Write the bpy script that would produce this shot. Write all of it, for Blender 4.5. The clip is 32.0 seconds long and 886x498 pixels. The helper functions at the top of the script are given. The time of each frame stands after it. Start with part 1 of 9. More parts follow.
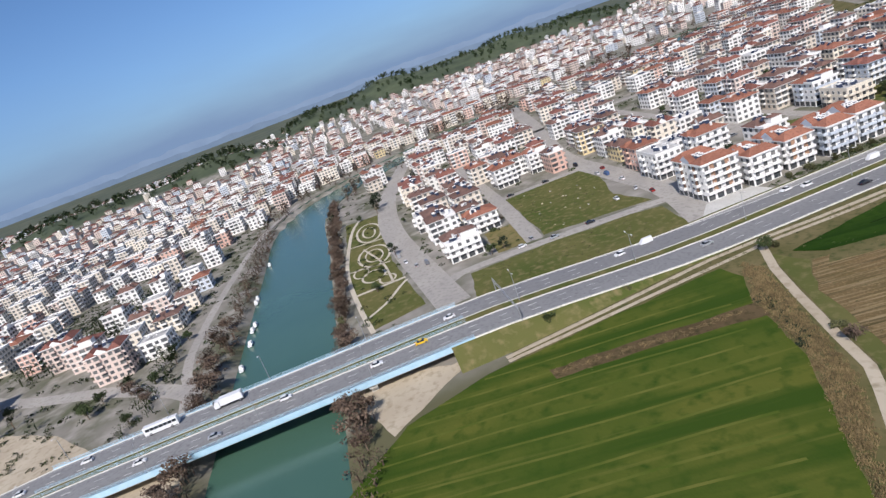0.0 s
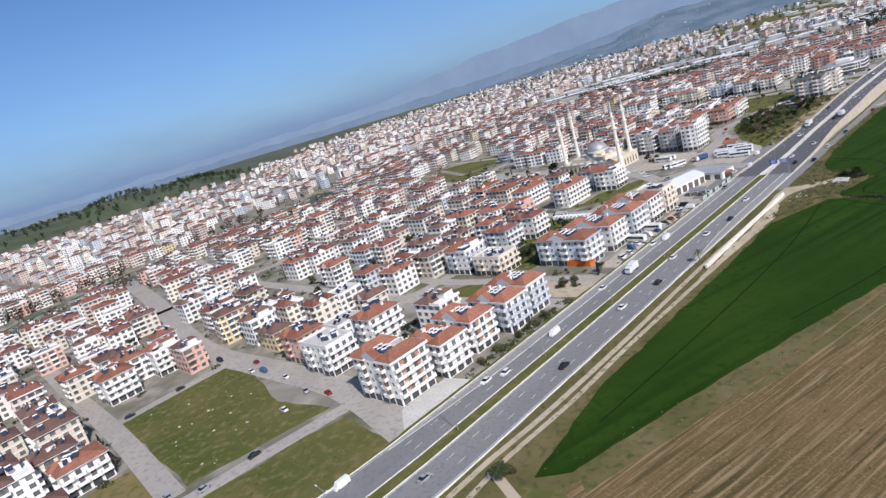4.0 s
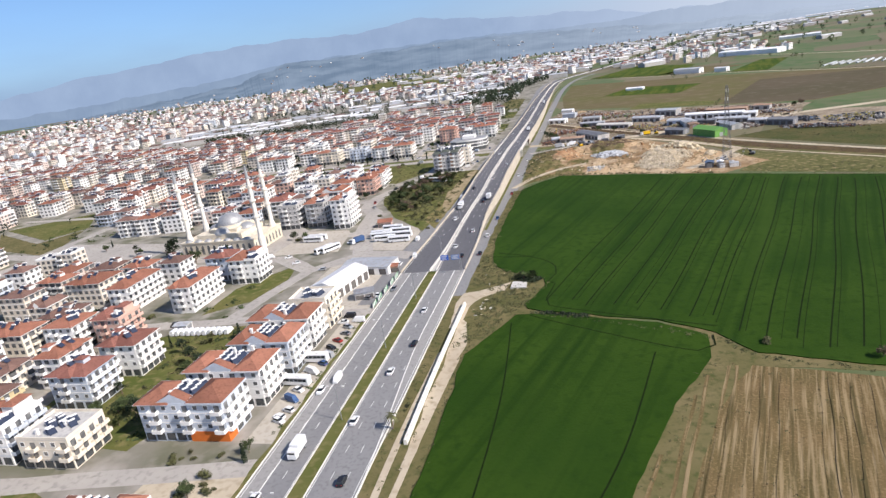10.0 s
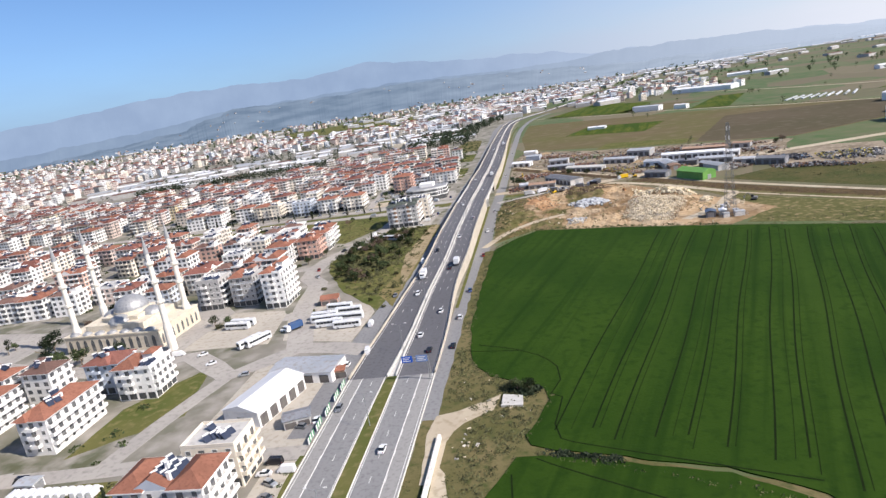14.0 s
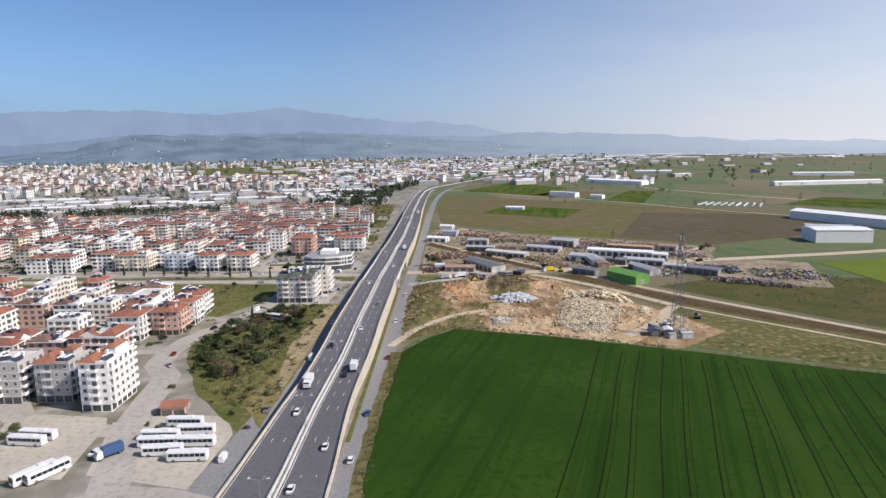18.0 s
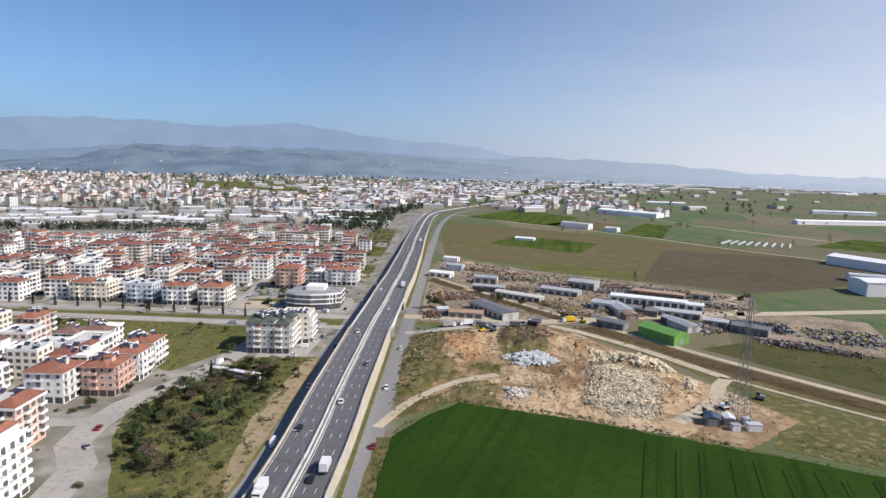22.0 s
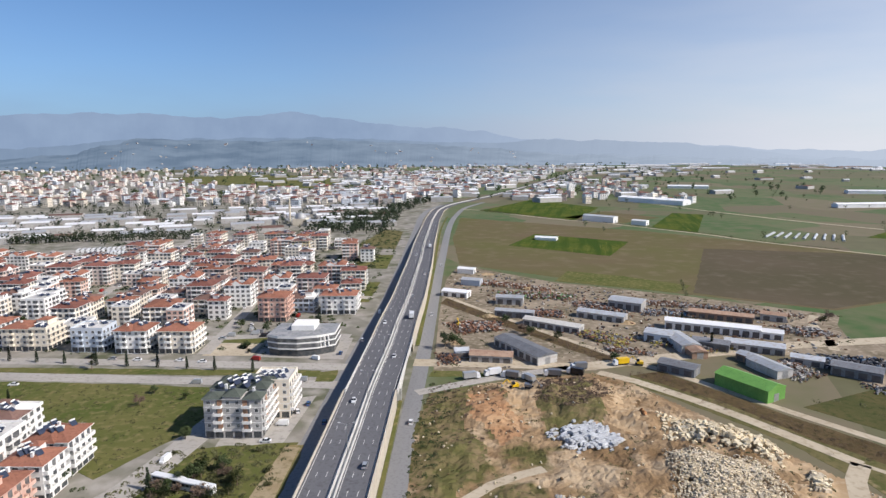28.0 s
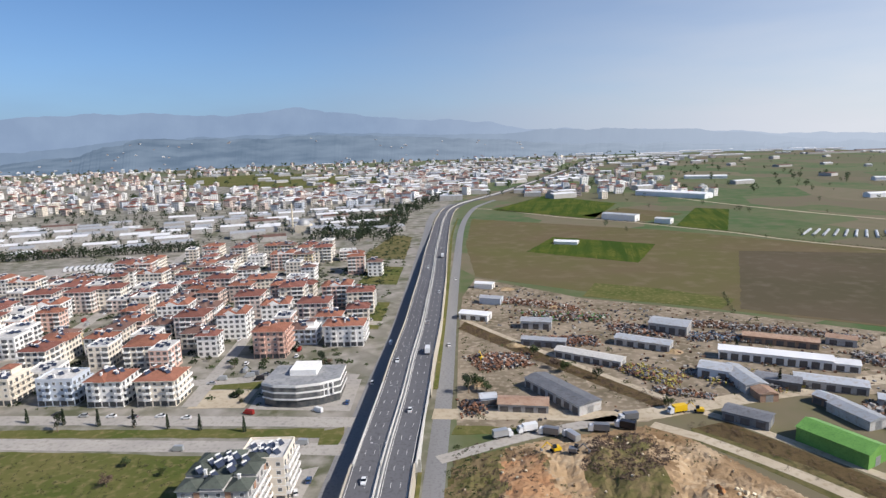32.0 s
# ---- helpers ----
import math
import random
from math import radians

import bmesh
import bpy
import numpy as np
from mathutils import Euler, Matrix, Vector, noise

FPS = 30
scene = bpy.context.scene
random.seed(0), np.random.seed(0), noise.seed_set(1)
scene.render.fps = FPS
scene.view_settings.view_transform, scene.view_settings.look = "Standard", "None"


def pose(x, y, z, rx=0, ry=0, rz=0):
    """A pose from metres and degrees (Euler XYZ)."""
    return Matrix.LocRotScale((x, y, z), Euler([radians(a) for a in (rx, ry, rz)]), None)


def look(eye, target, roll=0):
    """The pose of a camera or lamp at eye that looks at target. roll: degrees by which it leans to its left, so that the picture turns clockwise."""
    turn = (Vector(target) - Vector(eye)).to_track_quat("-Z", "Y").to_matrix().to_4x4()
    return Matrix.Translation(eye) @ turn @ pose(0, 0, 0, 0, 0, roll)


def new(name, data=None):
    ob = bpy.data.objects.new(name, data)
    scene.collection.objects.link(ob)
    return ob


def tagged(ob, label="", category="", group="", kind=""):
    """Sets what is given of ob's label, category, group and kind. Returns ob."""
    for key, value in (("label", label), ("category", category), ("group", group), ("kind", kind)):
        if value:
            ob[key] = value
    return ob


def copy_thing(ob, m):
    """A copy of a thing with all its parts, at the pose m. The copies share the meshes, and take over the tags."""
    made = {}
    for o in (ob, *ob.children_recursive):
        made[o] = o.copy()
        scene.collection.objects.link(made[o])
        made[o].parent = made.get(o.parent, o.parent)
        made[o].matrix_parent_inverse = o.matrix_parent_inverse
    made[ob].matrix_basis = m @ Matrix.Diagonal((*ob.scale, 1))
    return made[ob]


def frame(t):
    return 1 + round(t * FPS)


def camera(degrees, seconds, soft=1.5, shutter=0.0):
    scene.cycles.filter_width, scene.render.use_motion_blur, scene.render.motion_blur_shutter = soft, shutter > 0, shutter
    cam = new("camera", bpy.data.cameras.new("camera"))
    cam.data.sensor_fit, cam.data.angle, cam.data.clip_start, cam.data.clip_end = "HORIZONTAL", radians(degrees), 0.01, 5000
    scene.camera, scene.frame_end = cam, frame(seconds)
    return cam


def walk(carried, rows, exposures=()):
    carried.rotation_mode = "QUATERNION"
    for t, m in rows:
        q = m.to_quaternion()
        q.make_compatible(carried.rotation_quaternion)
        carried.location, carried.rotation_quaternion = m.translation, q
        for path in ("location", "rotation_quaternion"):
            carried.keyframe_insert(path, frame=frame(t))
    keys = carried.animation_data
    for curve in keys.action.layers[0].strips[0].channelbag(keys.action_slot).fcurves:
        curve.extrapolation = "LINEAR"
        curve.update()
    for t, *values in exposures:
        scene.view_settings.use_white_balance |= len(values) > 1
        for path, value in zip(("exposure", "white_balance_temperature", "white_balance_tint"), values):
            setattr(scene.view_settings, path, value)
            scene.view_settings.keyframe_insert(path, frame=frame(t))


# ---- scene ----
cam = camera(70.72, 32.0, soft=1.4)
# seconds, eye x y z, yaw to the left of +y, pitch up, roll
ROWS = (
    (0, 193.16, -407.22, 90.48, 85.02, -16.92, -20.33),
    (0.5, 184.57, -406.57, 91.18, 83.11, -17.98, -18.67),
    (1, 175.78, -405.05, 91.67, 79.48, -18.83, -19.71),
    (1.5, 166.65, -403.21, 91.70, 74.37, -17.87, -21.23),
    (2, 157.20, -400.10, 91.11, 70.52, -15.96, -28.45),
    (2.5, 148.25, -396.96, 90.49, 63.83, -15.86, -30.16),
    (3, 139.96, -393.42, 90.20, 60.65, -15.60, -27.10),
    (3.5, 131.95, -388.31, 90.33, 53.46, -15.72, -22.65),
    (4, 125.00, -382.16, 90.71, 48.69, -13.99, -16.49),
    (4.5, 119.15, -375.98, 91.67, 44.06, -11.44, -13.75),
    (6.5, 98.85, -357.45, 98.68, 30.43, -16.13, -13.27),
    (7, 94.10, -350.44, 99.01, 26.17, -15.47, -14.60),
    (7.5, 89.50, -341.80, 98.41, 22.76, -18.34, -12.42),
    (8, 85.75, -333.77, 97.48, 22.24, -17.39, -13.39),
    (8.5, 81.82, -324.94, 96.69, 18.40, -18.27, -11.82),
    (9, 78.40, -316.12, 95.73, 17.47, -17.06, -9.64),
    (9.5, 75.27, -307.02, 95.28, 16.65, -17.68, -10.88),
    (10, 72.62, -298.25, 95.03, 14.40, -17.59, -8.35),
    (10.5, 70.12, -289.68, 94.77, 13.94, -16.68, -8.33),
    (11, 67.65, -280.90, 94.53, 13.41, -16.38, -6.73),
    (11.5, 65.57, -272.16, 94.12, 12.77, -16.69, -6.63),
    (12, 63.72, -263.59, 93.57, 13.03, -17.13, -5.83),
    (12.5, 61.67, -254.67, 93.07, 11.53, -17.54, -2.64),
    (13, 59.68, -245.97, 92.65, 11.07, -14.98, -3.76),
    (13.5, 58.13, -237.31, 92.40, 13.14, -14.00, -11.06),
    (14, 56.55, -227.93, 92.04, 9.72, -14.58, -9.14),
    (14.5, 55.41, -219.42, 91.69, 7.48, -13.12, -3.37),
    (16.5, 48.80, -188.03, 92.35, 5.92, -12.89, -5.89),
    (17, 47.96, -179.37, 92.43, 4.10, -11.89, -7.71),
    (17.5, 47.18, -170.10, 92.78, -0.05, -12.40, 0.17),
    (18, 46.90, -162.41, 93.04, 0.05, -9.92, -0.77),
    (18.5, 46.70, -155.05, 93.57, 0.15, -10.47, -1.27),
    (19, 46.43, -147.88, 94.35, -0.19, -10.41, -3.17),
    (19.5, 45.91, -140.09, 94.78, -0.61, -11.93, -2.25),
    (20, 45.48, -131.48, 95.08, -2.80, -13.28, -1.51),
    (20.5, 45.62, -123.30, 94.76, -2.27, -12.65, -2.10),
    (21, 45.76, -115.68, 94.50, -0.55, -11.40, -2.35),
    (21.5, 45.26, -108.15, 94.92, -2.43, -10.55, 0.48),
    (22, 44.78, -101.16, 95.65, 0.23, -8.06, 1.56),
    (22.5, 44.73, -93.63, 96.56, -0.16, -8.40, -3.08),
    (23, 44.60, -86.18, 97.37, 0.51, -9.12, 2.31),
    (23.5, 44.52, -79.17, 98.34, 0.26, -9.44, -0.61),
    (24, 43.90, -71.99, 99.03, 0.50, -9.72, -2.46),
    (24.5, 43.04, -64.71, 99.75, -0.02, -9.74, -1.53),
    (25, 42.08, -57.76, 100.49, 0.31, -10.96, -2.31),
    (25.5, 41.12, -50.71, 101.17, 0.11, -11.65, -0.42),
    (27.5, 39.96, -25.40, 105.05, 0.86, -12.30, -3.23),
    (28, 40.15, -19.93, 106.00, 1.00, -9.52, -0.25),
    (28.5, 40.47, -16.34, 106.92, 1.96, -6.05, -2.47),
    (29, 40.12, -11.04, 107.75, 0.24, -4.88, -6.44),
    (29.5, 39.27, -4.03, 109.02, 0.42, -7.21, 4.35),
    (30, 38.50, 2.71, 110.38, 1.50, -7.88, 4.75),
    (30.5, 37.67, 8.53, 111.74, 2.41, -7.71, 0.62),
    (31, 36.78, 14.08, 112.85, 2.51, -7.37, 1.98),
    (31.5, 35.62, 20.30, 114.00, 2.01, -7.68, -3.59),
    (32, 34.08, 28.24, 115.13, 1.70, -10.31, -1.76),
)


def aimed(x, y, z, yaw, pitch, roll):
    a, b = radians(yaw), radians(pitch)
    way = Vector((-math.sin(a) * math.cos(b), math.cos(a) * math.cos(b), math.sin(b)))
    return look((x, y, z), Vector((x, y, z)) + way * 100, roll)


walk(cam, [(t, aimed(*row)) for t, *row in ROWS], exposures=((0, -0.05, 6250, 14), (4, -0.05, 6200, 14), (8, -0.12, 6250, 14), (9, 0.33, 6500, 14), (12, 0.36, 6550, 14), (14, 0.36, 6550, 14), (17, 0.12, 6600, 14), (20, 0.14, 6550, 13), (22, 0.14, 6500, 13), (32, 0.09, 6500, 12)))

# ---- light ----
SUN_ELEVATION = radians(41)
SUN_TURN = radians(18)  # from +x towards -y
to_sun = Vector((math.cos(SUN_TURN) * math.cos(SUN_ELEVATION), -math.sin(SUN_TURN) * math.cos(SUN_ELEVATION), math.sin(SUN_ELEVATION)))
world = bpy.data.worlds.new("daylight")
scene.world = world
world.use_nodes = True
wn = world.node_tree
sky = wn.nodes.new("ShaderNodeTexSky")
sky.sky_type, sky.sun_disc = "NISHITA", False
sky.sun_elevation, sky.sun_rotation = SUN_ELEVATION, radians(90) + SUN_TURN
sky.air_density, sky.dust_density, sky.ozone_density, sky.altitude = 0.7, 0.35, 3.0, 0
tint = wn.nodes.new("ShaderNodeMix")
tint.data_type, tint.blend_type = "RGBA", "MULTIPLY"
tint.inputs[0].default_value = 1.0
tint.inputs[7].default_value = (0.76, 0.98, 1.13, 1)
wn.links.new(sky.outputs[0], tint.inputs[6])


def sky_math(kind, a, b, c=None):
    n = wn.nodes.new("ShaderNodeMath")
    n.operation = kind
    for socket, value in zip(n.inputs, (a, b, c)):
        if value is not None and not isinstance(value, (int, float)):
            wn.links.new(value, socket)
        elif value is not None:
            socket.default_value = value
    return n.outputs[0]


# the hazy air low over the horizon, paler towards the sun
SKY_STRENGTH = 0.106
way = wn.nodes.new("ShaderNodeTexCoord").outputs["Generated"]
up = wn.nodes.new("ShaderNodeSeparateXYZ")
wn.links.new(way, up.inputs[0])
sunward = wn.nodes.new("ShaderNodeVectorMath")
sunward.operation = "DOT_PRODUCT"
sunward.inputs[1].default_value = (math.cos(SUN_TURN), -math.sin(SUN_TURN), 0)
wn.links.new(way, sunward.inputs[0])
glow = wn.nodes.new("ShaderNodeMapRange")
glow.interpolation_type = "SMOOTHSTEP"
glow.inputs[1].default_value, glow.inputs[2].default_value = -0.75, 0.62
wn.links.new(sunward.outputs["Value"], glow.inputs[0])
wisps = wn.nodes.new("ShaderNodeTexNoise")
wisps.inputs["Scale"].default_value, wisps.inputs["Detail"].default_value = 5.0, 5.0
stretched = wn.nodes.new("ShaderNodeMapping")
stretched.inputs["Scale"].default_value = (1, 1, 5)
wn.links.new(way, stretched.inputs[0])
wn.links.new(stretched.outputs[0], wisps.inputs["Vector"])
haze = wn.nodes.new("ShaderNodeMix")
haze.data_type = "RGBA"
haze.inputs[6].default_value = tuple(v / SKY_STRENGTH for v in (0.220, 0.325, 0.495)) + (1,)
haze.inputs[7].default_value = tuple(v / SKY_STRENGTH for v in (0.78, 0.80, 0.83)) + (1,)
wn.links.new(glow.outputs[0], haze.inputs[0])
height = sky_math("MAXIMUM", up.outputs[2], 0.0)
reach = sky_math("MULTIPLY_ADD", glow.outputs[0], 0.22, 0.105)
amount = sky_math("POWER", 2.71828, sky_math("MULTIPLY", sky_math("DIVIDE", height, reach), -1.0))
amount = sky_math("MULTIPLY", amount, sky_math("MULTIPLY_ADD", wisps.outputs[0], 0.5, 0.74))
veil = wn.nodes.new("ShaderNodeMix")
veil.data_type, veil.clamp_factor = "RGBA", True
wn.links.new(amount, veil.inputs[0])
wn.links.new(tint.outputs[2], veil.inputs[6])
wn.links.new(haze.outputs[2], veil.inputs[7])
wn.links.new(veil.outputs[2], wn.nodes["Background"].inputs[0])
wn.nodes["Background"].inputs[1].default_value = SKY_STRENGTH
sun = new("sun", bpy.data.lights.new("sun", "SUN"))
sun.data.energy, sun.data.angle, sun.data.color = 5.0, radians(0.53), (1.0, 0.935, 0.845)
sun.matrix_world = look(to_sun * 900, (0, 0, 0))
import functools


# ---- materials ----
def colour_mix(nt, fac, a, b):
    n = nt.nodes.new("ShaderNodeMix")
    n.data_type = "RGBA"
    nt.links.new(fac, n.inputs[0])
    for socket, value in ((n.inputs[6], a), (n.inputs[7], b)):
        if isinstance(value, tuple):
            socket.default_value = (*value, 1)
        else:
            nt.links.new(value, socket)
    return n.outputs[2]


def noise_of(nt, where, scale, detail=4.0, low=0.35, high=0.65, stretch=None):
    if stretch:
        m = nt.nodes.new("ShaderNodeMapping")
        m.inputs["Scale"].default_value = stretch
        nt.links.new(where, m.inputs[0])
        where = m.outputs[0]
    n = nt.nodes.new("ShaderNodeTexNoise")
    n.inputs["Scale"].default_value, n.inputs["Detail"].default_value = scale, detail
    nt.links.new(where, n.inputs["Vector"])
    r = nt.nodes.new("ShaderNodeMapRange")
    r.inputs[1].default_value, r.inputs[2].default_value = low, high
    nt.links.new(n.outputs[0], r.inputs[0])
    return r.outputs[0]


def surface(name, base, second=None, third=None, coarse=0.1, fine=1.5, rough=0.8, metal=0.0, bump=0.0, bump_scale=3.0,
            vary=0.0, stretch=None, spec=0.3, island=0.0, rows=()):
    """A surface of two or three tones mixed at two sizes, in metres of the world; vary: tone by object, island: by loose piece."""
    m = bpy.data.materials.new(name)
    m.use_nodes = True
    nt = m.node_tree
    bsdf = nt.nodes["Principled BSDF"]
    geo = nt.nodes.new("ShaderNodeNewGeometry")
    where = geo.outputs["Position"]
    tone = base
    if second:
        tone = colour_mix(nt, noise_of(nt, where, coarse, 5, stretch=stretch), tone, second)
    if third:
        tone = colour_mix(nt, noise_of(nt, where, fine, 3, 0.5, 0.75), tone, third)
    for turn, across, along_, colour, low, high in rows:  # streaks that follow the rows of a field
        spin = nt.nodes.new("ShaderNodeVectorRotate")
        spin.rotation_type = "Z_AXIS"
        spin.inputs["Angle"].default_value = radians(turn)
        nt.links.new(where, spin.inputs["Vector"])
        tone = colour_mix(nt, noise_of(nt, spin.outputs[0], 1.0, 4, low, high, (across, along_, across)), tone, colour)
    for amount, source in ((vary, "object"), (island, "island")):
        if amount:
            if source == "object":
                rnd = nt.nodes.new("ShaderNodeObjectInfo").outputs["Random"]
            else:
                rnd = geo.outputs["Random Per Island"]
            hsv = nt.nodes.new("ShaderNodeHueSaturation")
            r = nt.nodes.new("ShaderNodeMapRange")
            r.inputs[3].default_value, r.inputs[4].default_value = 1 - amount, 1 + amount
            nt.links.new(rnd, r.inputs[0])
            nt.links.new(r.outputs[0], hsv.inputs["Value"])
            if isinstance(tone, tuple):
                hsv.inputs["Color"].default_value = (*tone, 1)
            else:
                nt.links.new(tone, hsv.inputs["Color"])
            tone = hsv.outputs[0]
    if isinstance(tone, tuple):
        bsdf.inputs["Base Color"].default_value = (*tone, 1)
    else:
        nt.links.new(tone, bsdf.inputs["Base Color"])
    bsdf.inputs["Roughness"].default_value, bsdf.inputs["Metallic"].default_value = rough, metal
    bsdf.inputs["Specular IOR Level"].default_value = spec if rough < 0.88 else spec * 0.2
    if bump:
        n = nt.nodes.new("ShaderNodeTexNoise")
        n.inputs["Scale"].default_value, n.inputs["Detail"].default_value = bump_scale, 6
        nt.links.new(where, n.inputs["Vector"])
        b = nt.nodes.new("ShaderNodeBump")
        b.inputs["Strength"].default_value, b.inputs["Distance"].default_value = 1.0, bump
        nt.links.new(n.outputs[0], b.inputs["Height"])
        nt.links.new(b.outputs[0], bsdf.inputs["Normal"])
    return m


ASPHALT = surface("asphalt", (0.20, 0.20, 0.205), (0.24, 0.24, 0.24), (0.155, 0.155, 0.16), 0.06, 0.9, 0.85, bump=0.01, stretch=(1, 0.12, 1))
ASPHALT_NEW = surface("dark_asphalt", (0.105, 0.105, 0.115), (0.13, 0.13, 0.14), (0.085, 0.085, 0.09), 0.05, 0.8, 0.8, stretch=(1, 0.1, 1))
YARD = surface("yard_ground", (0.29, 0.24, 0.18), (0.15, 0.125, 0.085), (0.40, 0.335, 0.26), 0.05, 0.3, 0.95, bump=0.1, bump_scale=0.8)
STREET = surface("street_paving", (0.34, 0.32, 0.295), (0.40, 0.375, 0.34), (0.26, 0.245, 0.225), 0.05, 0.5, 0.9)
CONCRETE = surface("concrete", (0.50, 0.49, 0.46), (0.58, 0.57, 0.54), (0.40, 0.39, 0.36), 0.15, 1.1, 0.85)
WHITE_CONCRETE = surface("pale_concrete", (0.70, 0.68, 0.62), (0.76, 0.74, 0.68), (0.56, 0.53, 0.47), 0.2, 1.0, 0.8)
PAINT_WHITE = surface("road_paint", (0.75, 0.75, 0.72), (0.62, 0.62, 0.60), coarse=0.6, rough=0.7)
GRASS = surface("grass", (0.078, 0.098, 0.026), (0.13, 0.125, 0.045), (0.20, 0.165, 0.08), 0.035, 0.3, 0.95, bump=0.08, bump_scale=2.0)
DRY_GRASS = surface("dry_grass", (0.15, 0.135, 0.05), (0.24, 0.19, 0.095), (0.075, 0.09, 0.025), 0.05, 0.3, 0.95, bump=0.1, bump_scale=1.5)
WHEAT = surface("green_wheat", (0.017, 0.044, 0.005), (0.028, 0.060, 0.007), (0.0155, 0.040, 0.005), 0.022, 0.3, 0.9, bump=0.12, bump_scale=1.2, rows=((19, 0.22, 0.006, (0.012, 0.034, 0.004), 0.5, 0.72), (19, 0.06, 0.004, (0.030, 0.062, 0.008), 0.52, 0.75)))
WHEAT_PALE = surface("pale_green_wheat", (0.052, 0.084, 0.012), (0.100, 0.112, 0.020), (0.034, 0.066, 0.009), 0.03, 0.25, 0.9, bump=0.12, bump_scale=1.2, rows=((12, 0.10, 0.008, (0.036, 0.068, 0.009), 0.46, 0.62), (12, 0.3, 0.012, (0.13, 0.135, 0.03), 0.60, 0.74)))
STUBBLE = surface("stubble", (0.165, 0.115, 0.056), (0.115, 0.09, 0.038), (0.23, 0.165, 0.088), 0.05, 1.6, 0.95, bump=0.2, bump_scale=1.5, rows=((15.6, 1.3, 0.05, (0.27, 0.205, 0.115), 0.50, 0.66), (15.6, 0.7, 0.03, (0.085, 0.068, 0.03), 0.54, 0.66)))
SOIL = surface("bare_soil", (0.135, 0.105, 0.062), (0.115, 0.11, 0.045), (0.16, 0.13, 0.08), 0.009, 0.06, 0.95)
DUST = surface("pale_dust", (0.40, 0.365, 0.31), (0.45, 0.415, 0.36), (0.31, 0.28, 0.23), 0.04, 0.5, 0.95, bump=0.03, bump_scale=0.8)
DIRT = surface("pale_dirt", (0.42, 0.355, 0.265), (0.50, 0.435, 0.335), (0.31, 0.26, 0.18), 0.05, 0.4, 0.95, bump=0.06, bump_scale=0.8)
DIRT_RED = surface("red_dirt", (0.40, 0.29, 0.18), (0.25, 0.20, 0.10), (0.50, 0.40, 0.27), 0.045, 0.22, 0.95, bump=0.2, bump_scale=0.5)
# brown reeds, darkened in colour for the shadow of a ditch laid flat
DITCH = surface("shaded_ditch_reeds", (0.085, 0.062, 0.032), (0.125, 0.09, 0.048), (0.05, 0.045, 0.02), 0.07, 0.5, 0.95, bump=0.3, bump_scale=1.2)
WATER = surface("river_water", (0.055, 0.12, 0.088), (0.065, 0.135, 0.098), None, 0.02, 1, 0.22, spec=0.5, bump=0.02, bump_scale=0.7)
PLASTER = [surface("plaster_" + n, c, tuple(v * 0.94 for v in c), tuple(v * 0.85 for v in c), 0.12, 0.7, 0.85, vary=0.05) for n, c in (
    ("white", (0.83, 0.82, 0.80)), ("cream", (0.78, 0.71, 0.60)), ("bluish", (0.55, 0.60, 0.67)), ("salmon", (0.66, 0.44, 0.36)),
    ("yellow", (0.68, 0.56, 0.33)), ("grey", (0.45, 0.44, 0.43)), ("pink", (0.68, 0.56, 0.50)), ("sand", (0.64, 0.57, 0.48)))]
GLASS = surface("window_glass", (0.075, 0.08, 0.09), (0.20, 0.20, 0.195), None, 0.35, 1, 0.15, spec=0.6)
TILES = [surface("roof_tiles_" + n, c, tuple(v * 0.8 for v in c), tuple(v * 0.62 for v in c), 0.25, 1.3, 0.9, vary=0.16, bump=0.04, bump_scale=4) for n, c in (
    ("orange", (0.305, 0.138, 0.095)), ("red", (0.24, 0.108, 0.086)), ("brown", (0.195, 0.12, 0.10)), ("slate", (0.10, 0.115, 0.10)))]
FLAT_ROOF = surface("flat_roof", (0.50, 0.49, 0.47), (0.60, 0.59, 0.57), (0.36, 0.35, 0.34), 0.2, 0.8, 0.9, vary=0.12)
RAIL = surface("balcony_rail", (0.62, 0.62, 0.62), (0.50, 0.50, 0.50), coarse=0.3, rough=0.5)
PANEL = surface("solar_panel", (0.035, 0.045, 0.075), (0.05, 0.06, 0.09), coarse=0.4, rough=0.15, spec=0.6)
TANK = surface("tank_white", (0.72, 0.72, 0.70), (0.6, 0.6, 0.6), coarse=0.8, rough=0.4)
BARK = surface("bark", (0.16, 0.12, 0.09), (0.22, 0.17, 0.12), coarse=1.0, rough=0.95)
LEAF = [surface("leaf_" + n, c, tuple(v * 0.6 for v in c), None, 0.5, 1, 0.8, island=0.35, vary=0.15) for n, c in (
    ("green", (0.055, 0.078, 0.026)), ("olive", (0.105, 0.108, 0.045)), ("dark", (0.022, 0.036, 0.015)), ("bare", (0.13, 0.09, 0.065)), ("dry", (0.235, 0.175, 0.085)))]
FOREST = surface("far_woods", (0.05, 0.075, 0.035), (0.075, 0.095, 0.05), (0.035, 0.055, 0.03), 0.01, 0.06, 0.95)
METAL_ROOF = surface("metal_roof", (0.55, 0.57, 0.60), (0.47, 0.50, 0.53), (0.40, 0.36, 0.32), 0.1, 0.6, 0.5, metal=0.3, vary=0.2)
WHITE_ROOF = surface("white_sheet_roof", (0.78, 0.79, 0.80), (0.70, 0.71, 0.73), None, 0.1, 1, 0.45, vary=0.1)
STONE = surface("pale_stone", (0.62, 0.55, 0.43), (0.70, 0.63, 0.51), (0.52, 0.45, 0.34), 0.15, 0.9, 0.85)
LEAD = surface("lead_dome", (0.36, 0.37, 0.38), (0.43, 0.43, 0.43), (0.28, 0.29, 0.30), 0.3, 1.1, 0.5, metal=0.4)
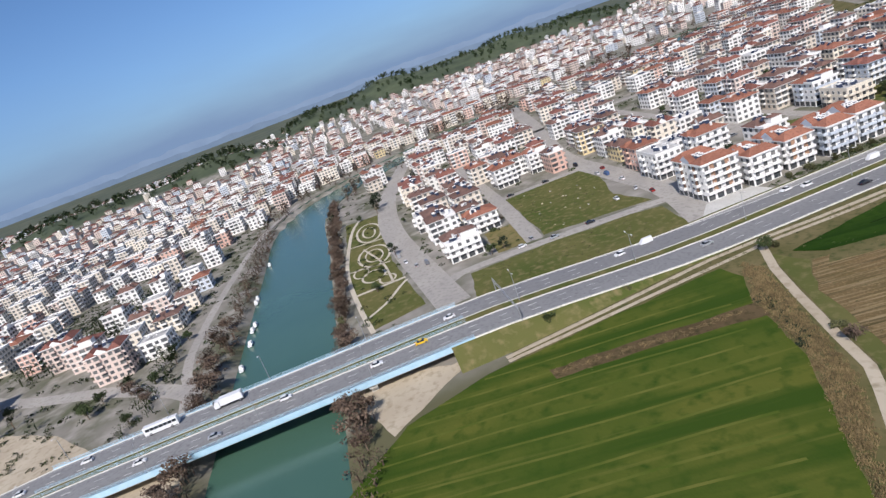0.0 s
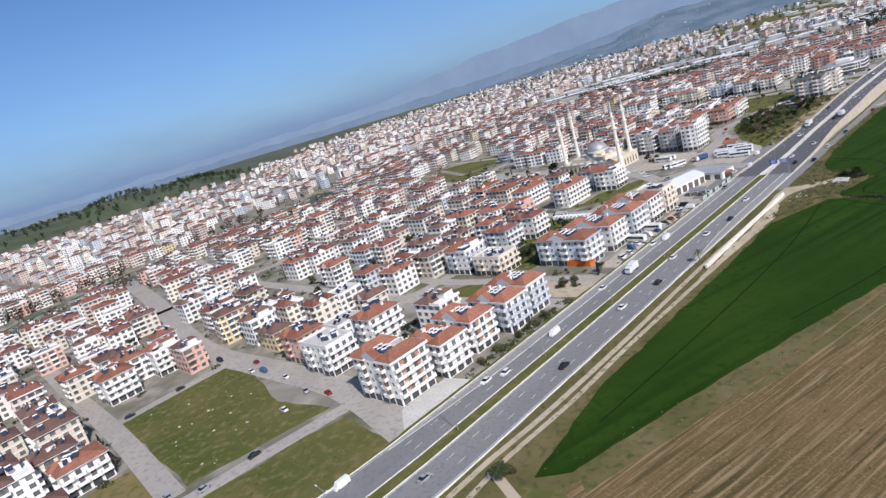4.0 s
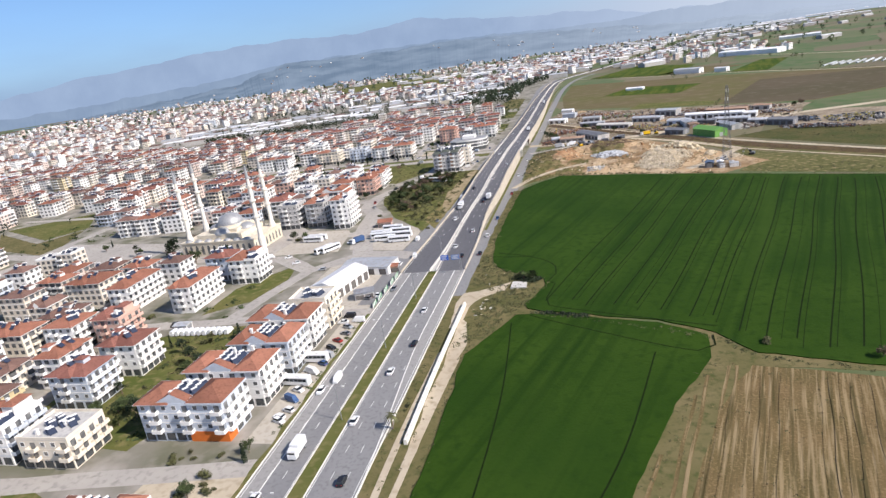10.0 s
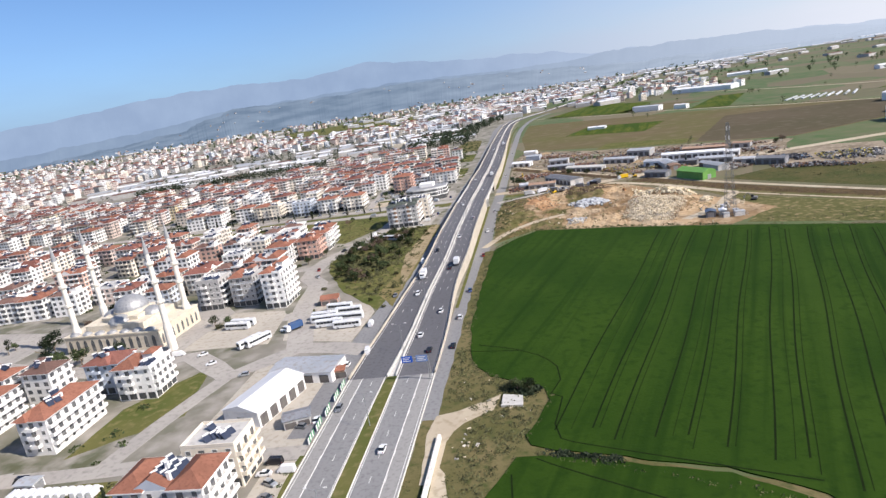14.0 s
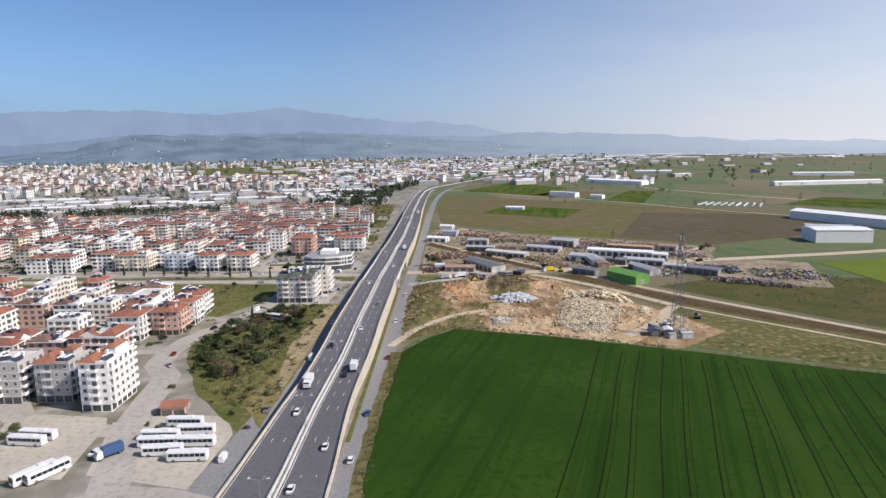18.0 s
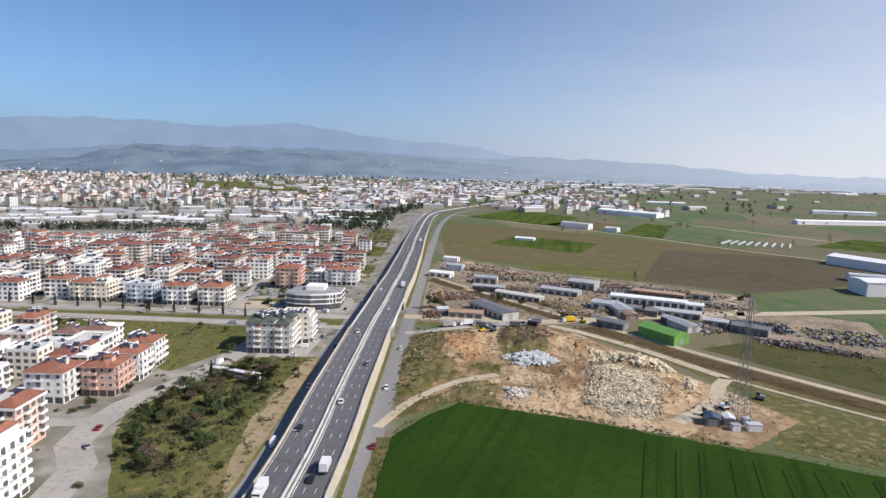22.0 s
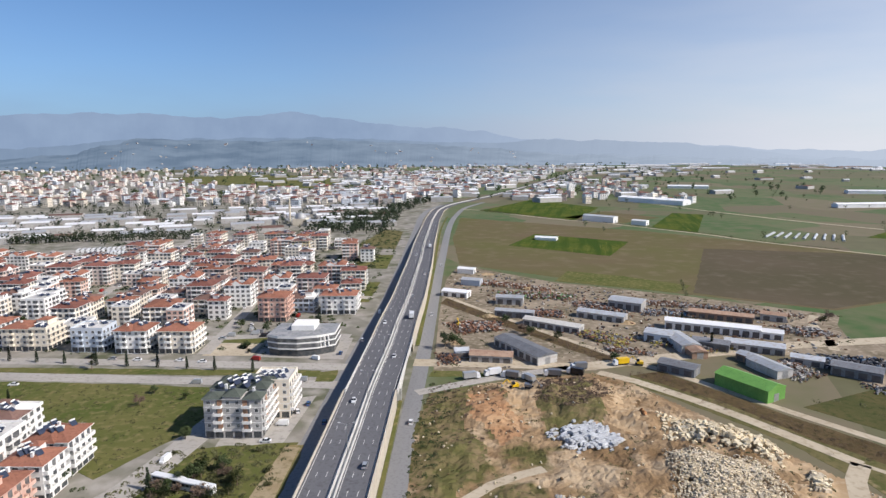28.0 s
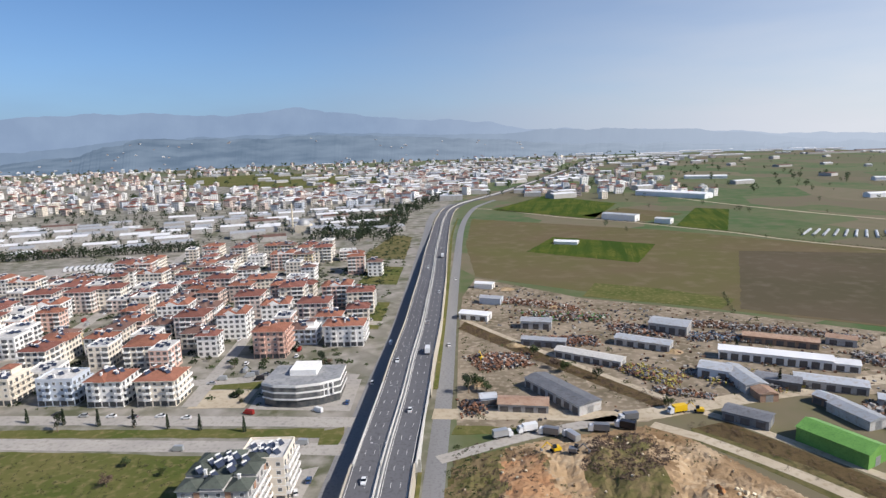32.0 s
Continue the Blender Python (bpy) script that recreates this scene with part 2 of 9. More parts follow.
STEEL = surface("galvanised_steel", (0.42, 0.43, 0.44), (0.33, 0.34, 0.35), coarse=1.2, rough=0.5, metal=0.6)
BLUE_PAINT = surface("blue_paint", (0.36, 0.55, 0.68), (0.42, 0.60, 0.72), coarse=0.4, rough=0.5)
SIGN_BLUE = surface("sign_blue", (0.01, 0.09, 0.48), rough=0.4)
GREEN_SHEET = surface("green_sheet", (0.13, 0.30, 0.07), (0.17, 0.37, 0.09), (0.10, 0.24, 0.06), 0.2, 1.5, 0.5)
RUBBER = surface("rubber", (0.025, 0.025, 0.027), rough=0.8)


# ---- mesh building ----
class Shape:
    """Collects boxes, prisms and faces with a material slot each, and becomes one mesh."""

    def __init__(self):
        self.v, self.f, self.m = [], [], []

    def face(self, pts, slot=0):
        n = len(self.v)
        self.v += [tuple(p) for p in pts]
        self.f.append(tuple(range(n, n + len(pts))))
        self.m.append(slot)

    def box(self, x0, x1, y0, y1, z0, z1, slot=0, top=None, bottom=True):
        n = len(self.v)
        self.v += [(x, y, z) for z in (z0, z1) for x, y in ((x0, y0), (x1, y0), (x1, y1), (x0, y1))]
        fs = [(4, 5, 6, 7), (0, 1, 5, 4), (1, 2, 6, 5), (2, 3, 7, 6), (3, 0, 4, 7)] + ([(3, 2, 1, 0)] if bottom else [])
        for k, f in enumerate(fs):
            self.f.append(tuple(n + i for i in f))
            self.m.append(top if k == 0 and top is not None else slot)

    def turned_box(self, cx, cy, sx, sy, z0, z1, turn, slot=0, top=None):
        c, s = math.cos(turn), math.sin(turn)
        n = len(self.v)
        self.v += [(cx + c * x - s * y, cy + s * x + c * y, z) for z in (z0, z1) for x, y in ((-sx, -sy), (sx, -sy), (sx, sy), (-sx, sy))]
        for k, f in enumerate([(4, 5, 6, 7), (0, 1, 5, 4), (1, 2, 6, 5), (2, 3, 7, 6), (3, 0, 4, 7), (3, 2, 1, 0)]):
            self.f.append(tuple(n + i for i in f))
            self.m.append(top if k == 0 and top is not None else slot)

    def hip(self, x0, x1, y0, y1, z, h, slot=0, gable=False):
        """A hipped or gabled roof over a rectangle, with its underside."""
        w, d = x1 - x0, y1 - y0
        n = len(self.v)
        if w >= d:
            i = 0 if gable else d / 2
            ridge = [(x0 + i, (y0 + y1) / 2, z + h), (x1 - i, (y0 + y1) / 2, z + h)]
            fs = [(0, 1, 5, 4), (1, 2, 5), (2, 3, 4, 5), (3, 0, 4)]
        else:
            i = 0 if gable else w / 2
            ridge = [((x0 + x1) / 2, y0 + i, z + h), ((x0 + x1) / 2, y1 - i, z + h)]
            fs = [(0, 1, 4), (1, 2, 5, 4), (2, 3, 5), (3, 0, 4, 5)]
        self.v += [(x0, y0, z), (x1, y0, z), (x1, y1, z), (x0, y1, z)] + ridge
        for f in fs + [(3, 2, 1, 0)]:
            self.f.append(tuple(n + k for k in f))
            self.m.append(slot)

    def tube(self, x, y, z0, z1, r0, r1, sides=8, slot=0, cap=True):
        n = len(self.v)
        for z, r in ((z0, r0), (z1, r1)):
            self.v += [(x + r * math.cos(6.2832 * k / sides), y + r * math.sin(6.2832 * k / sides), z) for k in range(sides)]
        for k in range(sides):
            self.f.append((n + k, n + (k + 1) % sides, n + sides + (k + 1) % sides, n + sides + k))
            self.m.append(slot)
        if cap:
            self.f.append(tuple(n + sides + k for k in range(sides)))
            self.m.append(slot)

    def beam(self, a, b, r, slot=0, sides=4):
        a, b = Vector(a), Vector(b)
        d = (b - a).normalized()
        u = d.orthogonal().normalized()
        w = d.cross(u)
        n = len(self.v)
        for p in (a, b):
            self.v += [tuple(p + r * (math.cos(6.2832 * k / sides) * u + math.sin(6.2832 * k / sides) * w)) for k in range(sides)]
        for k in range(sides):
            self.f.append((n + k, n + (k + 1) % sides, n + sides + (k + 1) % sides, n + sides + k))
            self.m.append(slot)
        for k in (tuple(n + i for i in reversed(range(sides))), tuple(n + sides + i for i in range(sides))):
            self.f.append(k)
            self.m.append(slot)

    def dome(self, x, y, z, r, sides=20, rings=6, slot=0, flat=1.0):
        n = len(self.v)
        for j in range(rings):
            a = math.pi / 2 * j / rings
            self.v += [(x + r * math.cos(a) * math.cos(6.2832 * k / sides), y + r * math.cos(a) * math.sin(6.2832 * k / sides), z + flat * r * math.sin(a)) for k in range(sides)]
        self.v.append((x, y, z + flat * r))
        for j in range(rings - 1):
            for k in range(sides):
                a, b = n + j * sides + k, n + j * sides + (k + 1) % sides
                self.f.append((a, b, b + sides, a + sides))
                self.m.append(slot)
        for k in range(sides):
            self.f.append((n + (rings - 1) * sides + k, n + (rings - 1) * sides + (k + 1) % sides, n + rings * sides))
            self.m.append(slot)

    def mesh(self, name, *materials):
        me = bpy.data.meshes.new(name)
        me.from_pydata(self.v, [], self.f)
        for m in materials:
            me.materials.append(m)
        if len(materials) > 1:
            me.polygons.foreach_set("material_index", self.m)
        return me


def pieces(s):
    """The loose pieces of a shape, each as a shape of its own with the slot of its first face."""
    parent = list(range(len(s.v)))

    def find(i):
        while parent[i] != i:
            parent[i] = parent[parent[i]]
            i = parent[i]
        return i

    for f in s.f:
        for i in f[1:]:
            parent[find(i)] = find(f[0])
    out = {}
    for f, m in zip(s.f, s.m):
        one, index = out.setdefault(find(f[0]), (Shape(), {}))
        for i in f:
            if i not in index:
                index[i] = len(one.v)
                one.v.append(s.v[i])
        one.f.append(tuple(index[i] for i in f))
        one.m.append(m)
    return [one for one, _ in out.values()]


def thing(name, me, m=None, label="", category="", group="", kind=""):
    ob = new(name, me)
    if m is not None:
        ob.matrix_basis = m
    return tagged(ob, label, category, group, kind)


def part(name, me, parent, m=None, label=""):
    ob = new(name, me)
    ob.parent = parent
    if m is not None:
        ob.matrix_basis = m
    return tagged(ob, label)


SOIL_DARK = surface("dark_soil", (0.105, 0.085, 0.058), (0.085, 0.075, 0.045), (0.125, 0.105, 0.075), 0.01, 0.08, 0.95)
SCRUB_GROUND = surface("scrub_ground", (0.105, 0.10, 0.04), (0.17, 0.14, 0.07), (0.06, 0.075, 0.025), 0.06, 0.4, 0.95, bump=0.15, bump_scale=1.2)
SOFT_EDGED = (SCRUB_GROUND, SOIL_DARK, GRASS, DRY_GRASS, WHEAT, WHEAT_PALE, STUBBLE, SOIL, DIRT, DIRT_RED, DITCH)


def slab(name, pts, z0, z1, material, label="", category="", kind="structure", group=""):
    """A flat piece with upright sides over a polygon, given anticlockwise from above."""
    s = Shape()
    if material in SOFT_EDGED:
        ragged = []
        for a, b in zip(pts, pts[1:] + pts[:1]):
            n = max(1, int(math.hypot(b[0] - a[0], b[1] - a[1]) / 4))
            for k in range(n):
                x, y = a[0] + (b[0] - a[0]) * k / n, a[1] + (b[1] - a[1]) * k / n
                ragged.append((x + 1.1 * noise.noise((x * 0.11, y * 0.11, 1)), y + 1.1 * noise.noise((x * 0.11, y * 0.11, 5))) if k else a)
        pts = ragged
    if sum((b[0] - a[0]) * (b[1] + a[1]) for a, b in zip(pts, pts[1:] + pts[:1])) > 0:
        pts = pts[::-1]
    s.face([(x, y, z1) for x, y in pts])
    for a, b in zip(pts, pts[1:] + pts[:1]):
        s.face([(*a, z0), (*b, z0), (*b, z1), (*a, z1)])
    return thing(name, s.mesh(name, material), None, label, category, group, kind)


def offset_line(line, d):
    """The polyline moved d metres to its left."""
    out = []
    for i, p in enumerate(line):
        a, b = Vector(line[max(i - 1, 0)][:2]), Vector(line[min(i + 1, len(line) - 1)][:2])
        t = (b - a).normalized()
        out.append((p[0] - t.y * d, p[1] + t.x * d, *p[2:]))
    return out


def smooth_line(line, step):
    """Catmull-Rom points along a polyline."""
    out = []
    for i in range(len(line) - 1):
        p = [Vector(line[min(max(i + k, 0), len(line) - 1)]) for k in (-1, 0, 1, 2)]
        n = max(1, int((p[2] - p[1]).length / step))
        for k in range(n):
            t = k / n
            out.append(tuple(0.5 * (2 * p[1] + (p[2] - p[0]) * t + (2 * p[0] - 5 * p[1] + 4 * p[2] - p[3]) * t * t + (3 * p[1] - p[0] - 3 * p[2] + p[3]) * t ** 3)))
    return out + [tuple(line[-1])]


def strip(s, line, left, right, z0, z1, slot=0, top=None):
    """A band along a polyline (x, y[, z]) from left to right metres off it, between heights z0 and z1 over its z."""
    a, b = offset_line(line, left), offset_line(line, right)
    z = [p[2] if len(p) > 2 else 0.0 for p in line]
    n = len(s.v)
    for i in range(len(line)):
        s.v += [(a[i][0], a[i][1], z[i] + z1), (b[i][0], b[i][1], z[i] + z1), (b[i][0], b[i][1], z[i] + z0), (a[i][0], a[i][1], z[i] + z0)]
    for i in range(len(line) - 1):
        k = n + 4 * i
        for f, m in (((k, k + 1, k + 5, k + 4), slot if top is None else top), ((k + 1, k + 2, k + 6, k + 5), slot), ((k + 3, k, k + 4, k + 7), slot)):
            s.f.append(f)
            s.m.append(m)
    s.f += [(n + 3, n + 2, n + 1, n), tuple(len(s.v) - 4 + i for i in range(4))]
    s.m += [slot, slot]


def road(name, line, width, material, z=0.06, label="", category="street", kind="structure"):
    s = Shape()
    strip(s, line, width / 2, -width / 2, -0.3, z)
    return thing(name, s.mesh(name, material), None, label, category, "", kind)


def inside(x, y, poly):
    hit = False
    for (x0, y0), (x1, y1) in zip(poly, poly[1:] + poly[:1]):
        if (y0 > y) != (y1 > y) and x < (x1 - x0) * (y - y0) / (y1 - y0) + x0:
            hit = not hit
    return hit


def near_line(x, y, line):
    best = 1e9
    for a, b in zip(line, line[1:]):
        ax, ay, bx, by = a[0], a[1], b[0], b[1]
        dx, dy = bx - ax, by - ay
        t = max(0.0, min(1.0, ((x - ax) * dx + (y - ay) * dy) / (dx * dx + dy * dy + 1e-9)))
        best = min(best, math.hypot(x - ax - t * dx, y - ay - t * dy))
    return best


def smooth(a, b, t):
    t = max(0.0, min(1.0, (t - a) / (b - a)))
    return t * t * (3 - 2 * t)

# ---- land ----
RIVER = smooth_line([(420, -470), (200, -458), (0, -461), (-200, -464), (-320, -464), (-410, -430), (-490, -330), (-550, -180), (-577, -40), (-600, 90)], 14)
RIVER_HALF, BANK, WATER_Z = 21.5, 9.0, -3.2

# wooded rises behind the town: middle, reach and height
WOODED = ((-1260, -1010, 130, 170, 32), (-1300, -690, 120, 120, 34), (-1720, -460, 150, 110, 44), (-1880, -190, 190, 170, 56), (-1800, 150, 190, 190, 52), (-1780, 430, 200, 150, 30))


def ground_height(x, y):
    z = 0.0
    if x < 460 and y < 140:
        d = near_line(x, y, RIVER) if (-520 < y < -380 or x < -280) else 1e9
        if d < RIVER_HALF + BANK + 14:
            z = -4.6 * (1 - smooth(RIVER_HALF - 4, RIVER_HALF + BANK, d))
    if x < -900 and y < 900:
        for cx, cy, rx, ry, h in WOODED:
            q = ((x - cx) / rx) ** 2 + ((y - cy) / ry) ** 2
            if q < 6:
                z += h * math.exp(-q) * (1 + 0.35 * noise.noise((x * 0.006, y * 0.006, 3)))
    return z


def spaced(stops):
    out = []
    for (a, step), (b, _) in zip(stops, stops[1:]):
        n = max(1, round((b - a) / step))
        out += [a + (b - a) * k / n for k in range(n)]
    return out + [stops[-1][0]]


gx = spaced([(-5200, 260), (-2200, 55), (-1050, 90), (-720, 14), (-380, 26), (300, 60), (900, 200), (5200, 260)])
gy = spaced([(-5200, 300), (-1300, 55), (-520, 6), (-400, 14), (140, 45), (1600, 120), (5200, 120)])
me = bpy.data.meshes.new("ground")
me.from_pydata([(x, y, ground_height(x, y)) for y in gy for x in gx], [],
               [(j * len(gx) + i, j * len(gx) + i + 1, (j + 1) * len(gx) + i + 1, (j + 1) * len(gx) + i) for j in range(len(gy) - 1) for i in range(len(gx) - 1)])


def plain_material():
    """Town soil to the left; to the right and far off a patchwork of fields, each plot with a tone of its own."""
    m = bpy.data.materials.new("plain")
    m.use_nodes = True
    nt = m.node_tree
    bsdf = nt.nodes["Principled BSDF"]
    where = nt.nodes.new("ShaderNodeNewGeometry").outputs["Position"]
    mp = nt.nodes.new("ShaderNodeMapping")
    mp.inputs["Rotation"].default_value = (0, 0, radians(-24))
    mp.inputs["Scale"].default_value = (0.0075, 0.0065, 0.0)
    nt.links.new(where, mp.inputs[0])
    vor = nt.nodes.new("ShaderNodeTexVoronoi")
    vor.distance = "MANHATTAN"
    vor.inputs["Scale"].default_value, vor.inputs["Randomness"].default_value = 1.0, 0.85
    nt.links.new(mp.outputs[0], vor.inputs["Vector"])
    sep = nt.nodes.new("ShaderNodeSeparateColor")
    nt.links.new(vor.outputs["Color"], sep.inputs[0])
    ramp = nt.nodes.new("ShaderNodeValToRGB")
    ramp.color_ramp.interpolation = "CONSTANT"
    for n, (pos, c) in enumerate(((0, (0.10, 0.095, 0.045)), (0.20, (0.075, 0.105, 0.032)), (0.42, (0.125, 0.10, 0.06)), (0.55, (0.085, 0.115, 0.04)), (0.74, (0.045, 0.095, 0.02)), (0.9, (0.15, 0.125, 0.075)))):
        e = ramp.color_ramp.elements[n] if n < 2 else ramp.color_ramp.elements.new(pos)
        e.position, e.color = pos, (*c, 1)
    nt.links.new(sep.outputs[0], ramp.inputs[0])
    fields = colour_mix(nt, noise_of(nt, where, 0.05, 4, 0.4, 0.75), ramp.outputs[0], (0.12, 0.115, 0.055))
    town = colour_mix(nt, noise_of(nt, where, 0.03, 5), (0.245, 0.225, 0.195), (0.09, 0.095, 0.05))
    town = colour_mix(nt, noise_of(nt, where, 0.09, 4, 0.45, 0.7), town, (0.33, 0.305, 0.27))
    west = nt.nodes.new("ShaderNodeMapRange")
    west.inputs[1].default_value, west.inputs[2].default_value = -1750, -2050
    xyz = nt.nodes.new("ShaderNodeSeparateXYZ")
    nt.links.new(where, xyz.inputs[0])
    side = nt.nodes.new("ShaderNodeMapRange")
    side.inputs[1].default_value, side.inputs[2].default_value = 12, 34
    nt.links.new(xyz.outputs[0], side.inputs[0])
    nt.links.new(xyz.outputs[0], west.inputs[0])
    town = colour_mix(nt, west.outputs[0], town, colour_mix(nt, noise_of(nt, where, 0.008, 6), (0.045, 0.062, 0.034), (0.10, 0.105, 0.06)))
    ahead = nt.nodes.new("ShaderNodeMapRange")
    ahead.inputs[1].default_value, ahead.inputs[2].default_value = 1900, 2500
    nt.links.new(xyz.outputs[1], ahead.inputs[0])
    both = nt.nodes.new("ShaderNodeMath")
    both.operation = "MAXIMUM"
    nt.links.new(side.outputs[0], both.inputs[0])
    nt.links.new(ahead.outputs[0], both.inputs[1])
    land = colour_mix(nt, both.outputs[0], town, fields)
    raised = nt.nodes.new("ShaderNodeMapRange")
    raised.inputs[1].default_value, raised.inputs[2].default_value = 7, 13
    nt.links.new(xyz.outputs[2], raised.inputs[0])
    land = colour_mix(nt, raised.outputs[0], land, colour_mix(nt, noise_of(nt, where, 0.02, 6), (0.040, 0.058, 0.030), (0.075, 0.095, 0.05)))
    nt.links.new(land, bsdf.inputs["Base Color"])
    bsdf.inputs["Roughness"].default_value = 0.95
    return m


me.materials.append(plain_material())
thing("ground", me, None, "flat plain with town soil and patchwork fields", "ground", "", "structure")

# river surface
s = Shape()
strip(s, RIVER, 28, -28, -0.5, WATER_Z)
thing("water", s.mesh("water", WATER), None, "calm green river between wooded banks", "river", "", "structure")


# far mountains: a glowing backdrop beyond the plain, with distance haze painted in
def hazy_glow_material(name, low, high):
    m = bpy.data.materials.new(name)
    m.use_nodes = True
    nt = m.node_tree
    bsdf = nt.nodes["Principled BSDF"]
    where = nt.nodes.new("ShaderNodeNewGeometry").outputs["Position"]
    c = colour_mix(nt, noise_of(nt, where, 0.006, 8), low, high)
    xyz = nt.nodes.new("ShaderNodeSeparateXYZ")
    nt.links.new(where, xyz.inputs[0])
    # paler haze mixed into the glow colour towards the east
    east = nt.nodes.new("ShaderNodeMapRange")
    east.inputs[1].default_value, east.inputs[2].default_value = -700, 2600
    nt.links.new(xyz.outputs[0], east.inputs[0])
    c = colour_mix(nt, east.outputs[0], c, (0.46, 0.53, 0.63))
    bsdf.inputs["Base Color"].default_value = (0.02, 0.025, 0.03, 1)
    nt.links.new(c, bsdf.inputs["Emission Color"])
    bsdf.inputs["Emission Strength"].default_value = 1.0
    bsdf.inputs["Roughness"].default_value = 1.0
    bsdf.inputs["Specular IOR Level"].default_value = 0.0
    return m


def mountains(name, radius, low, high, height_of, label, start=-80, sweep=215, foot=90):
    s = Shape()
    n = 640
    for k in range(n + 1):
        a = radians(start + sweep * k / n)  # from +y towards -x
        h = height_of(math.degrees(a))
        x, y = -math.sin(a), math.cos(a)
        s.v += [(x * (radius - foot), y * (radius - foot) - 100, -30), (x * radius, y * radius - 100, h), (x * (radius + 60), y * (radius + 60) - 100, -30)]
        if k:
            i = 3 * k
            s.f += [(i, i - 3, i - 2, i + 1), (i + 1, i - 2, i - 1, i + 2)]
            s.m += [0, 0]
    thing(name, s.mesh(name, hazy_glow_material(name + "_haze", low, high)), None, label, "mountain", "", "structure")


def skyline(a, rows):
    """Height at the angle a from +y towards -x, in degrees, between the stops of a table."""
    for (a0, h0), (a1, h1) in zip(rows, rows[1:]):
        if a <= a1:
            return h0 + (h1 - h0) * smooth(a0, a1, a)
    return rows[-1][1]


# the low outer stops stand in for haze over the plain
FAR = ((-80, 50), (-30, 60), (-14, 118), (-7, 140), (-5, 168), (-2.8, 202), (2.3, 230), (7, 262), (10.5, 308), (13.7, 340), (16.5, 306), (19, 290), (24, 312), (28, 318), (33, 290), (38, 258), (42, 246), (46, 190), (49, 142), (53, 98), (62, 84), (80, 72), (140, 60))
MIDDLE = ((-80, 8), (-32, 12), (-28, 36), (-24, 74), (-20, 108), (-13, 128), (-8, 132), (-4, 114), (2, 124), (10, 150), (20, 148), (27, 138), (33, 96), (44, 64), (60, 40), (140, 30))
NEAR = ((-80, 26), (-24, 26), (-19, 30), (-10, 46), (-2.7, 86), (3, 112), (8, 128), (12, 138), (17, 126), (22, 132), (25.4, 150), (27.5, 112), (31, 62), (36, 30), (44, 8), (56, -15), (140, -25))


def far_ridge(a):
    return skyline(a, FAR) + 14 * noise.noise((a * 0.5, 1.5, 0)) + 7 * noise.noise((a * 1.6, 4.5, 0)) + 3 * noise.noise((a * 4.6, 2.5, 0))


def middle_ridge(a):
    return skyline(a, MIDDLE) + 10 * noise.noise((a * 0.6, 8.5, 0)) + 6 * noise.noise((a * 1.9, 2.5, 0)) + 3 * noise.noise((a * 6, 2.5, 0))


def near_ridge(a):
    return skyline(a, NEAR) + 9 * noise.noise((a * 0.7, 3.5, 0)) + 6 * noise.noise((a * 2.3, 6.5, 0)) + 3 * noise.noise((a * 8, 2.5, 0))


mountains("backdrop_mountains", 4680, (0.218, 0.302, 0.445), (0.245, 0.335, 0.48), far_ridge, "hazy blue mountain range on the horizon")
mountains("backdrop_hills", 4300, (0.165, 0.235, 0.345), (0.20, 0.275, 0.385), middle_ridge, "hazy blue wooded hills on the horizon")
mountains("backdrop_foothills", 3900, (0.115, 0.17, 0.245), (0.185, 0.25, 0.335), near_ridge, "hazy wooded foothills and low haze belt beyond the plain", -80, 150, 1000)

# ---- highway ----
def table_of(y, rows):
    for (y0, v0), (y1, v1) in zip(rows, rows[1:]):
        if y <= y1:
            return v0 + (v1 - v0) * smooth(y0, y1, y) if y > y0 else v0
    return rows[-1][1]


def deck_half(y):
    return 14.9 - 4.5 * smooth(-40, 75, y)


def deck_gap(y):
    return 2.2 - 1.25 * smooth(-60, -10, y)


def deck_height(y):
    return 7.0 * smooth(-35, 150, y) * (1 - smooth(430, 900, y)) + 5.2 * smooth(-620, -530, y) * (1 - smooth(-395, -300, y))


CENTRE = [(-40, 0.0), (20, 1.4), (100, 5.0), (210, 5.9), (300, 8.3), (400, 10.6), (500, 11), (640, 9.5), (800, 9.5)]
DECK_LINE = [(table_of(y, CENTRE), y) for y in range(-40, 800, 20)] + [(9.5, 800), (10, 860), (12, 920), (17, 1000), (36, 1090), (75, 1180), (130, 1310), (265, 1680), (420, 2150), (640, 2900), (900, 4000)]
axis = [(0.0, float(y)) for y in range(-900, -40, 20)] + smooth_line(DECK_LINE, 20)
axis = [(x, y, deck_height(y)) for x, y in axis]
before = [p for p in axis if p[1] <= -39]
after = [p for p in axis if p[1] >= -41]


def centre_x(y):
    return table_of(y, CENTRE) if y > -40 else 0.0


def band(s, line, left, right, z0, z1, slot=0):
    """A band along a line whose two edges are given as functions of y, to the right of the line."""
    out = []
    for p in line:
        out.append((p[0] + left(p[1]), p[0] + right(p[1]), p[1], p[2]))
    n = len(s.v)
    for x0, x1, y, z in out:
        s.v += [(x0, y, z + z1), (x1, y, z + z1), (x1, y, z + z0), (x0, y, z + z0)]
    for i in range(len(out) - 1):
        k = n + 4 * i
        for f in ((k, k + 1, k + 5, k + 4), (k + 1, k + 2, k + 6, k + 5), (k + 3, k, k + 4, k + 7)):
            s.f.append(f)
            s.m.append(slot)
    s.f += [(n + 3, n + 2, n + 1, n), tuple(len(s.v) - 4 + i for i in range(4))]
    s.m += [slot, slot]


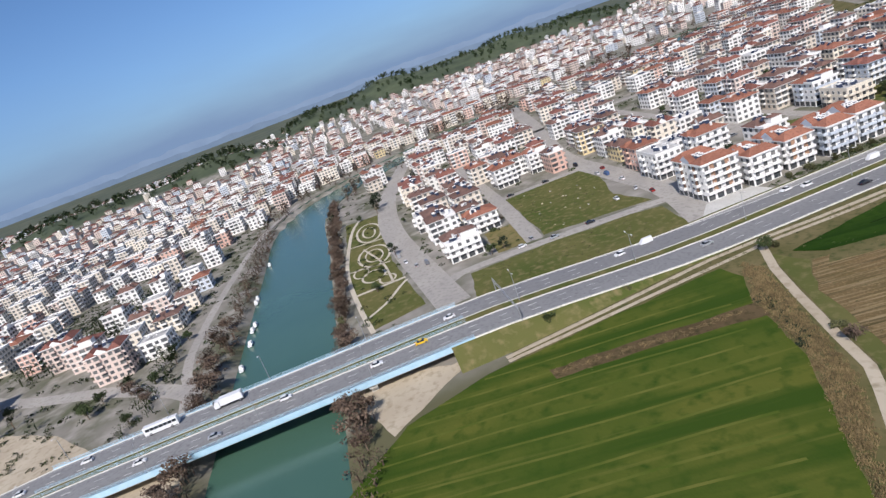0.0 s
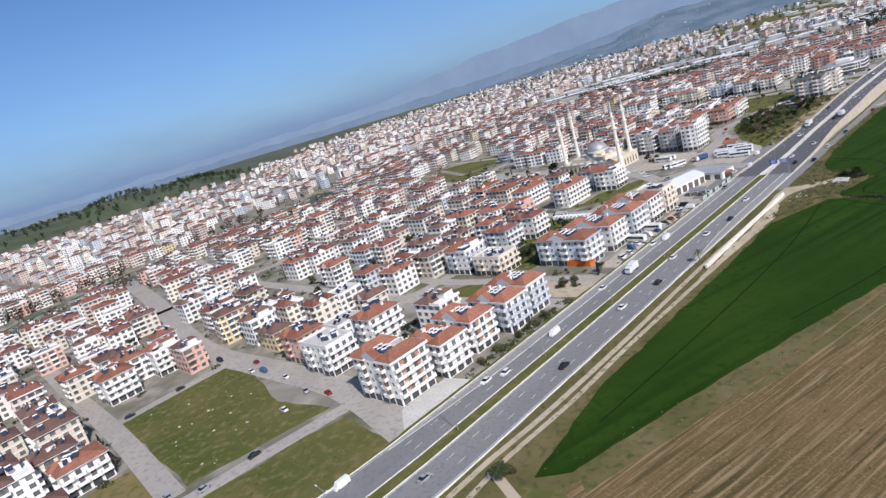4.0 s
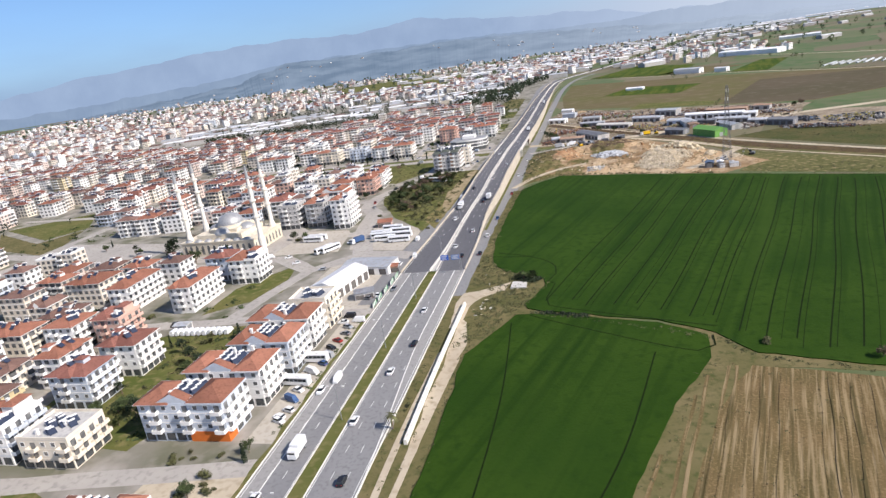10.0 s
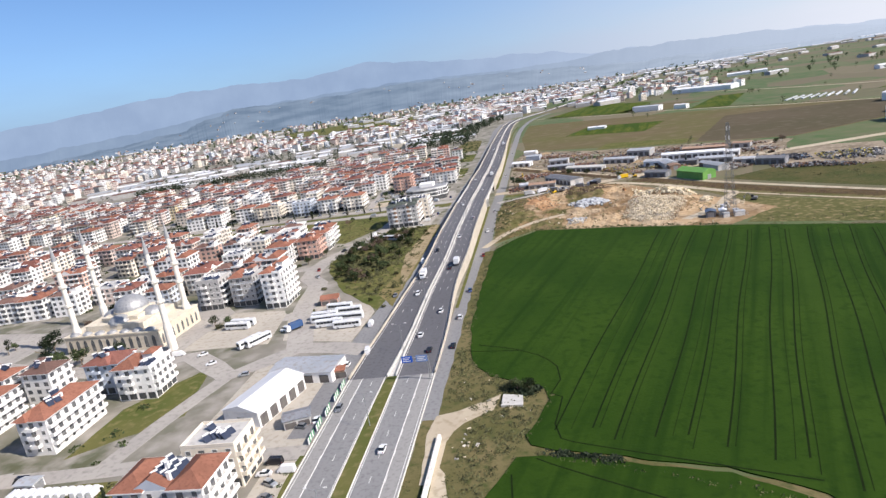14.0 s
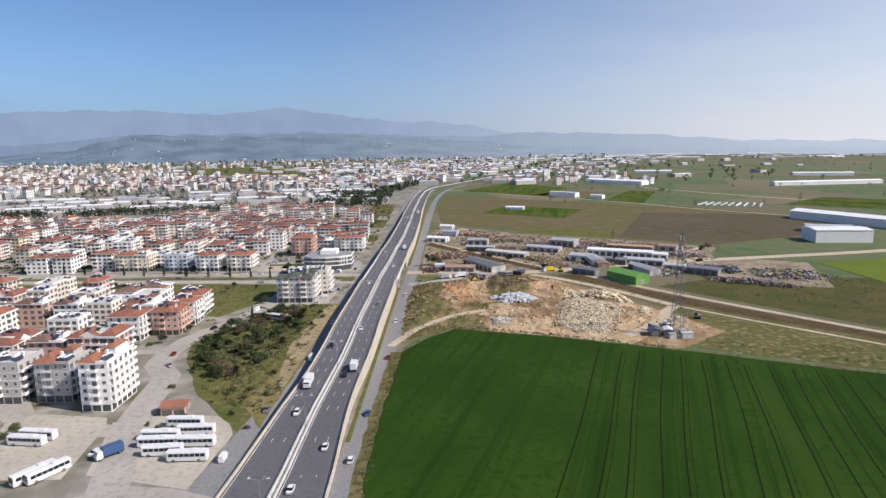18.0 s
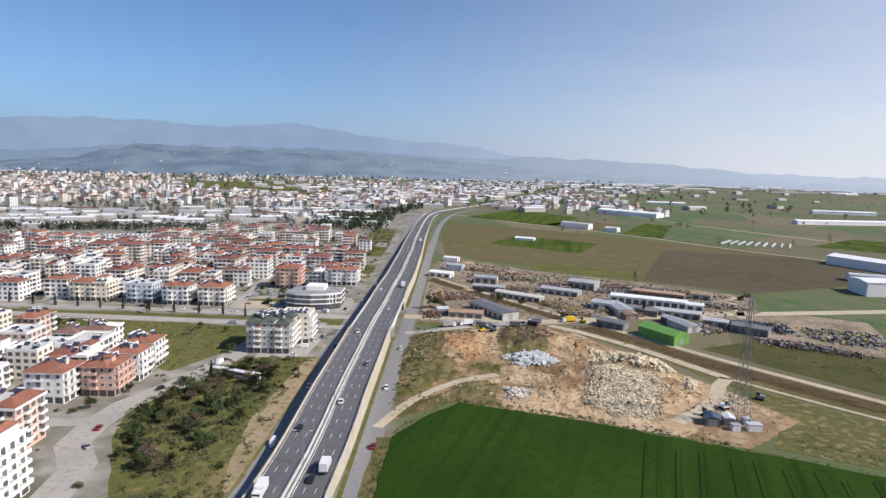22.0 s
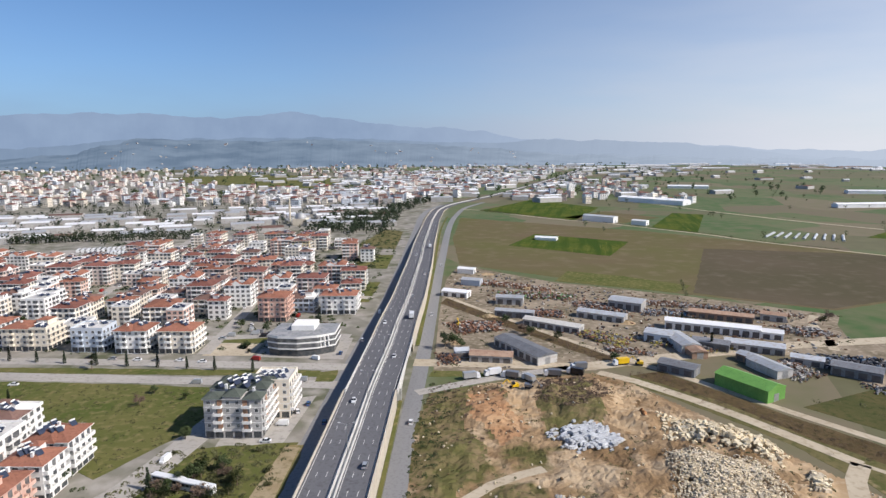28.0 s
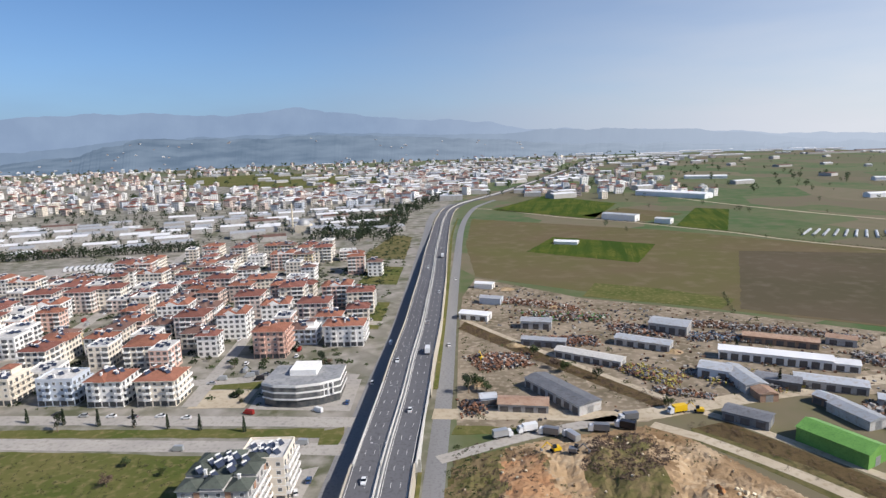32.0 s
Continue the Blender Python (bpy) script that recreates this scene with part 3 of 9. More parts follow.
for name, a, b in (("road_west", -1, -1), ("road_east", 1, 1)):
    for suffix, line, mat_, lab in (("", before, ASPHALT, "grey asphalt carriageway of the main road"), ("_ramp", after, ASPHALT_NEW, "dark asphalt carriageway on the raised road")):
        s = Shape()
        lo, hi = (lambda y: -deck_half(y), lambda y: -deck_gap(y)) if a < 0 else (deck_gap, deck_half)
        band(s, line, lo, hi, -0.6, 0.10)
        thing(name + suffix, s.mesh(name, mat_), None, lab, "road", "", "structure")

# grass median with kerbs, then a concrete divider
s = Shape()
band(s, before, lambda y: -deck_gap(y), deck_gap, -0.6, 0.22)
thing("median", s.mesh("median", GRASS), None, "grassy central reservation", "verge", "", "structure")
s = Shape()
for u in (-2.35, 2.05, -15.2, 14.9):
    band(s, before, lambda y, u=u: u, lambda y, u=u: u + 0.3, -0.6, 0.30)
thing("kerb", s.mesh("kerb", WHITE_CONCRETE), None, "pale concrete kerbs of the main road", "kerb", "", "structure")
s = Shape()
band(s, after, lambda y: -deck_gap(y), deck_gap, -0.6, 0.11)
band(s, after, lambda y: -deck_gap(y) + 0.05, lambda y: -deck_gap(y) + 0.4, 0.0, 0.95)
band(s, after, lambda y: deck_gap(y) - 0.4, lambda y: deck_gap(y) - 0.05, 0.0, 0.95)
thing("median_barrier", s.mesh("median_barrier", CONCRETE), None, "twin concrete barriers between the raised carriageways", "barrier", "", "structure")

# retaining walls of the raised road, open above the crossing street
WALL_CONCRETE = surface("wall_concrete", (0.46, 0.415, 0.34), (0.53, 0.48, 0.40), (0.36, 0.32, 0.26), 0.12, 0.8, 0.9, bump=0.03, bump_scale=2)
UNDERPASS = (228, 284)
fine = [(x, y, deck_height(y)) for x, y in smooth_line(DECK_LINE, 10)]
for n, (lo, hi) in enumerate(((-41, UNDERPASS[0]), (UNDERPASS[1], 1020))):
    seg = [p for p in fine if lo <= p[1] <= hi]
    for side in (-1, 1):
        s = Shape()
        for p, q in zip(seg, seg[1:]):
            a0, a1 = p[0] + side * deck_half(p[1]), q[0] + side * deck_half(q[1])
            b0, b1 = a0 + side * 0.45, a1 + side * 0.45
            z0, z1 = p[2] + 1.0, q[2] + 1.0
            quad = [[(a0, p[1], -0.2), (a1, q[1], -0.2), (a1, q[1], z1), (a0, p[1], z0)], [(b0, p[1], z0), (b1, q[1], z1), (b1, q[1], -0.2), (b0, p[1], -0.2)], [(a0, p[1], z0), (a1, q[1], z1), (b1, q[1], z1), (b0, p[1], z0)]]
            for f in quad:
                s.face(f)
        thing("retaining_wall_%s_%d" % ("west" if side < 0 else "east", n + 1), s.mesh("retaining_wall", WALL_CONCRETE), None, "pale concrete retaining wall and parapet of the raised road", "wall", "", "structure")
s = Shape()
z, ux = deck_height(265), centre_x(265)
s.box(ux - 10.8, ux + 10.8, UNDERPASS[0] - 3, UNDERPASS[1] + 3, z - 1.4, z - 0.62)
for y in UNDERPASS:
    s.box(ux - 10.8, ux + 10.8, y - 0.4, y + 0.4, -0.3, z - 0.7)
for x0, x1 in ((centre_x(240) - 10.85, centre_x(296) - 10.85), (centre_x(240) + 10.4, centre_x(296) + 10.4)):
    strip(s, [(x0, UNDERPASS[0] - 8), (x1, UNDERPASS[1] + 8)], 0.0, -0.45, z - 1.4, z + 1.0)
thing("underpass", s.mesh("underpass", CONCRETE), None, "concrete underpass below the raised road", "bridge", "", "structure")

# lane marks
s = Shape()
for side in (-1, 1):
    for u in (0.33, 0.66):
        y = -560.0
        while y < 900:
            w = deck_half(y) - deck_gap(y)
            band(s, [(centre_x(y), y, deck_height(y)), (centre_x(y + 3), y + 3, deck_height(y + 3))], lambda t: side * (deck_gap(y) + u * w) - 0.07, lambda t: side * (deck_gap(y) + u * w) + 0.07, 0.05, 0.112)
            y += 10.5
    for f in (lambda t: side * (deck_gap(t) + 0.55), lambda t: side * (deck_half(t) - 0.7)):
        band(s, [p for p in axis if p[1] < 1020], lambda t: f(t) - 0.08, lambda t: f(t) + 0.08, 0.05, 0.112)
thing("lane_marking", s.mesh("lane_marking", PAINT_WHITE), None, "white painted lane lines", "road marking", "", "structure")

# worn outer lanes
WORN = surface("worn_asphalt", (0.27, 0.265, 0.26), (0.31, 0.305, 0.295), (0.215, 0.21, 0.205), 0.05, 0.9, 0.88, stretch=(1, 0.1, 1))
for side, lo, hi in ((-1, -330, -40), (1, -190, -40)):
    s = Shape()
    line = [(0.0, float(y), deck_height(y)) for y in range(lo, hi + 1, 10)]
    inner = lambda y: 14.9 - 4.6 * smooth(lo, lo + 90, y)
    if side < 0:
        band(s, line, lambda y: -14.9, lambda y: -inner(y), 0.0, 0.104)
    else:
        band(s, line, inner, lambda y: 14.9, 0.0, 0.104)
    thing("outer_lane", s.mesh("outer_lane", WORN), None, "pale worn outer lane of the main road", "road", "", "structure")
    s = Shape()
    band(s, line, lambda y: side * inner(y) - 0.16, lambda y: side * inner(y) + 0.16, 0.05, 0.114)
    thing("lane_line", s.mesh("lane_line", PAINT_WHITE), None, "solid white line of the outer lane", "road marking", "", "structure")

# bridge over the river
s = Shape()
s.box(-15.6, 15.0, -540, -392, 3.2, 4.6)
for x0, x1 in ((-15.9, -15.2), (14.6, 15.3)):
    s.box(x0, x1, -540, -392, 3.5, 5.5, 1)
bridge = thing("river_bridge", s.mesh("bridge_deck", CONCRETE, BLUE_PAINT), None, "road bridge with pale blue girders over the river", "bridge", "", "structure")
s = Shape()
for y in (-492, -427):
    for x in (-11, -4, 4, 11):
        s.box(x - 1.2, x + 1.2, y - 1.1, y + 1.1, -5, 2.4)
    s.box(-14.5, 14.2, y - 1.4, y + 1.4, 2.0, 3.25)
for y0, y1 in ((-545, -538), (-394, -386)):
    s.box(-15.4, 15.0, y0, y1, -1, 4.6)
part("pier", s.mesh("bridge_piers", CONCRETE), bridge)
s = Shape()
for x in (-15.75, -1.9, 1.9, 15.1):
    for k in range(38):
        s.box(x - 0.05, x + 0.05, -540 + 4 * k - 0.05, -540 + 4 * k + 0.05, 5.2, 6.5)
    for z in (5.75, 6.1, 6.45):
        s.box(x - 0.04, x + 0.04, -540, -392, z - 0.04, z + 0.04)
part("railing", s.mesh("bridge_railing", surface("pale_blue_rail", (0.45, 0.62, 0.72), (0.36, 0.52, 0.64), coarse=0.5, rough=0.5)), bridge)

# approach banks of the bridge
s = Shape()
for lo, hi in ((-660, -541), (-392, -290)):
    seg = [p for p in axis if lo - 15 <= p[1] <= hi + 15]
    for p, q in zip(seg, seg[1:]):
        for side in (-1, 1):
            e = 15.4 * side
            f0, f1 = e + side * (0.4 + 1.6 * p[2]), e + side * (0.4 + 1.6 * q[2])
            pts = [(-e, p[1], p[2] - 0.02), (-e, q[1], q[2] - 0.02), (-f1, q[1], -0.1), (-f0, p[1], -0.1)]
            s.face(pts if side > 0 else pts[::-1])
thing("embankment", s.mesh("embankment", GRASS), None, "grassy road embankments beside the bridge", "verge", "", "structure")

# service roads beside the raised road
WEST_SERVICE = smooth_line([(-20, -75), (-19.6, -20), (-16.5, 30), (-11.6, 90), (-10.8, 200), (-9.5, 260), (-7.8, 320), (-5.5, 400), (-5.8, 600), (-7, 800), (-8, 880), (-2, 980), (20, 1080)], 20)
road("service_road_west", WEST_SERVICE, 8.6, ASPHALT, 0.07, "worn grey service road beside the raised road")
EAST_SERVICE = smooth_line([(18.6, -70), (18.9, 20), (21.2, 100), (22.5, 200), (25, 300), (27, 450), (30, 600), (34, 770), (42, 900), (60, 1030), (95, 1130)], 20)
road("service_road_east", EAST_SERVICE, 7.4, ASPHALT, 0.07, "worn grey service road beside the raised road")

# ---- streets ----
STREETS = [
    ("street", [(-50, -396), (-60, -382), (-58, -346), (-53, -310), (-49, -284)], 6.5),
    ("street", [(-15, -292), (-63, -281), (-122, -281), (-202, -278), (-379, -240), (-520, -215)], 13),
    ("street", [(-30, -391), (-70, -394), (-157, -400), (-230, -398), (-302, -388), (-420, -360)], 14),
    ("street", [(-64, -345), (-110, -341), (-152, -338), (-240, -334), (-334, -328)], 8),
    ("street", [(-150, -340), (-150, -288), (-147, -278)], 6),
    ("street", [(-15, -500), (-46, -500), (-87, -546), (-129, -611), (-200, -690)], 9),
    ("street", [(-48, -500), (-90, -510), (-200, -508), (-330, -496), (-420, -470)], 5),
    ("street", [(-16, -204), (-48, -205), (-104, -210), (-200, -206), (-330, -196), (-480, -160)], 8),
    ("street", [(-16, -178), (-60, -184), (-110, -188), (-200, -170)], 7),
    ("street", [(-112, -278), (-106, -205), (-104, -130), (-112, -84)], 7),
    ("street", [(-16, -82), (-60, -84), (-120, -88), (-240, -84), (-420, -66)], 7),
    ("street", [(-16, -15), (-45, -8), (-66, -28), (-92, -6), (-130, -14), (-230, 12), (-330, 40), (-480, 60)], 10),
    ("street", [(-66, -28), (-74, -60), (-78, -84)], 7),
    ("street", [(-45, -8), (-60, 40), (-66, 78), (-76, 92), (-76, 125), (-62, 158), (-53.7, 203.4), (-48.4, 238.3)], 11),
    ("street", [(-63, 30), (-110, 36), (-140, 60)], 9),
    ("street", [(-76, 110), (-140, 108), (-260, 130), (-420, 150)], 7),
    ("avenue", [(-11.9, 244.6), (-56.5, 248.1), (-117.9, 251.4), (-180.3, 254.6), (-316.4, 257.1), (-515.6, 262.9), (-896, 266.7)], 9),
    ("avenue", [(-12.2, 267.4), (-55.8, 269.9), (-123.1, 273.1), (-190.6, 275.3), (-316.7, 277.9), (-515.9, 283.7), (-896.4, 288.6)], 9),
    ("street", [(-18, 316), (-59, 319), (-91, 313.1), (-178, 320), (-317, 328)], 8),
    ("street", [(-88.6, 285.4), (-96, 384), (-113, 503), (-153, 622)], 7),
    ("street", [(-202.6, 284.1), (-213, 403), (-231, 542), (-263, 701)], 9),
    ("street", [(-17, 405), (-61, 424), (-121, 503), (-172, 582), (-333, 671)], 8),
    ("street", [(-330, -330), (-300, -100), (-290, 120), (-296.7, 273.2), (-331, 541)], 8),
]
for name, line, width in STREETS:
    road(name, smooth_line(line, 12), width, STREET, 0.07 + 0.004 * (STREETS.index((name, line, width)) % 7), "pale dusty town street")
for line, width, mat_, lab in (
        ([(25.5, -386), (22.5, -356), (19.6, -330), (17.6, -312), (17.8, -293), (19.4, -273), (20, -230), (19.4, -165), (21, -108)], 1.9, DIRT, "pale rut of the track beside the main road"),
        ([(28, -386), (26, -356), (24, -330), (22.8, -312), (22.4, -304), (21.5, -293), (23.2, -262), (22.8, -230), (24.6, -165), (27, -122)], 1.7, DIRT, "pale rut of the track beside the main road"),
        ([(176, 176), (199, 151), (262, 87), (330, 16)], 2.4, DIRT, "narrow dirt track along the ditch"),
        ([(176, 176), (168, 166), (160, 150), (146, 134), (134, 124)], 6.0, DIRT, "pale dusty track through the rubble yard"),
        ([(21, -296), (26, -298.4), (38, -304.3), (54, -310.2), (66, -314.2), (77, -318), (90, -322), (116, -340), (150, -370)], 2.6, DIRT, "dirt track between the fields"),
        ([(22, 112), (34, 140), (52, 162), (70, 172)], 4.0, DIRT, "dirt track to the rubble yard"),
        ([(20.4, 274), (35, 273), (67, 271.5), (100, 268.5), (124, 275), (156, 284.5), (193, 294.5), (230, 303), (295.8, 314), (423, 340), (609, 399)], 10.0, DIRT, "pale dusty yard road"),
        ([(108, 261), (122, 250), (146, 222), (164, 195), (176, 176)], 5.6, DIRT, "dirt track along the ditch"),
        ([(132, 271), (141, 262), (181, 209), (212, 172), (264, 114), (340, 34)], 4.4, DIRT, "dirt track along the ditch"),
        ([(123.8, 281.7), (99.8, 314.1), (70, 356), (31, 414)], 3.6, DIRT, "dirt track along the ditch"),
        ([(24, 236), (30, 239), (45, 247), (66, 256.5), (96, 267)], 6.0, STREET, "pale asphalt lane to the yard entrance"),
        ([(237, 292.8), (247, 319), (252, 340), (264, 360)], 5.0, DIRT, "dirt farm track"),
        ([(56, 1006), (91, 983), (177, 878), (241, 826), (292, 766), (335, 716), (369, 662), (423, 600), (549, 460)], 4.0, DIRT, "pale farm track across the plain"),
        ([(385, 1113), (456, 944), (546, 786), (675, 629)], 5.0, DIRT, "pale farm track across the plain")):
    road("dirt_track", smooth_line(line, 10), width, mat_, 0.09, lab)

# ---- fields ----
slab("wheat_field", [(33, -294), (31, -281), (29, -268), (27, -253), (28, -214), (29, -164), (29, -120), (37, -104), (43, -91), (50, -91), (60, -93), (91, -101.5), (104.5, -111.5), (103, -126), (90, -150), (68, -208), (53, -250), (47, -268), (40, -289)], -0.2, 0.35, WHEAT, "dense dark green wheat field", "field")
slab("wheat_field", [(46.8, -86), (53, -89), (61, -91), (91, -99.5), (107, -110), (116, -124), (156, -136), (300, -190), (360, -30), (228, 66), (152, 100), (101, 121), (52, 137), (40, 124), (28, 104), (25, 40), (24.2, -6), (26, -26), (28, -37), (34, -46), (41, -50), (51, -56.5), (52.2, -63.5), (49, -73.5), (45.3, -81.5)], -0.2, 0.35, WHEAT, "large dark green wheat field with tractor lines", "field")
slab("wheat_field", [(31, -394), (29, -370), (27.5, -345), (26, -314), (36, -313), (50, -320.5), (60, -323), (79, -328), (100, -339), (132, -356), (170, -400), (170, -440), (62, -440), (40, -420)], -0.2, 0.32, WHEAT_PALE, "bright green wheat field beside the river", "field")
slab("field_corner", [(15.3, -384), (140, -384), (140, -352), (100, -326), (60, -298), (40, -284), (15.3, -284)], -0.3, 0.03, SCRUB_GROUND, "weedy ground between road and fields", "verge")
slab("field_gap", [(42, -94), (44, -82), (60, -89), (107, -108), (118, -124), (158, -137), (106, -130), (102, -122), (60, -96)], -0.3, 0.06, SCRUB_GROUND, "thin weedy strip between wheat fields", "verge")
slab("sandy_yard", [(-102, 0), (-62, 0), (-67, 34), (-70, 40), (-98, 44)], -0.2, 0.10, DUST, "sandy parking ground beside the towers", "yard")
slab("grass_lot", [(-41, 395), (-18, 393), (-17, 455), (-38, 458)], -0.2, 0.05, GRASS, "green lot beside the raised road", "lot")
slab("grass_lot", [(-50, 514), (-18, 508), (-18, 576), (-47, 583)], -0.2, 0.05, GRASS, "green lot beside the raised road", "lot")
slab("grass_lot", [(-64, 623), (-20, 613), (-22, 743), (-46, 762)], -0.2, 0.05, SCRUB_GROUND, "rough lot beside the raised road", "lot")
slab("hedge_strip", [(27, -308), (36, -312.5), (50, -320), (60, -322.5), (79, -327.5), (100, -338), (134, -356), (148, -370), (116, -343), (90, -325), (74, -319.5), (54, -312.5), (36, -306), (30, -303.5)], -0.2, 0.05, SCRUB_GROUND, "weedy strip beside the field track", "verge")
slab("field_margin_strip", [(29, -299), (41, -295), (57, -306), (73, -310), (92, -317), (118, -333), (122, -340), (90, -320), (77, -316), (54, -308), (38, -302.5)], -0.2, 0.08, GRASS, "green grassy margin beside the track", "verge")
slab("stubble_field", [(104, -128), (146, -139), (170, -150), (160, -250), (150, -330), (118, -332), (92, -317), (73, -310), (57, -306), (42, -295), (50, -262), (70, -208), (92, -150)], -0.2, 0.14, STUBBLE, "ploughed brown stubble field with rows", "field")
slab("dry_bank", [(-15.5, 56), (-14.5, 120), (-14.5, 186), (-20, 187), (-23, 146), (-25, 116), (-21, 82)], -0.2, 0.09, surface("dry_bank", (0.27, 0.21, 0.125), (0.34, 0.275, 0.18), (0.13, 0.115, 0.05), 0.08, 0.4, 0.95, bump=0.2, bump_scale=1.0), "dry sandy bank beside the raised road", "verge")
slab("scrap_yard", [(30.4, 255), (107.3, 263.7), (134.7, 283.8), (246.9, 287), (266, 339), (280, 360), (202, 411), (117, 456), (45, 525), (34, 465), (31, 366)], -0.2, 0.04, YARD, "dusty yard crowded with sheds and scrap", "yard")
slab("meadow", [(19, -118), (29, -120), (37, -104), (43, -91), (45.3, -81.5), (49, -73.5), (52.2, -63.5), (51, -56.5), (41, -50), (34, -46), (28, -37), (26, -26), (24.2, -6), (25, 40), (28, 104), (22.5, 104), (20.5, 20), (20, -60)], -0.2, 0.10, SCRUB_GROUND, "rough weedy ground beside the main road", "verge")
slab("concrete_platform", [(38.3, -65.8), (44.7, -66.2), (44.6, -60.6), (38.7, -59.2)], -0.2, 0.75, CONCRETE, "low pale concrete platform in the weeds", "platform")
slab("dirt_patch", [(18, -78), (19.5, -68), (26, -66), (34, -61), (38, -58), (36, -67), (28, -73), (24, -82), (23, -100), (19.5, -100)], -0.2, 0.14, DIRT, "bare dusty patch beside the road", "yard")
slab("dirt_patch", [(22.7, -178), (25.0, -178), (25.8, -150), (26.6, -128), (28.4, -112), (25.5, -96), (22.9, -92)], -0.2, 0.11, DIRT, "bare tan earth beside the concrete wall", "yard")
slab("fallow_field", [(45, 529), (202, 417), (285, 372), (510, 469), (440, 583), (275, 741), (50, 887), (39, 683)], -0.2, 0.05, SOIL, "brown fallow field", "field")
slab("dark_fallow", [(212, 419), (285, 376), (505, 470), (438, 578), (295, 612)], -0.2, 0.09, SOIL_DARK, "dark brown ploughed field", "field")
slab("green_fringe", [(119, 460), (200, 421), (219, 443), (176, 478), (136, 498)], -0.2, 0.10, GRASS, "green fringe of the fallow field", "field")
slab("green_field", [(82, 985), (210, 854), (284, 1030), (189, 1182)], -0.2, 0.09, WHEAT_PALE, "green field beside the far road", "field")
slab("green_field", [(291, 774), (333, 727), (416, 921), (377, 945)], -0.2, 0.09, WHEAT_PALE, "bright green plot on the far plain", "field")
slab("green_field", [(200, 888), (270, 820), (338, 884), (278, 968)], -0.2, 0.09, SOIL, "brown plot on the far plain", "field")
slab("green_field", [(508, 687), (685, 550), (802, 630), (625, 786)], -0.2, 0.09, WHEAT_PALE, "long green plot on the far plain", "field")
slab("green_patch", [(98, 634), (189, 569), (231, 657), (137, 719)], -0.1, 0.12, WHEAT_PALE, "green plot in the fallow land", "field")
slab("meadow", [(182, 222), (214, 184), (268, 122), (330, 90), (420, 120), (394.9, 231.4), (296.6, 240.2), (221, 240)], -0.2, 0.05, surface("rough_meadow", (0.062, 0.072, 0.026), (0.10, 0.088, 0.038), (0.045, 0.058, 0.02), 0.05, 0.35, 0.95, bump=0.15, bump_scale=1.2), "dark rough grass beyond the ditch", "field")
slab("vacant_lot", [(-66, -340), (-148, -334), (-147, -288), (-120, -287), (-84, -297), (-56, -292)], -0.2, 0.07, GRASS, "grassy vacant lot in the town", "lot")
slab("roadside_meadow", [(-17, -384), (-55, -378), (-54, -346), (-49, -306), (-44, -294), (-17, -297)], -0.2, 0.06, GRASS, "grassy strip beside the main road", "verge")
slab("vacant_lot", [(-80, -186), (-98, -214), (-62, -208), (-52, -202)], -0.2, 0.065, GRASS, "grassy vacant lot in the town", "lot")
slab("vacant_lot", [(-17, -198), (-46, -200), (-44, -180), (-17, -176)], -0.2, 0.065, DIRT, "bare sandy lot beside the main road", "lot")
slab("vacant_lot", [(-56.4, 240.2), (-107.9, 245), (-180.3, 248.7), (-296.4, 251.4), (-258.3, 228), (-148.8, 208.3), (-76, 164), (-56.8, 202.7)], -0.2, 0.06, GRASS, "wide grassy lot beside the avenue", "lot")
slab("scrub_lot", [(-62, 184), (-16, 190), (-15, 20), (-34, 44), (-48, 62), (-66, 98), (-72, 120)], -0.2, 0.06, GRASS, "scrubby lot with bushes beside the raised road", "lot")

slab("dry_bank", [(-14.5, 30), (-13.6, 90), (-13.4, 188), (-20, 188), (-22, 150), (-20, 110), (-24, 70), (-26, 50)], -0.2, 0.08, DRY_GRASS, "dry grassy bank beside the raised road", "verge")
slab("gravel_bank", [(0, -436), (16, -402), (16, -392), (26, -406), (42, -424), (24, -431)], -0.4, 0.05, DIRT, "pale gravel clearing below the bridge", "yard")
slab("gravel_bank", [(-24, -530), (-4, -500), (14, -490), (44, -489), (80, -560), (40, -600), (16, -560)], -0.4, 0.05, DIRT, "pale gravel tracks beside the bridge", "yard")
slab("sand_lot", [(-30, -535), (-60, -560), (-110, -625), (-60, -640), (-24, -580)], -0.4, 0.05, DIRT, "sandy waste ground beside the road", "lot")
slab("brown_lot", [(-66, -362), (-100, -360), (-100, -346), (-64, -344)], -0.2, 0.05, DRY_GRASS, "brown weedy lot between houses", "lot")
slab("paved_forecourt", [(-17, -262), (-27, -264), (-27, -284), (-17, -292)], -0.2, 0.12, CONCRETE, "pale paved forecourt", "pavement")
slab("parking_yard", [(-16.5, -168), (-25, -168), (-25, -86), (-16.5, -86)], -0.2, 0.06, DUST, "dusty parking strip in front of the flats", "yard")
slab("work_yard", [(-16.5, -84), (-56, -84), (-56, -22), (-16.5, -20)], -0.2, 0.05, DUST, "dusty yard round the white hall", "yard")
slab("bus_yard", [(-24, -6), (-56, 2), (-66, 36), (-50, 42), (-28, 40), (-22, 26)], -0.2, 0.055, DUST, "bare yard with parked coaches", "yard")
slab("forecourt", [(-22, 182), (-45, 182), (-46.2, 222.6), (-18.7, 232.7)], -0.2, 0.05, STREET, "paved forecourt of the grey flats", "pavement")
slab("forecourt", [(-15.3, 278.2), (-60.9, 281.7), (-61.3, 313.4), (-15.8, 313.8)], -0.2, 0.05, STREET, "paved forecourt of the white shop building", "pavement")
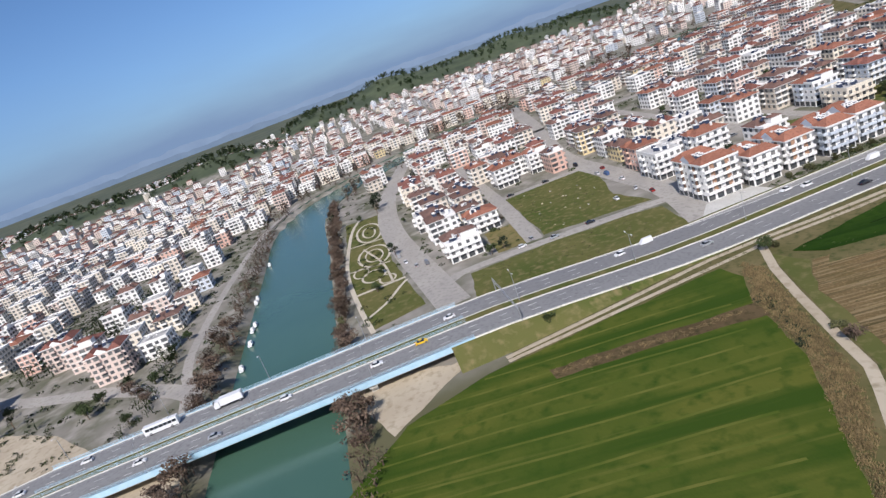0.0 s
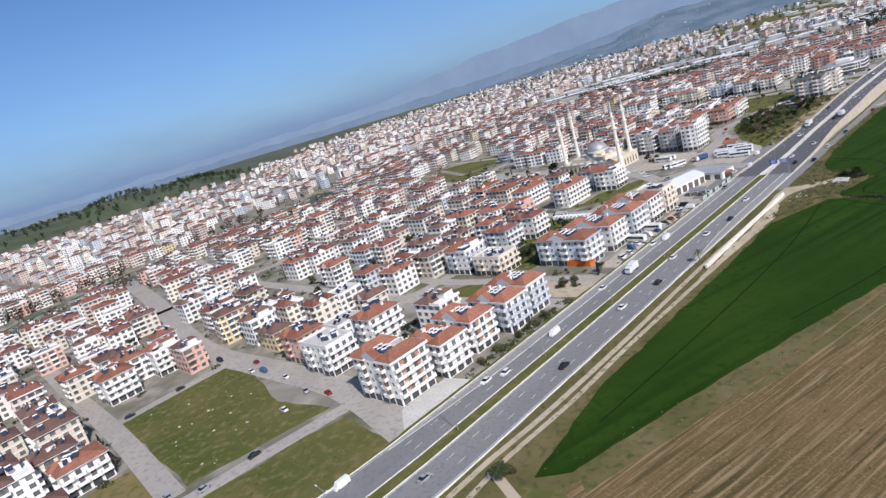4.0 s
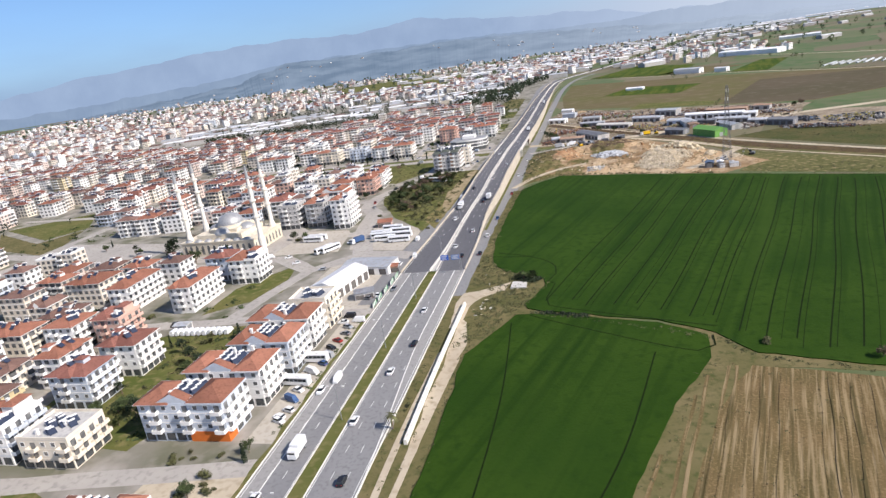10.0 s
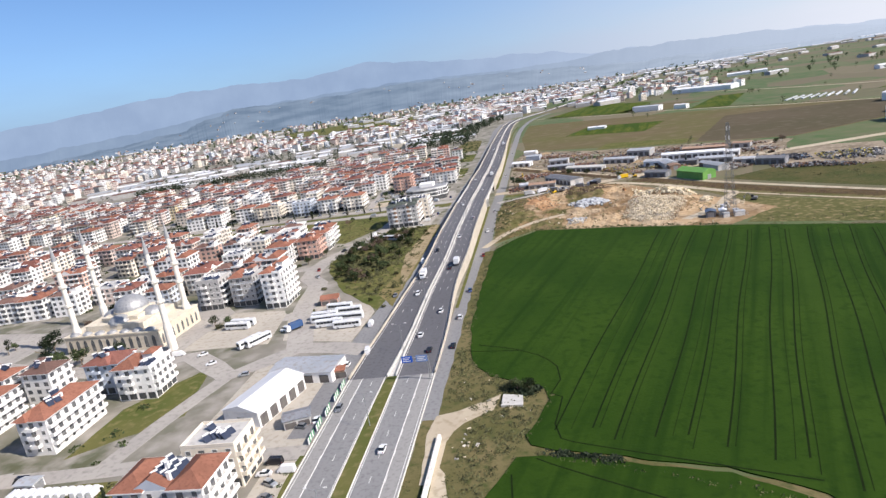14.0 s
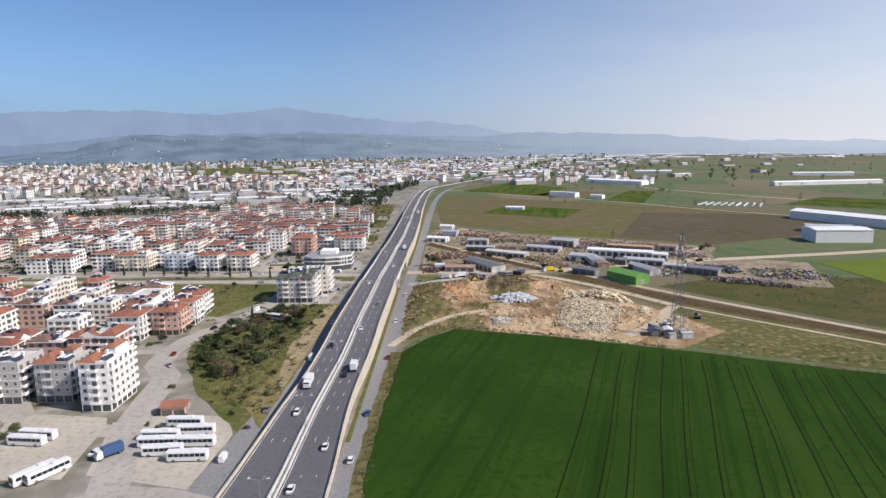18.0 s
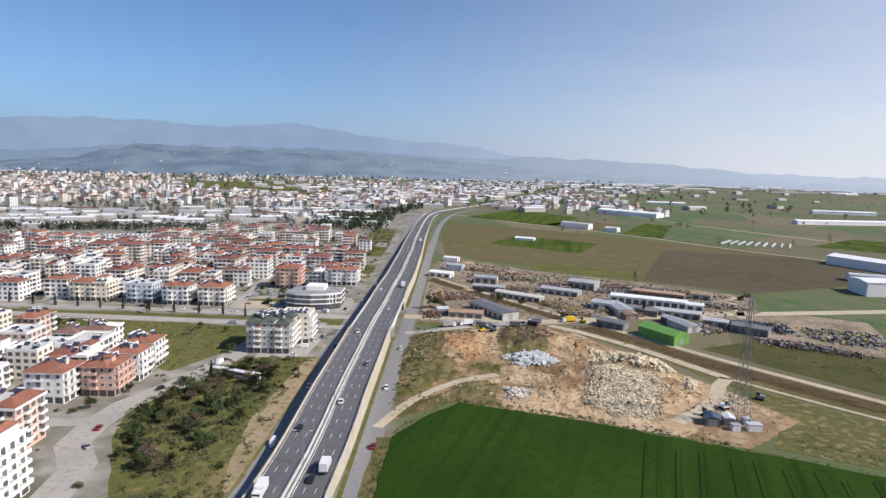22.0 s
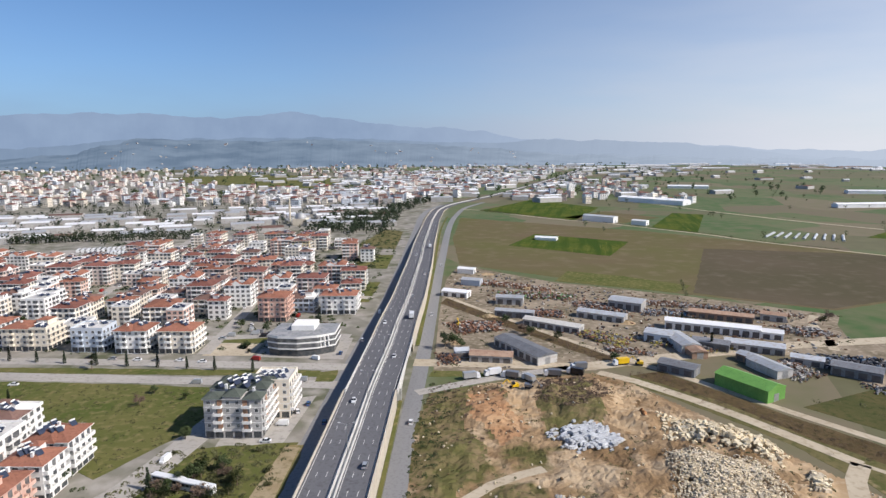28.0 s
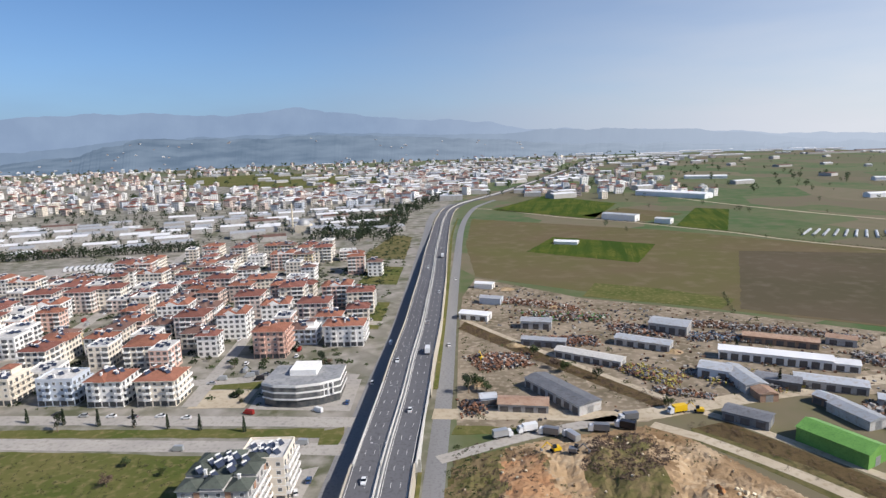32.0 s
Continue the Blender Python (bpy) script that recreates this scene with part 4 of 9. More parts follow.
slab("sand_lot", [(-62.9, 283.6), (-88.6, 283.4), (-88.9, 303.2), (-63.2, 303.4)], -0.2, 0.06, DIRT, "bare sandy lot between blocks", "lot")
slab("grass_lot", [(-63.2, 304.4), (-88.9, 304.2), (-89, 313.1), (-63.3, 313.4)], -0.2, 0.065, GRASS, "grassy lot between blocks", "lot")
slab("grass_lot", [(-68, -56), (-96, -78), (-96, -48), (-78, -18)], -0.2, 0.05, GRASS, "grassy lot beside the white flats", "lot")
slab("grass_lot", [(-58, -90), (-92, -92), (-112, -106), (-110, -168), (-60, -172), (-52, -150)], -0.2, 0.05, GRASS, "weedy garden land behind the flats", "lot")
slab("grass_lot", [(-412, 122), (-354, 160), (-316, 108), (-330, 78)], -0.2, 0.05, GRASS, "wide grassy field inside the town", "lot")
slab("grass_lot", [(-408, 112), (-330, 70), (-314, 100), (-284, 34), (-356, 60)], -0.2, 0.045, SCRUB_GROUND, "rough grassy strip inside the town", "lot")
slab("coach_park", [(-366, 603), (-312, 621), (-263, 554), (-313, 533)], -0.2, 0.06, STREET, "paved coach park behind the flats", "yard")
slab("mosque_court", [(-178, 0), (-100, -8), (-94, 40), (-112, 62), (-180, 68)], -0.2, 0.06, STREET, "paved court round the mosque", "pavement")
slab("market_ground", [(-300, -4), (-190, -4), (-186, 40), (-290, 60)], -0.2, 0.06, STREET, "wide paved market ground", "pavement")
slab("verge", [(15.3, -384), (22.5, -338), (26.5, -313), (31, -303), (34, -295), (32, -281), (30, -268), (28, -253), (29, -214), (29, -164), (29, -118), (24, -112), (20, -60), (15.3, -60)], -0.2, 0.055, SCRUB_GROUND, "rough weedy verge of the main road", "verge")
slab("verge", [(-15.6, -380), (-16.9, -380), (-16.9, -84), (-15.6, -84)], -0.2, 0.09, GRASS, "grassy verge of the main road", "verge")
s = Shape()
strip(s, [p for p in smooth_line([(15.8, 20), (16.6, 100), (17.6, 230)], 12)], 0.5, -0.9, -0.2, 0.2)
strip(s, [p for p in smooth_line([(20.2, 300), (22.2, 450), (22.5, 600), (23.5, 760), (30, 900)], 12)], 0.6, -1.6, -0.2, 0.2)
thing("verge_strip", s.mesh("verge_strip", GRASS), None, "narrow grass strip beside the raised road", "verge", "", "structure")
slab("avenue_verge", [(-22.9, 254.4), (-326.4, 263.9), (-326.5, 268.9), (-23, 262.3)], -0.2, 0.10, GRASS, "grass strip between the avenue lanes", "verge")
slab("bare_ground", [(170, 168), (184, 158), (200, 142), (262, 84), (306, 44), (262, 56), (228, 72), (160, 104), (176, 128)], -0.2, 0.065, surface("sandy_weeds", (0.12, 0.115, 0.046), (0.085, 0.092, 0.032), (0.27, 0.205, 0.12), 0.04, 0.3, 0.95, bump=0.12, bump_scale=1.0), "sandy ground with grass beside the wheat", "verge")
slab("track_margin", [(118.5, 248), (142, 218), (160, 190), (168, 168), (184, 160), (199, 146), (262, 82), (330, 12), (330, 30), (262, 98), (199, 160), (171, 192), (151, 228), (122, 258)], -0.2, 0.035, SCRUB_GROUND, "weedy brown earth beside the ditch track", "verge")
slab("ditch", [(122, 257), (151, 225), (171, 189), (185, 170), (199, 155), (262, 91), (330, 20), (338, 34), (270, 106), (208, 170), (177, 207), (138, 262)], -0.2, 0.03, DITCH, "reed-grown drainage ditch", "ditch")
slab("ditch", [(31, 390), (71, 335), (101, 293.3), (118, 272.7), (121.9, 277.7), (106.8, 301.3), (77, 345), (35, 405)], -0.2, 0.06, DITCH, "reed-grown drainage ditch", "ditch")
slab("reed_bed", [(42, -378), (47.5, -378), (51.5, -352), (55.5, -335), (59, -321.5), (51, -320.5), (49, -337), (45.5, -352)], -0.2, 0.36, DITCH, "narrow bed of dry weeds between the fields", "reeds")
slab("scrap_yard", [(242, 303), (284, 306), (316, 290), (288, 212), (247, 222), (222, 247)], -0.2, 0.075, YARD, "sandy yard with rows of scrap cars", "yard")
slab("green_field", [(322, 288), (408, 308), (628, 400), (640, 160), (420, 150), (328, 214)], -0.2, 0.2, surface("young_wheat", (0.105, 0.150, 0.022), (0.135, 0.165, 0.028), (0.09, 0.135, 0.02), 0.02, 0.3, 0.9, bump=0.1), "bright green field beyond the yards", "field")

slab("dry_grass_strip", [(104, -114), (115, -126), (100, -153), (80, -210), (57, -264), (47, -294), (38, -286), (48, -262), (68, -208), (90, -150), (101, -126)], -0.2, 0.22, SCRUB_GROUND, "strip of weedy grass between fields", "verge")
slab("weed_patch", [(28.4, 255), (62, 255.3), (60, 260.2), (30.3, 262.9)], -0.1, 0.075, GRASS, "grass triangle at the yard entrance", "verge")
slab("weed_patch", [(-22.8, 248.5), (-14.9, 248.5), (-15.1, 263.4), (-23, 260.3)], -0.1, 0.11, GRASS, "grass corner beside the raised road", "verge")


# ---- rubble yard: uneven dirt ----
YARD_EDGE = [(27, 118), (50, 139), (101, 123), (152, 103), (184, 128), (168, 160), (118, 250), (105, 260), (62, 249), (30, 236), (24, 200)]
YARD_TRACKS = [([(22, 112), (34, 140), (52, 162), (70, 172)], 3.0), ([(122, 250), (146, 222), (164, 195), (176, 176), (168, 166), (160, 150), (146, 134), (134, 124)], 5.0)]


def yard_height(x, y):
    if not inside(x, y, YARD_EDGE):
        return 0.0
    edge = smooth(0, 7, near_line(x, y, YARD_EDGE + YARD_EDGE[:1]))
    for line, half in YARD_TRACKS:
        edge *= smooth(half, half + 4, near_line(x, y, line))
    edge *= smooth(9, 22, math.hypot(x - 155, y - 122))
    z = 0.25 + 1.6 * abs(noise.noise((x * 0.045, y * 0.045, 2))) + 1.1 * max(0, noise.noise((x * 0.11, y * 0.11, 6))) + 0.7 * noise.noise((x * 0.3, y * 0.3, 4)) + 0.45 * noise.noise((x * 0.75, y * 0.75, 4))
    for mx, my, r, h in ((92, 228, 20, 3.6), (78, 234, 12, 2.6), (50, 212, 14, 2.4), (126, 166, 26, 3.4), (113, 208, 9, 2.6), (44, 180, 10, 1.6), (62, 232, 10, 2.0), (96, 160, 14, 1.8), (140, 188, 18, 2.2)):
        q = math.hypot(x - mx, y - my) / r
        if q < 1.3:
            z += h * (1 - smooth(0.1, 1.2, q + 0.3 * noise.noise((x * 0.12, y * 0.12, mx))))
    return max(0.0, z) * edge


def yard_material():
    m = bpy.data.materials.new("yard_dirt")
    m.use_nodes = True
    nt = m.node_tree
    bsdf = nt.nodes["Principled BSDF"]
    where = nt.nodes.new("ShaderNodeNewGeometry").outputs["Position"]
    c = colour_mix(nt, noise_of(nt, where, 0.07, 6), (0.32, 0.225, 0.135), (0.19, 0.122, 0.066))
    c = colour_mix(nt, noise_of(nt, where, 0.045, 6, 0.49, 0.62), c, (0.45, 0.35, 0.235))
    xyz = nt.nodes.new("ShaderNodeSeparateXYZ")
    nt.links.new(where, xyz.inputs[0])
    edge = nt.nodes.new("ShaderNodeMath")
    edge.operation = "MULTIPLY_ADD"
    edge.inputs[1].default_value, edge.inputs[2].default_value = -0.0035, 0.20
    nt.links.new(xyz.outputs[0], edge.inputs[0])
    patch = nt.nodes.new("ShaderNodeTexNoise")
    patch.inputs["Scale"].default_value, patch.inputs["Detail"].default_value = 0.04, 7
    nt.links.new(where, patch.inputs["Vector"])
    weedy = nt.nodes.new("ShaderNodeMath")
    nt.links.new(patch.outputs[0], weedy.inputs[0])
    nt.links.new(edge.outputs[0], weedy.inputs[1])
    sharp = nt.nodes.new("ShaderNodeMapRange")
    sharp.inputs[1].default_value, sharp.inputs[2].default_value = 0.50, 0.57
    nt.links.new(weedy.outputs[0], sharp.inputs[0])
    c = colour_mix(nt, sharp.outputs[0], c, (0.095, 0.09, 0.035))
    c = colour_mix(nt, noise_of(nt, where, 0.3, 6, 0.52, 0.8), c, (0.17, 0.115, 0.062))
    nt.links.new(c, bsdf.inputs["Base Color"])
    bsdf.inputs["Roughness"].default_value = 0.95
    bsdf.inputs["Specular IOR Level"].default_value = 0.05
    n = nt.nodes.new("ShaderNodeTexNoise")
    n.inputs["Scale"].default_value, n.inputs["Detail"].default_value = 0.9, 8
    nt.links.new(where, n.inputs["Vector"])
    b = nt.nodes.new("ShaderNodeBump")
    b.inputs["Strength"].default_value, b.inputs["Distance"].default_value = 1.0, 0.45
    nt.links.new(n.outputs[0], b.inputs["Height"])
    nt.links.new(b.outputs[0], bsdf.inputs["Normal"])
    return m


step = 1.1
nx, ny = int(164 / step), int(164 / step)
index, verts, faces, slots = {}, [], [], []
# sand 1, weeds 2, red earth 3
YARD_PATCHES = ((1, [(158, 182), (172, 172), (160, 146), (152, 136), (138, 114), (124, 118), (140, 150)]), (1, [(86, 152), (106, 153), (100, 134), (114, 121), (84, 123), (70, 132), (72, 152)]),
                (2, [(28, 244), (48, 246), (43, 204), (50, 174), (37, 148), (25, 126)]), (2, [(54, 164), (68, 156), (68, 132), (46, 138)]), (2, [(74, 228), (92, 252), (100, 244), (98, 204), (74, 192)]),
                (1, [(104, 250), (116, 232), (109, 192), (101, 200)]), (3, [(40, 222), (55, 238), (68, 200), (57, 186), (52, 198)]), (1, [(50, 246), (74, 252), (74, 220), (66, 196), (60, 236)]))
for j in range(ny):
    for i in range(nx):
        x, y = 22 + step * i, 102 + step * j
        if inside(x + step / 2, y + step / 2, YARD_EDGE):
            corner = []
            for a, b in ((i, j), (i + 1, j), (i + 1, j + 1), (i, j + 1)):
                if (a, b) not in index:
                    index[a, b] = len(verts)
                    u, v = 22 + step * a, 102 + step * b
                    verts.append((u, v, 0.05 + yard_height(u, v)))
                corner.append(index[a, b])
            faces.append(corner)
            cx, cy = x + 5 * noise.noise((x * 0.11, y * 0.11, 21)) + 2 * noise.noise((x * 0.4, y * 0.4, 8)), y + 5 * noise.noise((x * 0.11, y * 0.11, 31)) + 2 * noise.noise((x * 0.4, y * 0.4, 18))
            slots.append(next((k for k, poly in YARD_PATCHES if inside(cx, cy, poly)), 0))
me = bpy.data.meshes.new("rubble_yard")
me.from_pydata(verts, [], faces)
for m_ in (yard_material(), surface("yard_sand", (0.42, 0.31, 0.195), (0.34, 0.235, 0.135), (0.48, 0.38, 0.26), 0.05, 0.35, 0.95, bump=0.12, bump_scale=0.9),
           surface("yard_weed_earth", (0.105, 0.10, 0.038), (0.20, 0.15, 0.085), (0.08, 0.088, 0.03), 0.09, 0.5, 0.95, bump=0.2, bump_scale=1.0),
           surface("yard_red_earth", (0.33, 0.18, 0.095), (0.40, 0.26, 0.15), (0.24, 0.13, 0.065), 0.09, 0.5, 0.95, bump=0.2, bump_scale=1.0)):
    me.materials.append(m_)
me.polygons.foreach_set("material_index", slots)
thing("rubble_yard", me, None, "uneven bare reddish dirt yard with weeds", "yard", "", "structure")

# ---- buildings ----
STOREY = 2.95
FRAME_WHITE = surface("window_frame_white", (0.72, 0.72, 0.71), rough=0.5)
# shade inside the open shed bays, as a dark colour
BAY_SHADE = surface("bay_shade", (0.10, 0.09, 0.09), (0.14, 0.13, 0.12), coarse=0.5, rough=0.6)
SHOP_GLASS = surface("shop_glass", (0.05, 0.06, 0.07), (0.10, 0.10, 0.10), None, 0.5, 1, 0.2, spec=0.5)
BRICK_ACCENT = surface("brown_cladding", (0.34, 0.20, 0.13), (0.42, 0.26, 0.17), (0.27, 0.15, 0.10), 0.3, 1.5, 0.8)
ORANGE_PAINT = surface("orange_paint", (0.62, 0.16, 0.03), (0.55, 0.14, 0.03), coarse=0.5, rough=0.8)


@functools.cache
def window_mesh(w, h):
    s = Shape()
    o, f = (w / 2, 0, h), 0.1
    for q, y in ((0.0, 0.03), (0.0, -0.08), (f, -0.08), (f, -0.02)):
        s.v += [(-w / 2 + q, y, q), (w / 2 - q, y, q), (w / 2 - q, y, h - q), (-w / 2 + q, y, h - q)]
    for r in range(3):
        for k in range(4):
            s.f.append((4 * r + k, 4 * r + (k + 1) % 4, 4 * r + 4 + (k + 1) % 4, 4 * r + 4 + k))
            s.m.append(0)
    s.f.append((12, 13, 14, 15))
    s.m.append(1)
    return s.mesh("window", FRAME_WHITE, GLASS)


@functools.cache
def balcony_mesh(w, d, solid, tone):
    s = Shape()
    s.box(-w / 2, w / 2, -d, 0.02, -0.18, 0.0, 0)
    if solid:
        s.box(-w / 2, w / 2, -d, -d + 0.12, 0, 1.0, 0)
        s.box(-w / 2, -w / 2 + 0.12, -d + 0.12, 0.02, 0, 1.0, 0)
        s.box(w / 2 - 0.12, w / 2, -d + 0.12, 0.02, 0, 1.0, 0)
    else:
        for z in (0.3, 0.65, 1.0):
            s.box(-w / 2, w / 2, -d, -d + 0.05, z - 0.05, z, 1)
            s.box(-w / 2, -w / 2 + 0.05, -d + 0.05, 0.02, z - 0.05, z, 1)
            s.box(w / 2 - 0.05, w / 2, -d + 0.05, 0.02, z - 0.05, z, 1)
        for k in range(5):
            x = -w / 2 + (w - 0.06) * k / 4
            s.box(x, x + 0.06, -d, -d + 0.06, 0, 1.0, 1)
    s.box(-0.85, 0.85, -0.03, 0.03, 0.02, 2.2, 2)
    return s.mesh("balcony", PLASTER[tone], RAIL, GLASS)


@functools.cache
def heater_mesh():
    s = Shape()
    n = len(s.v)
    s.v += [(-1.0, -0.9, 0.15), (1.0, -0.9, 0.15), (1.0, 0.7, 1.35), (-1.0, 0.7, 1.35), (-1.0, -0.9, 0.05), (1.0, -0.9, 0.05), (1.0, 0.7, 1.25), (-1.0, 0.7, 1.25)]
    for f in ((0, 1, 2, 3), (7, 6, 5, 4), (0, 4, 5, 1), (1, 5, 6, 2), (2, 6, 7, 3), (3, 7, 4, 0)):
        s.f.append(tuple(n + i for i in f))
        s.m.append(0)
    s.beam((-0.9, 0.95, 1.45), (0.9, 0.95, 1.45), 0.32, 1, 8)
    for x in (-0.85, 0.85):
        s.beam((x, 0.95, 0), (x, 0.95, 1.2), 0.04, 2)
        s.beam((x, -0.85, 0), (x, -0.85, 0.1), 0.04, 2)
    return s.mesh("solar_heater", PANEL, TANK, STEEL)




def side_pose(w, d, k, u, z):
    """The pose on side k of a w by d block, u metres along it from its middle, facing out."""
    a = radians(90 * k)
    out = d / 2 if k % 2 == 0 else w / 2
    return Matrix.Rotation(a, 4, "Z") @ Matrix.Translation((u, -out, z))


def columns(length):
    n = max(2, round(length / 3.6))
    return [(i - (n - 1) / 2) * length / n for i in range(n)]


def roof_shape(s, w, d, top, roof, rise, rnd, slot_tile, slot_wall, slot_gable=2):
    if roof == "hip" or roof == "gable":
        s.hip(-w / 2 - 0.8, w / 2 + 0.8, -d / 2 - 0.8, d / 2 + 0.8, top + 0.12, rise, slot_tile, roof == "gable")
        s.box(-w / 2 - 0.85, w / 2 + 0.85, -d / 2 - 0.85, d / 2 + 0.85, top - 0.08, top + 0.12, slot_wall)
        if rnd.random() < 0.6:  # stair house through the roof
            ex, ey = rnd.uniform(-0.22, 0.22) * w, rnd.uniform(-0.2, 0.2) * d
            s.box(ex - 1.7, ex + 1.7, ey - 1.5, ey + 1.5, top + 0.3, top + rise + 0.7, slot_wall)
            s.hip(ex - 2.1, ex + 2.1, ey - 1.9, ey + 1.9, top + rise + 0.7, 0.7, slot_tile)
        if rnd.random() < 0.5:  # cross wing of the roof
            ex = rnd.uniform(-0.2, 0.2) * w
            s.hip(ex - w * 0.17, ex + w * 0.17, -d / 2 - 1.5, d * 0.15, top + 0.16, rise * 0.82, slot_tile)
    elif roof == "split":
        q = w * rnd.uniform(0.33, 0.40)
        for x0, x1, up in ((-w / 2 - 0.8, -w / 2 + q, rnd.uniform(-0.2, 0.3)), (w / 2 - q, w / 2 + 0.8, rnd.uniform(0.2, 0.7))):
            s.hip(x0, x1, -d / 2 - 0.8, d / 2 + 0.8, top + 0.12 + up, rise * rnd.uniform(0.85, 1.1), slot_tile)
            s.box(x0 - 0.05, x1 + 0.05, -d / 2 - 0.85, d / 2 + 0.85, top - 0.08, top + 0.12 + up, slot_wall)
        g0, g1, gy, gh = -w / 2 + q * 0.55, w / 2 - q * 0.9, -d / 2 + 0.05, rise * 0.95
        n = len(s.v)
        s.v += [(g0, gy, top), (g1, gy, top), ((g0 + g1) / 2, gy, top + gh + 0.5), (g0, gy + 3.2, top), (g1, gy + 3.2, top), ((g0 + g1) / 2, gy + 3.2, top + gh + 0.5)]
        for f, k in (((0, 1, 2), slot_gable), ((5, 4, 3), slot_gable), ((1, 4, 5, 2), slot_tile), ((3, 0, 2, 5), slot_tile)):
            s.f.append(tuple(n + i for i in f))
            s.m.append(k)
        s.box(-w / 2 + q - 0.5, w / 2 - q + 0.5, -d / 2 + 3.3, d / 2, top - 0.1, top + 0.15, 3)
    elif roof == "steps":
        s.box(-w / 2 - 0.5, w / 2 + 0.5, -d / 2 - 0.5, d / 2 + 0.5, top - 0.1, top + 0.15, slot_wall)
        for i in range(3):
            for j in range(3):
                x0, y0 = -w / 2 - 0.6 + (w + 1.2) * i / 3, -d / 2 - 0.6 + (d + 1.2) * j / 3
                up = 0.15 + (0.9 if (i + j) % 2 else 0.0)
                s.box(x0 + 0.3, x0 + w / 3, y0 + 0.3, y0 + d / 3, top, top + up, slot_wall)
                s.hip(x0 - 0.05, x0 + w / 3 + 0.35, y0 - 0.05, y0 + d / 3 + 0.35, top + up, 1.5 + 0.5 * rnd.random(), slot_tile)
    elif roof == "part":
        e = w * 0.14
        s.hip(-w / 2 - 0.7, e, -d / 2 - 0.7, d / 2 + 0.7, top + 0.12, rise, slot_tile)
        s.box(-w / 2 - 0.75, w / 2 + 0.3, -d / 2 - 0.75, d / 2 + 0.75, top - 0.1, top + 0.12, slot_wall)
        s.box(e + 0.1, w / 2 + 0.3, -d / 2 - 0.7, -d / 2 - 0.55, top + 0.12, top + 0.95, slot_wall)
        s.box(w / 2 + 0.15, w / 2 + 0.3, -d / 2 - 0.5, d / 2 + 0.7, top + 0.12, top + 0.95, slot_wall)
        s.box(e - 1.0, e + (w / 2 - e) * 0.6, 0, d / 2 - 0.3, top + 0.12, top + 2.7, slot_wall)
        s.hip(e - 1.4, e + (w / 2 - e) * 0.6 + 0.4, -0.4, d / 2 + 0.1, top + 2.7, 1.1, slot_tile)
    else:
        s.box(-w / 2, w / 2, -d / 2, d / 2, top, top + 0.1, slot_tile)
        for x0, x1, y0, y1 in ((-w / 2, w / 2, -d / 2, -d / 2 + 0.2), (-w / 2, w / 2, d / 2 - 0.2, d / 2), (-w / 2, -w / 2 + 0.2, -d / 2 + 0.2, d / 2 - 0.2), (w / 2 - 0.2, w / 2, -d / 2 + 0.2, d / 2 - 0.2)):
            s.box(x0, x1, y0, y1, top + 0.1, top + 0.9, slot_wall)


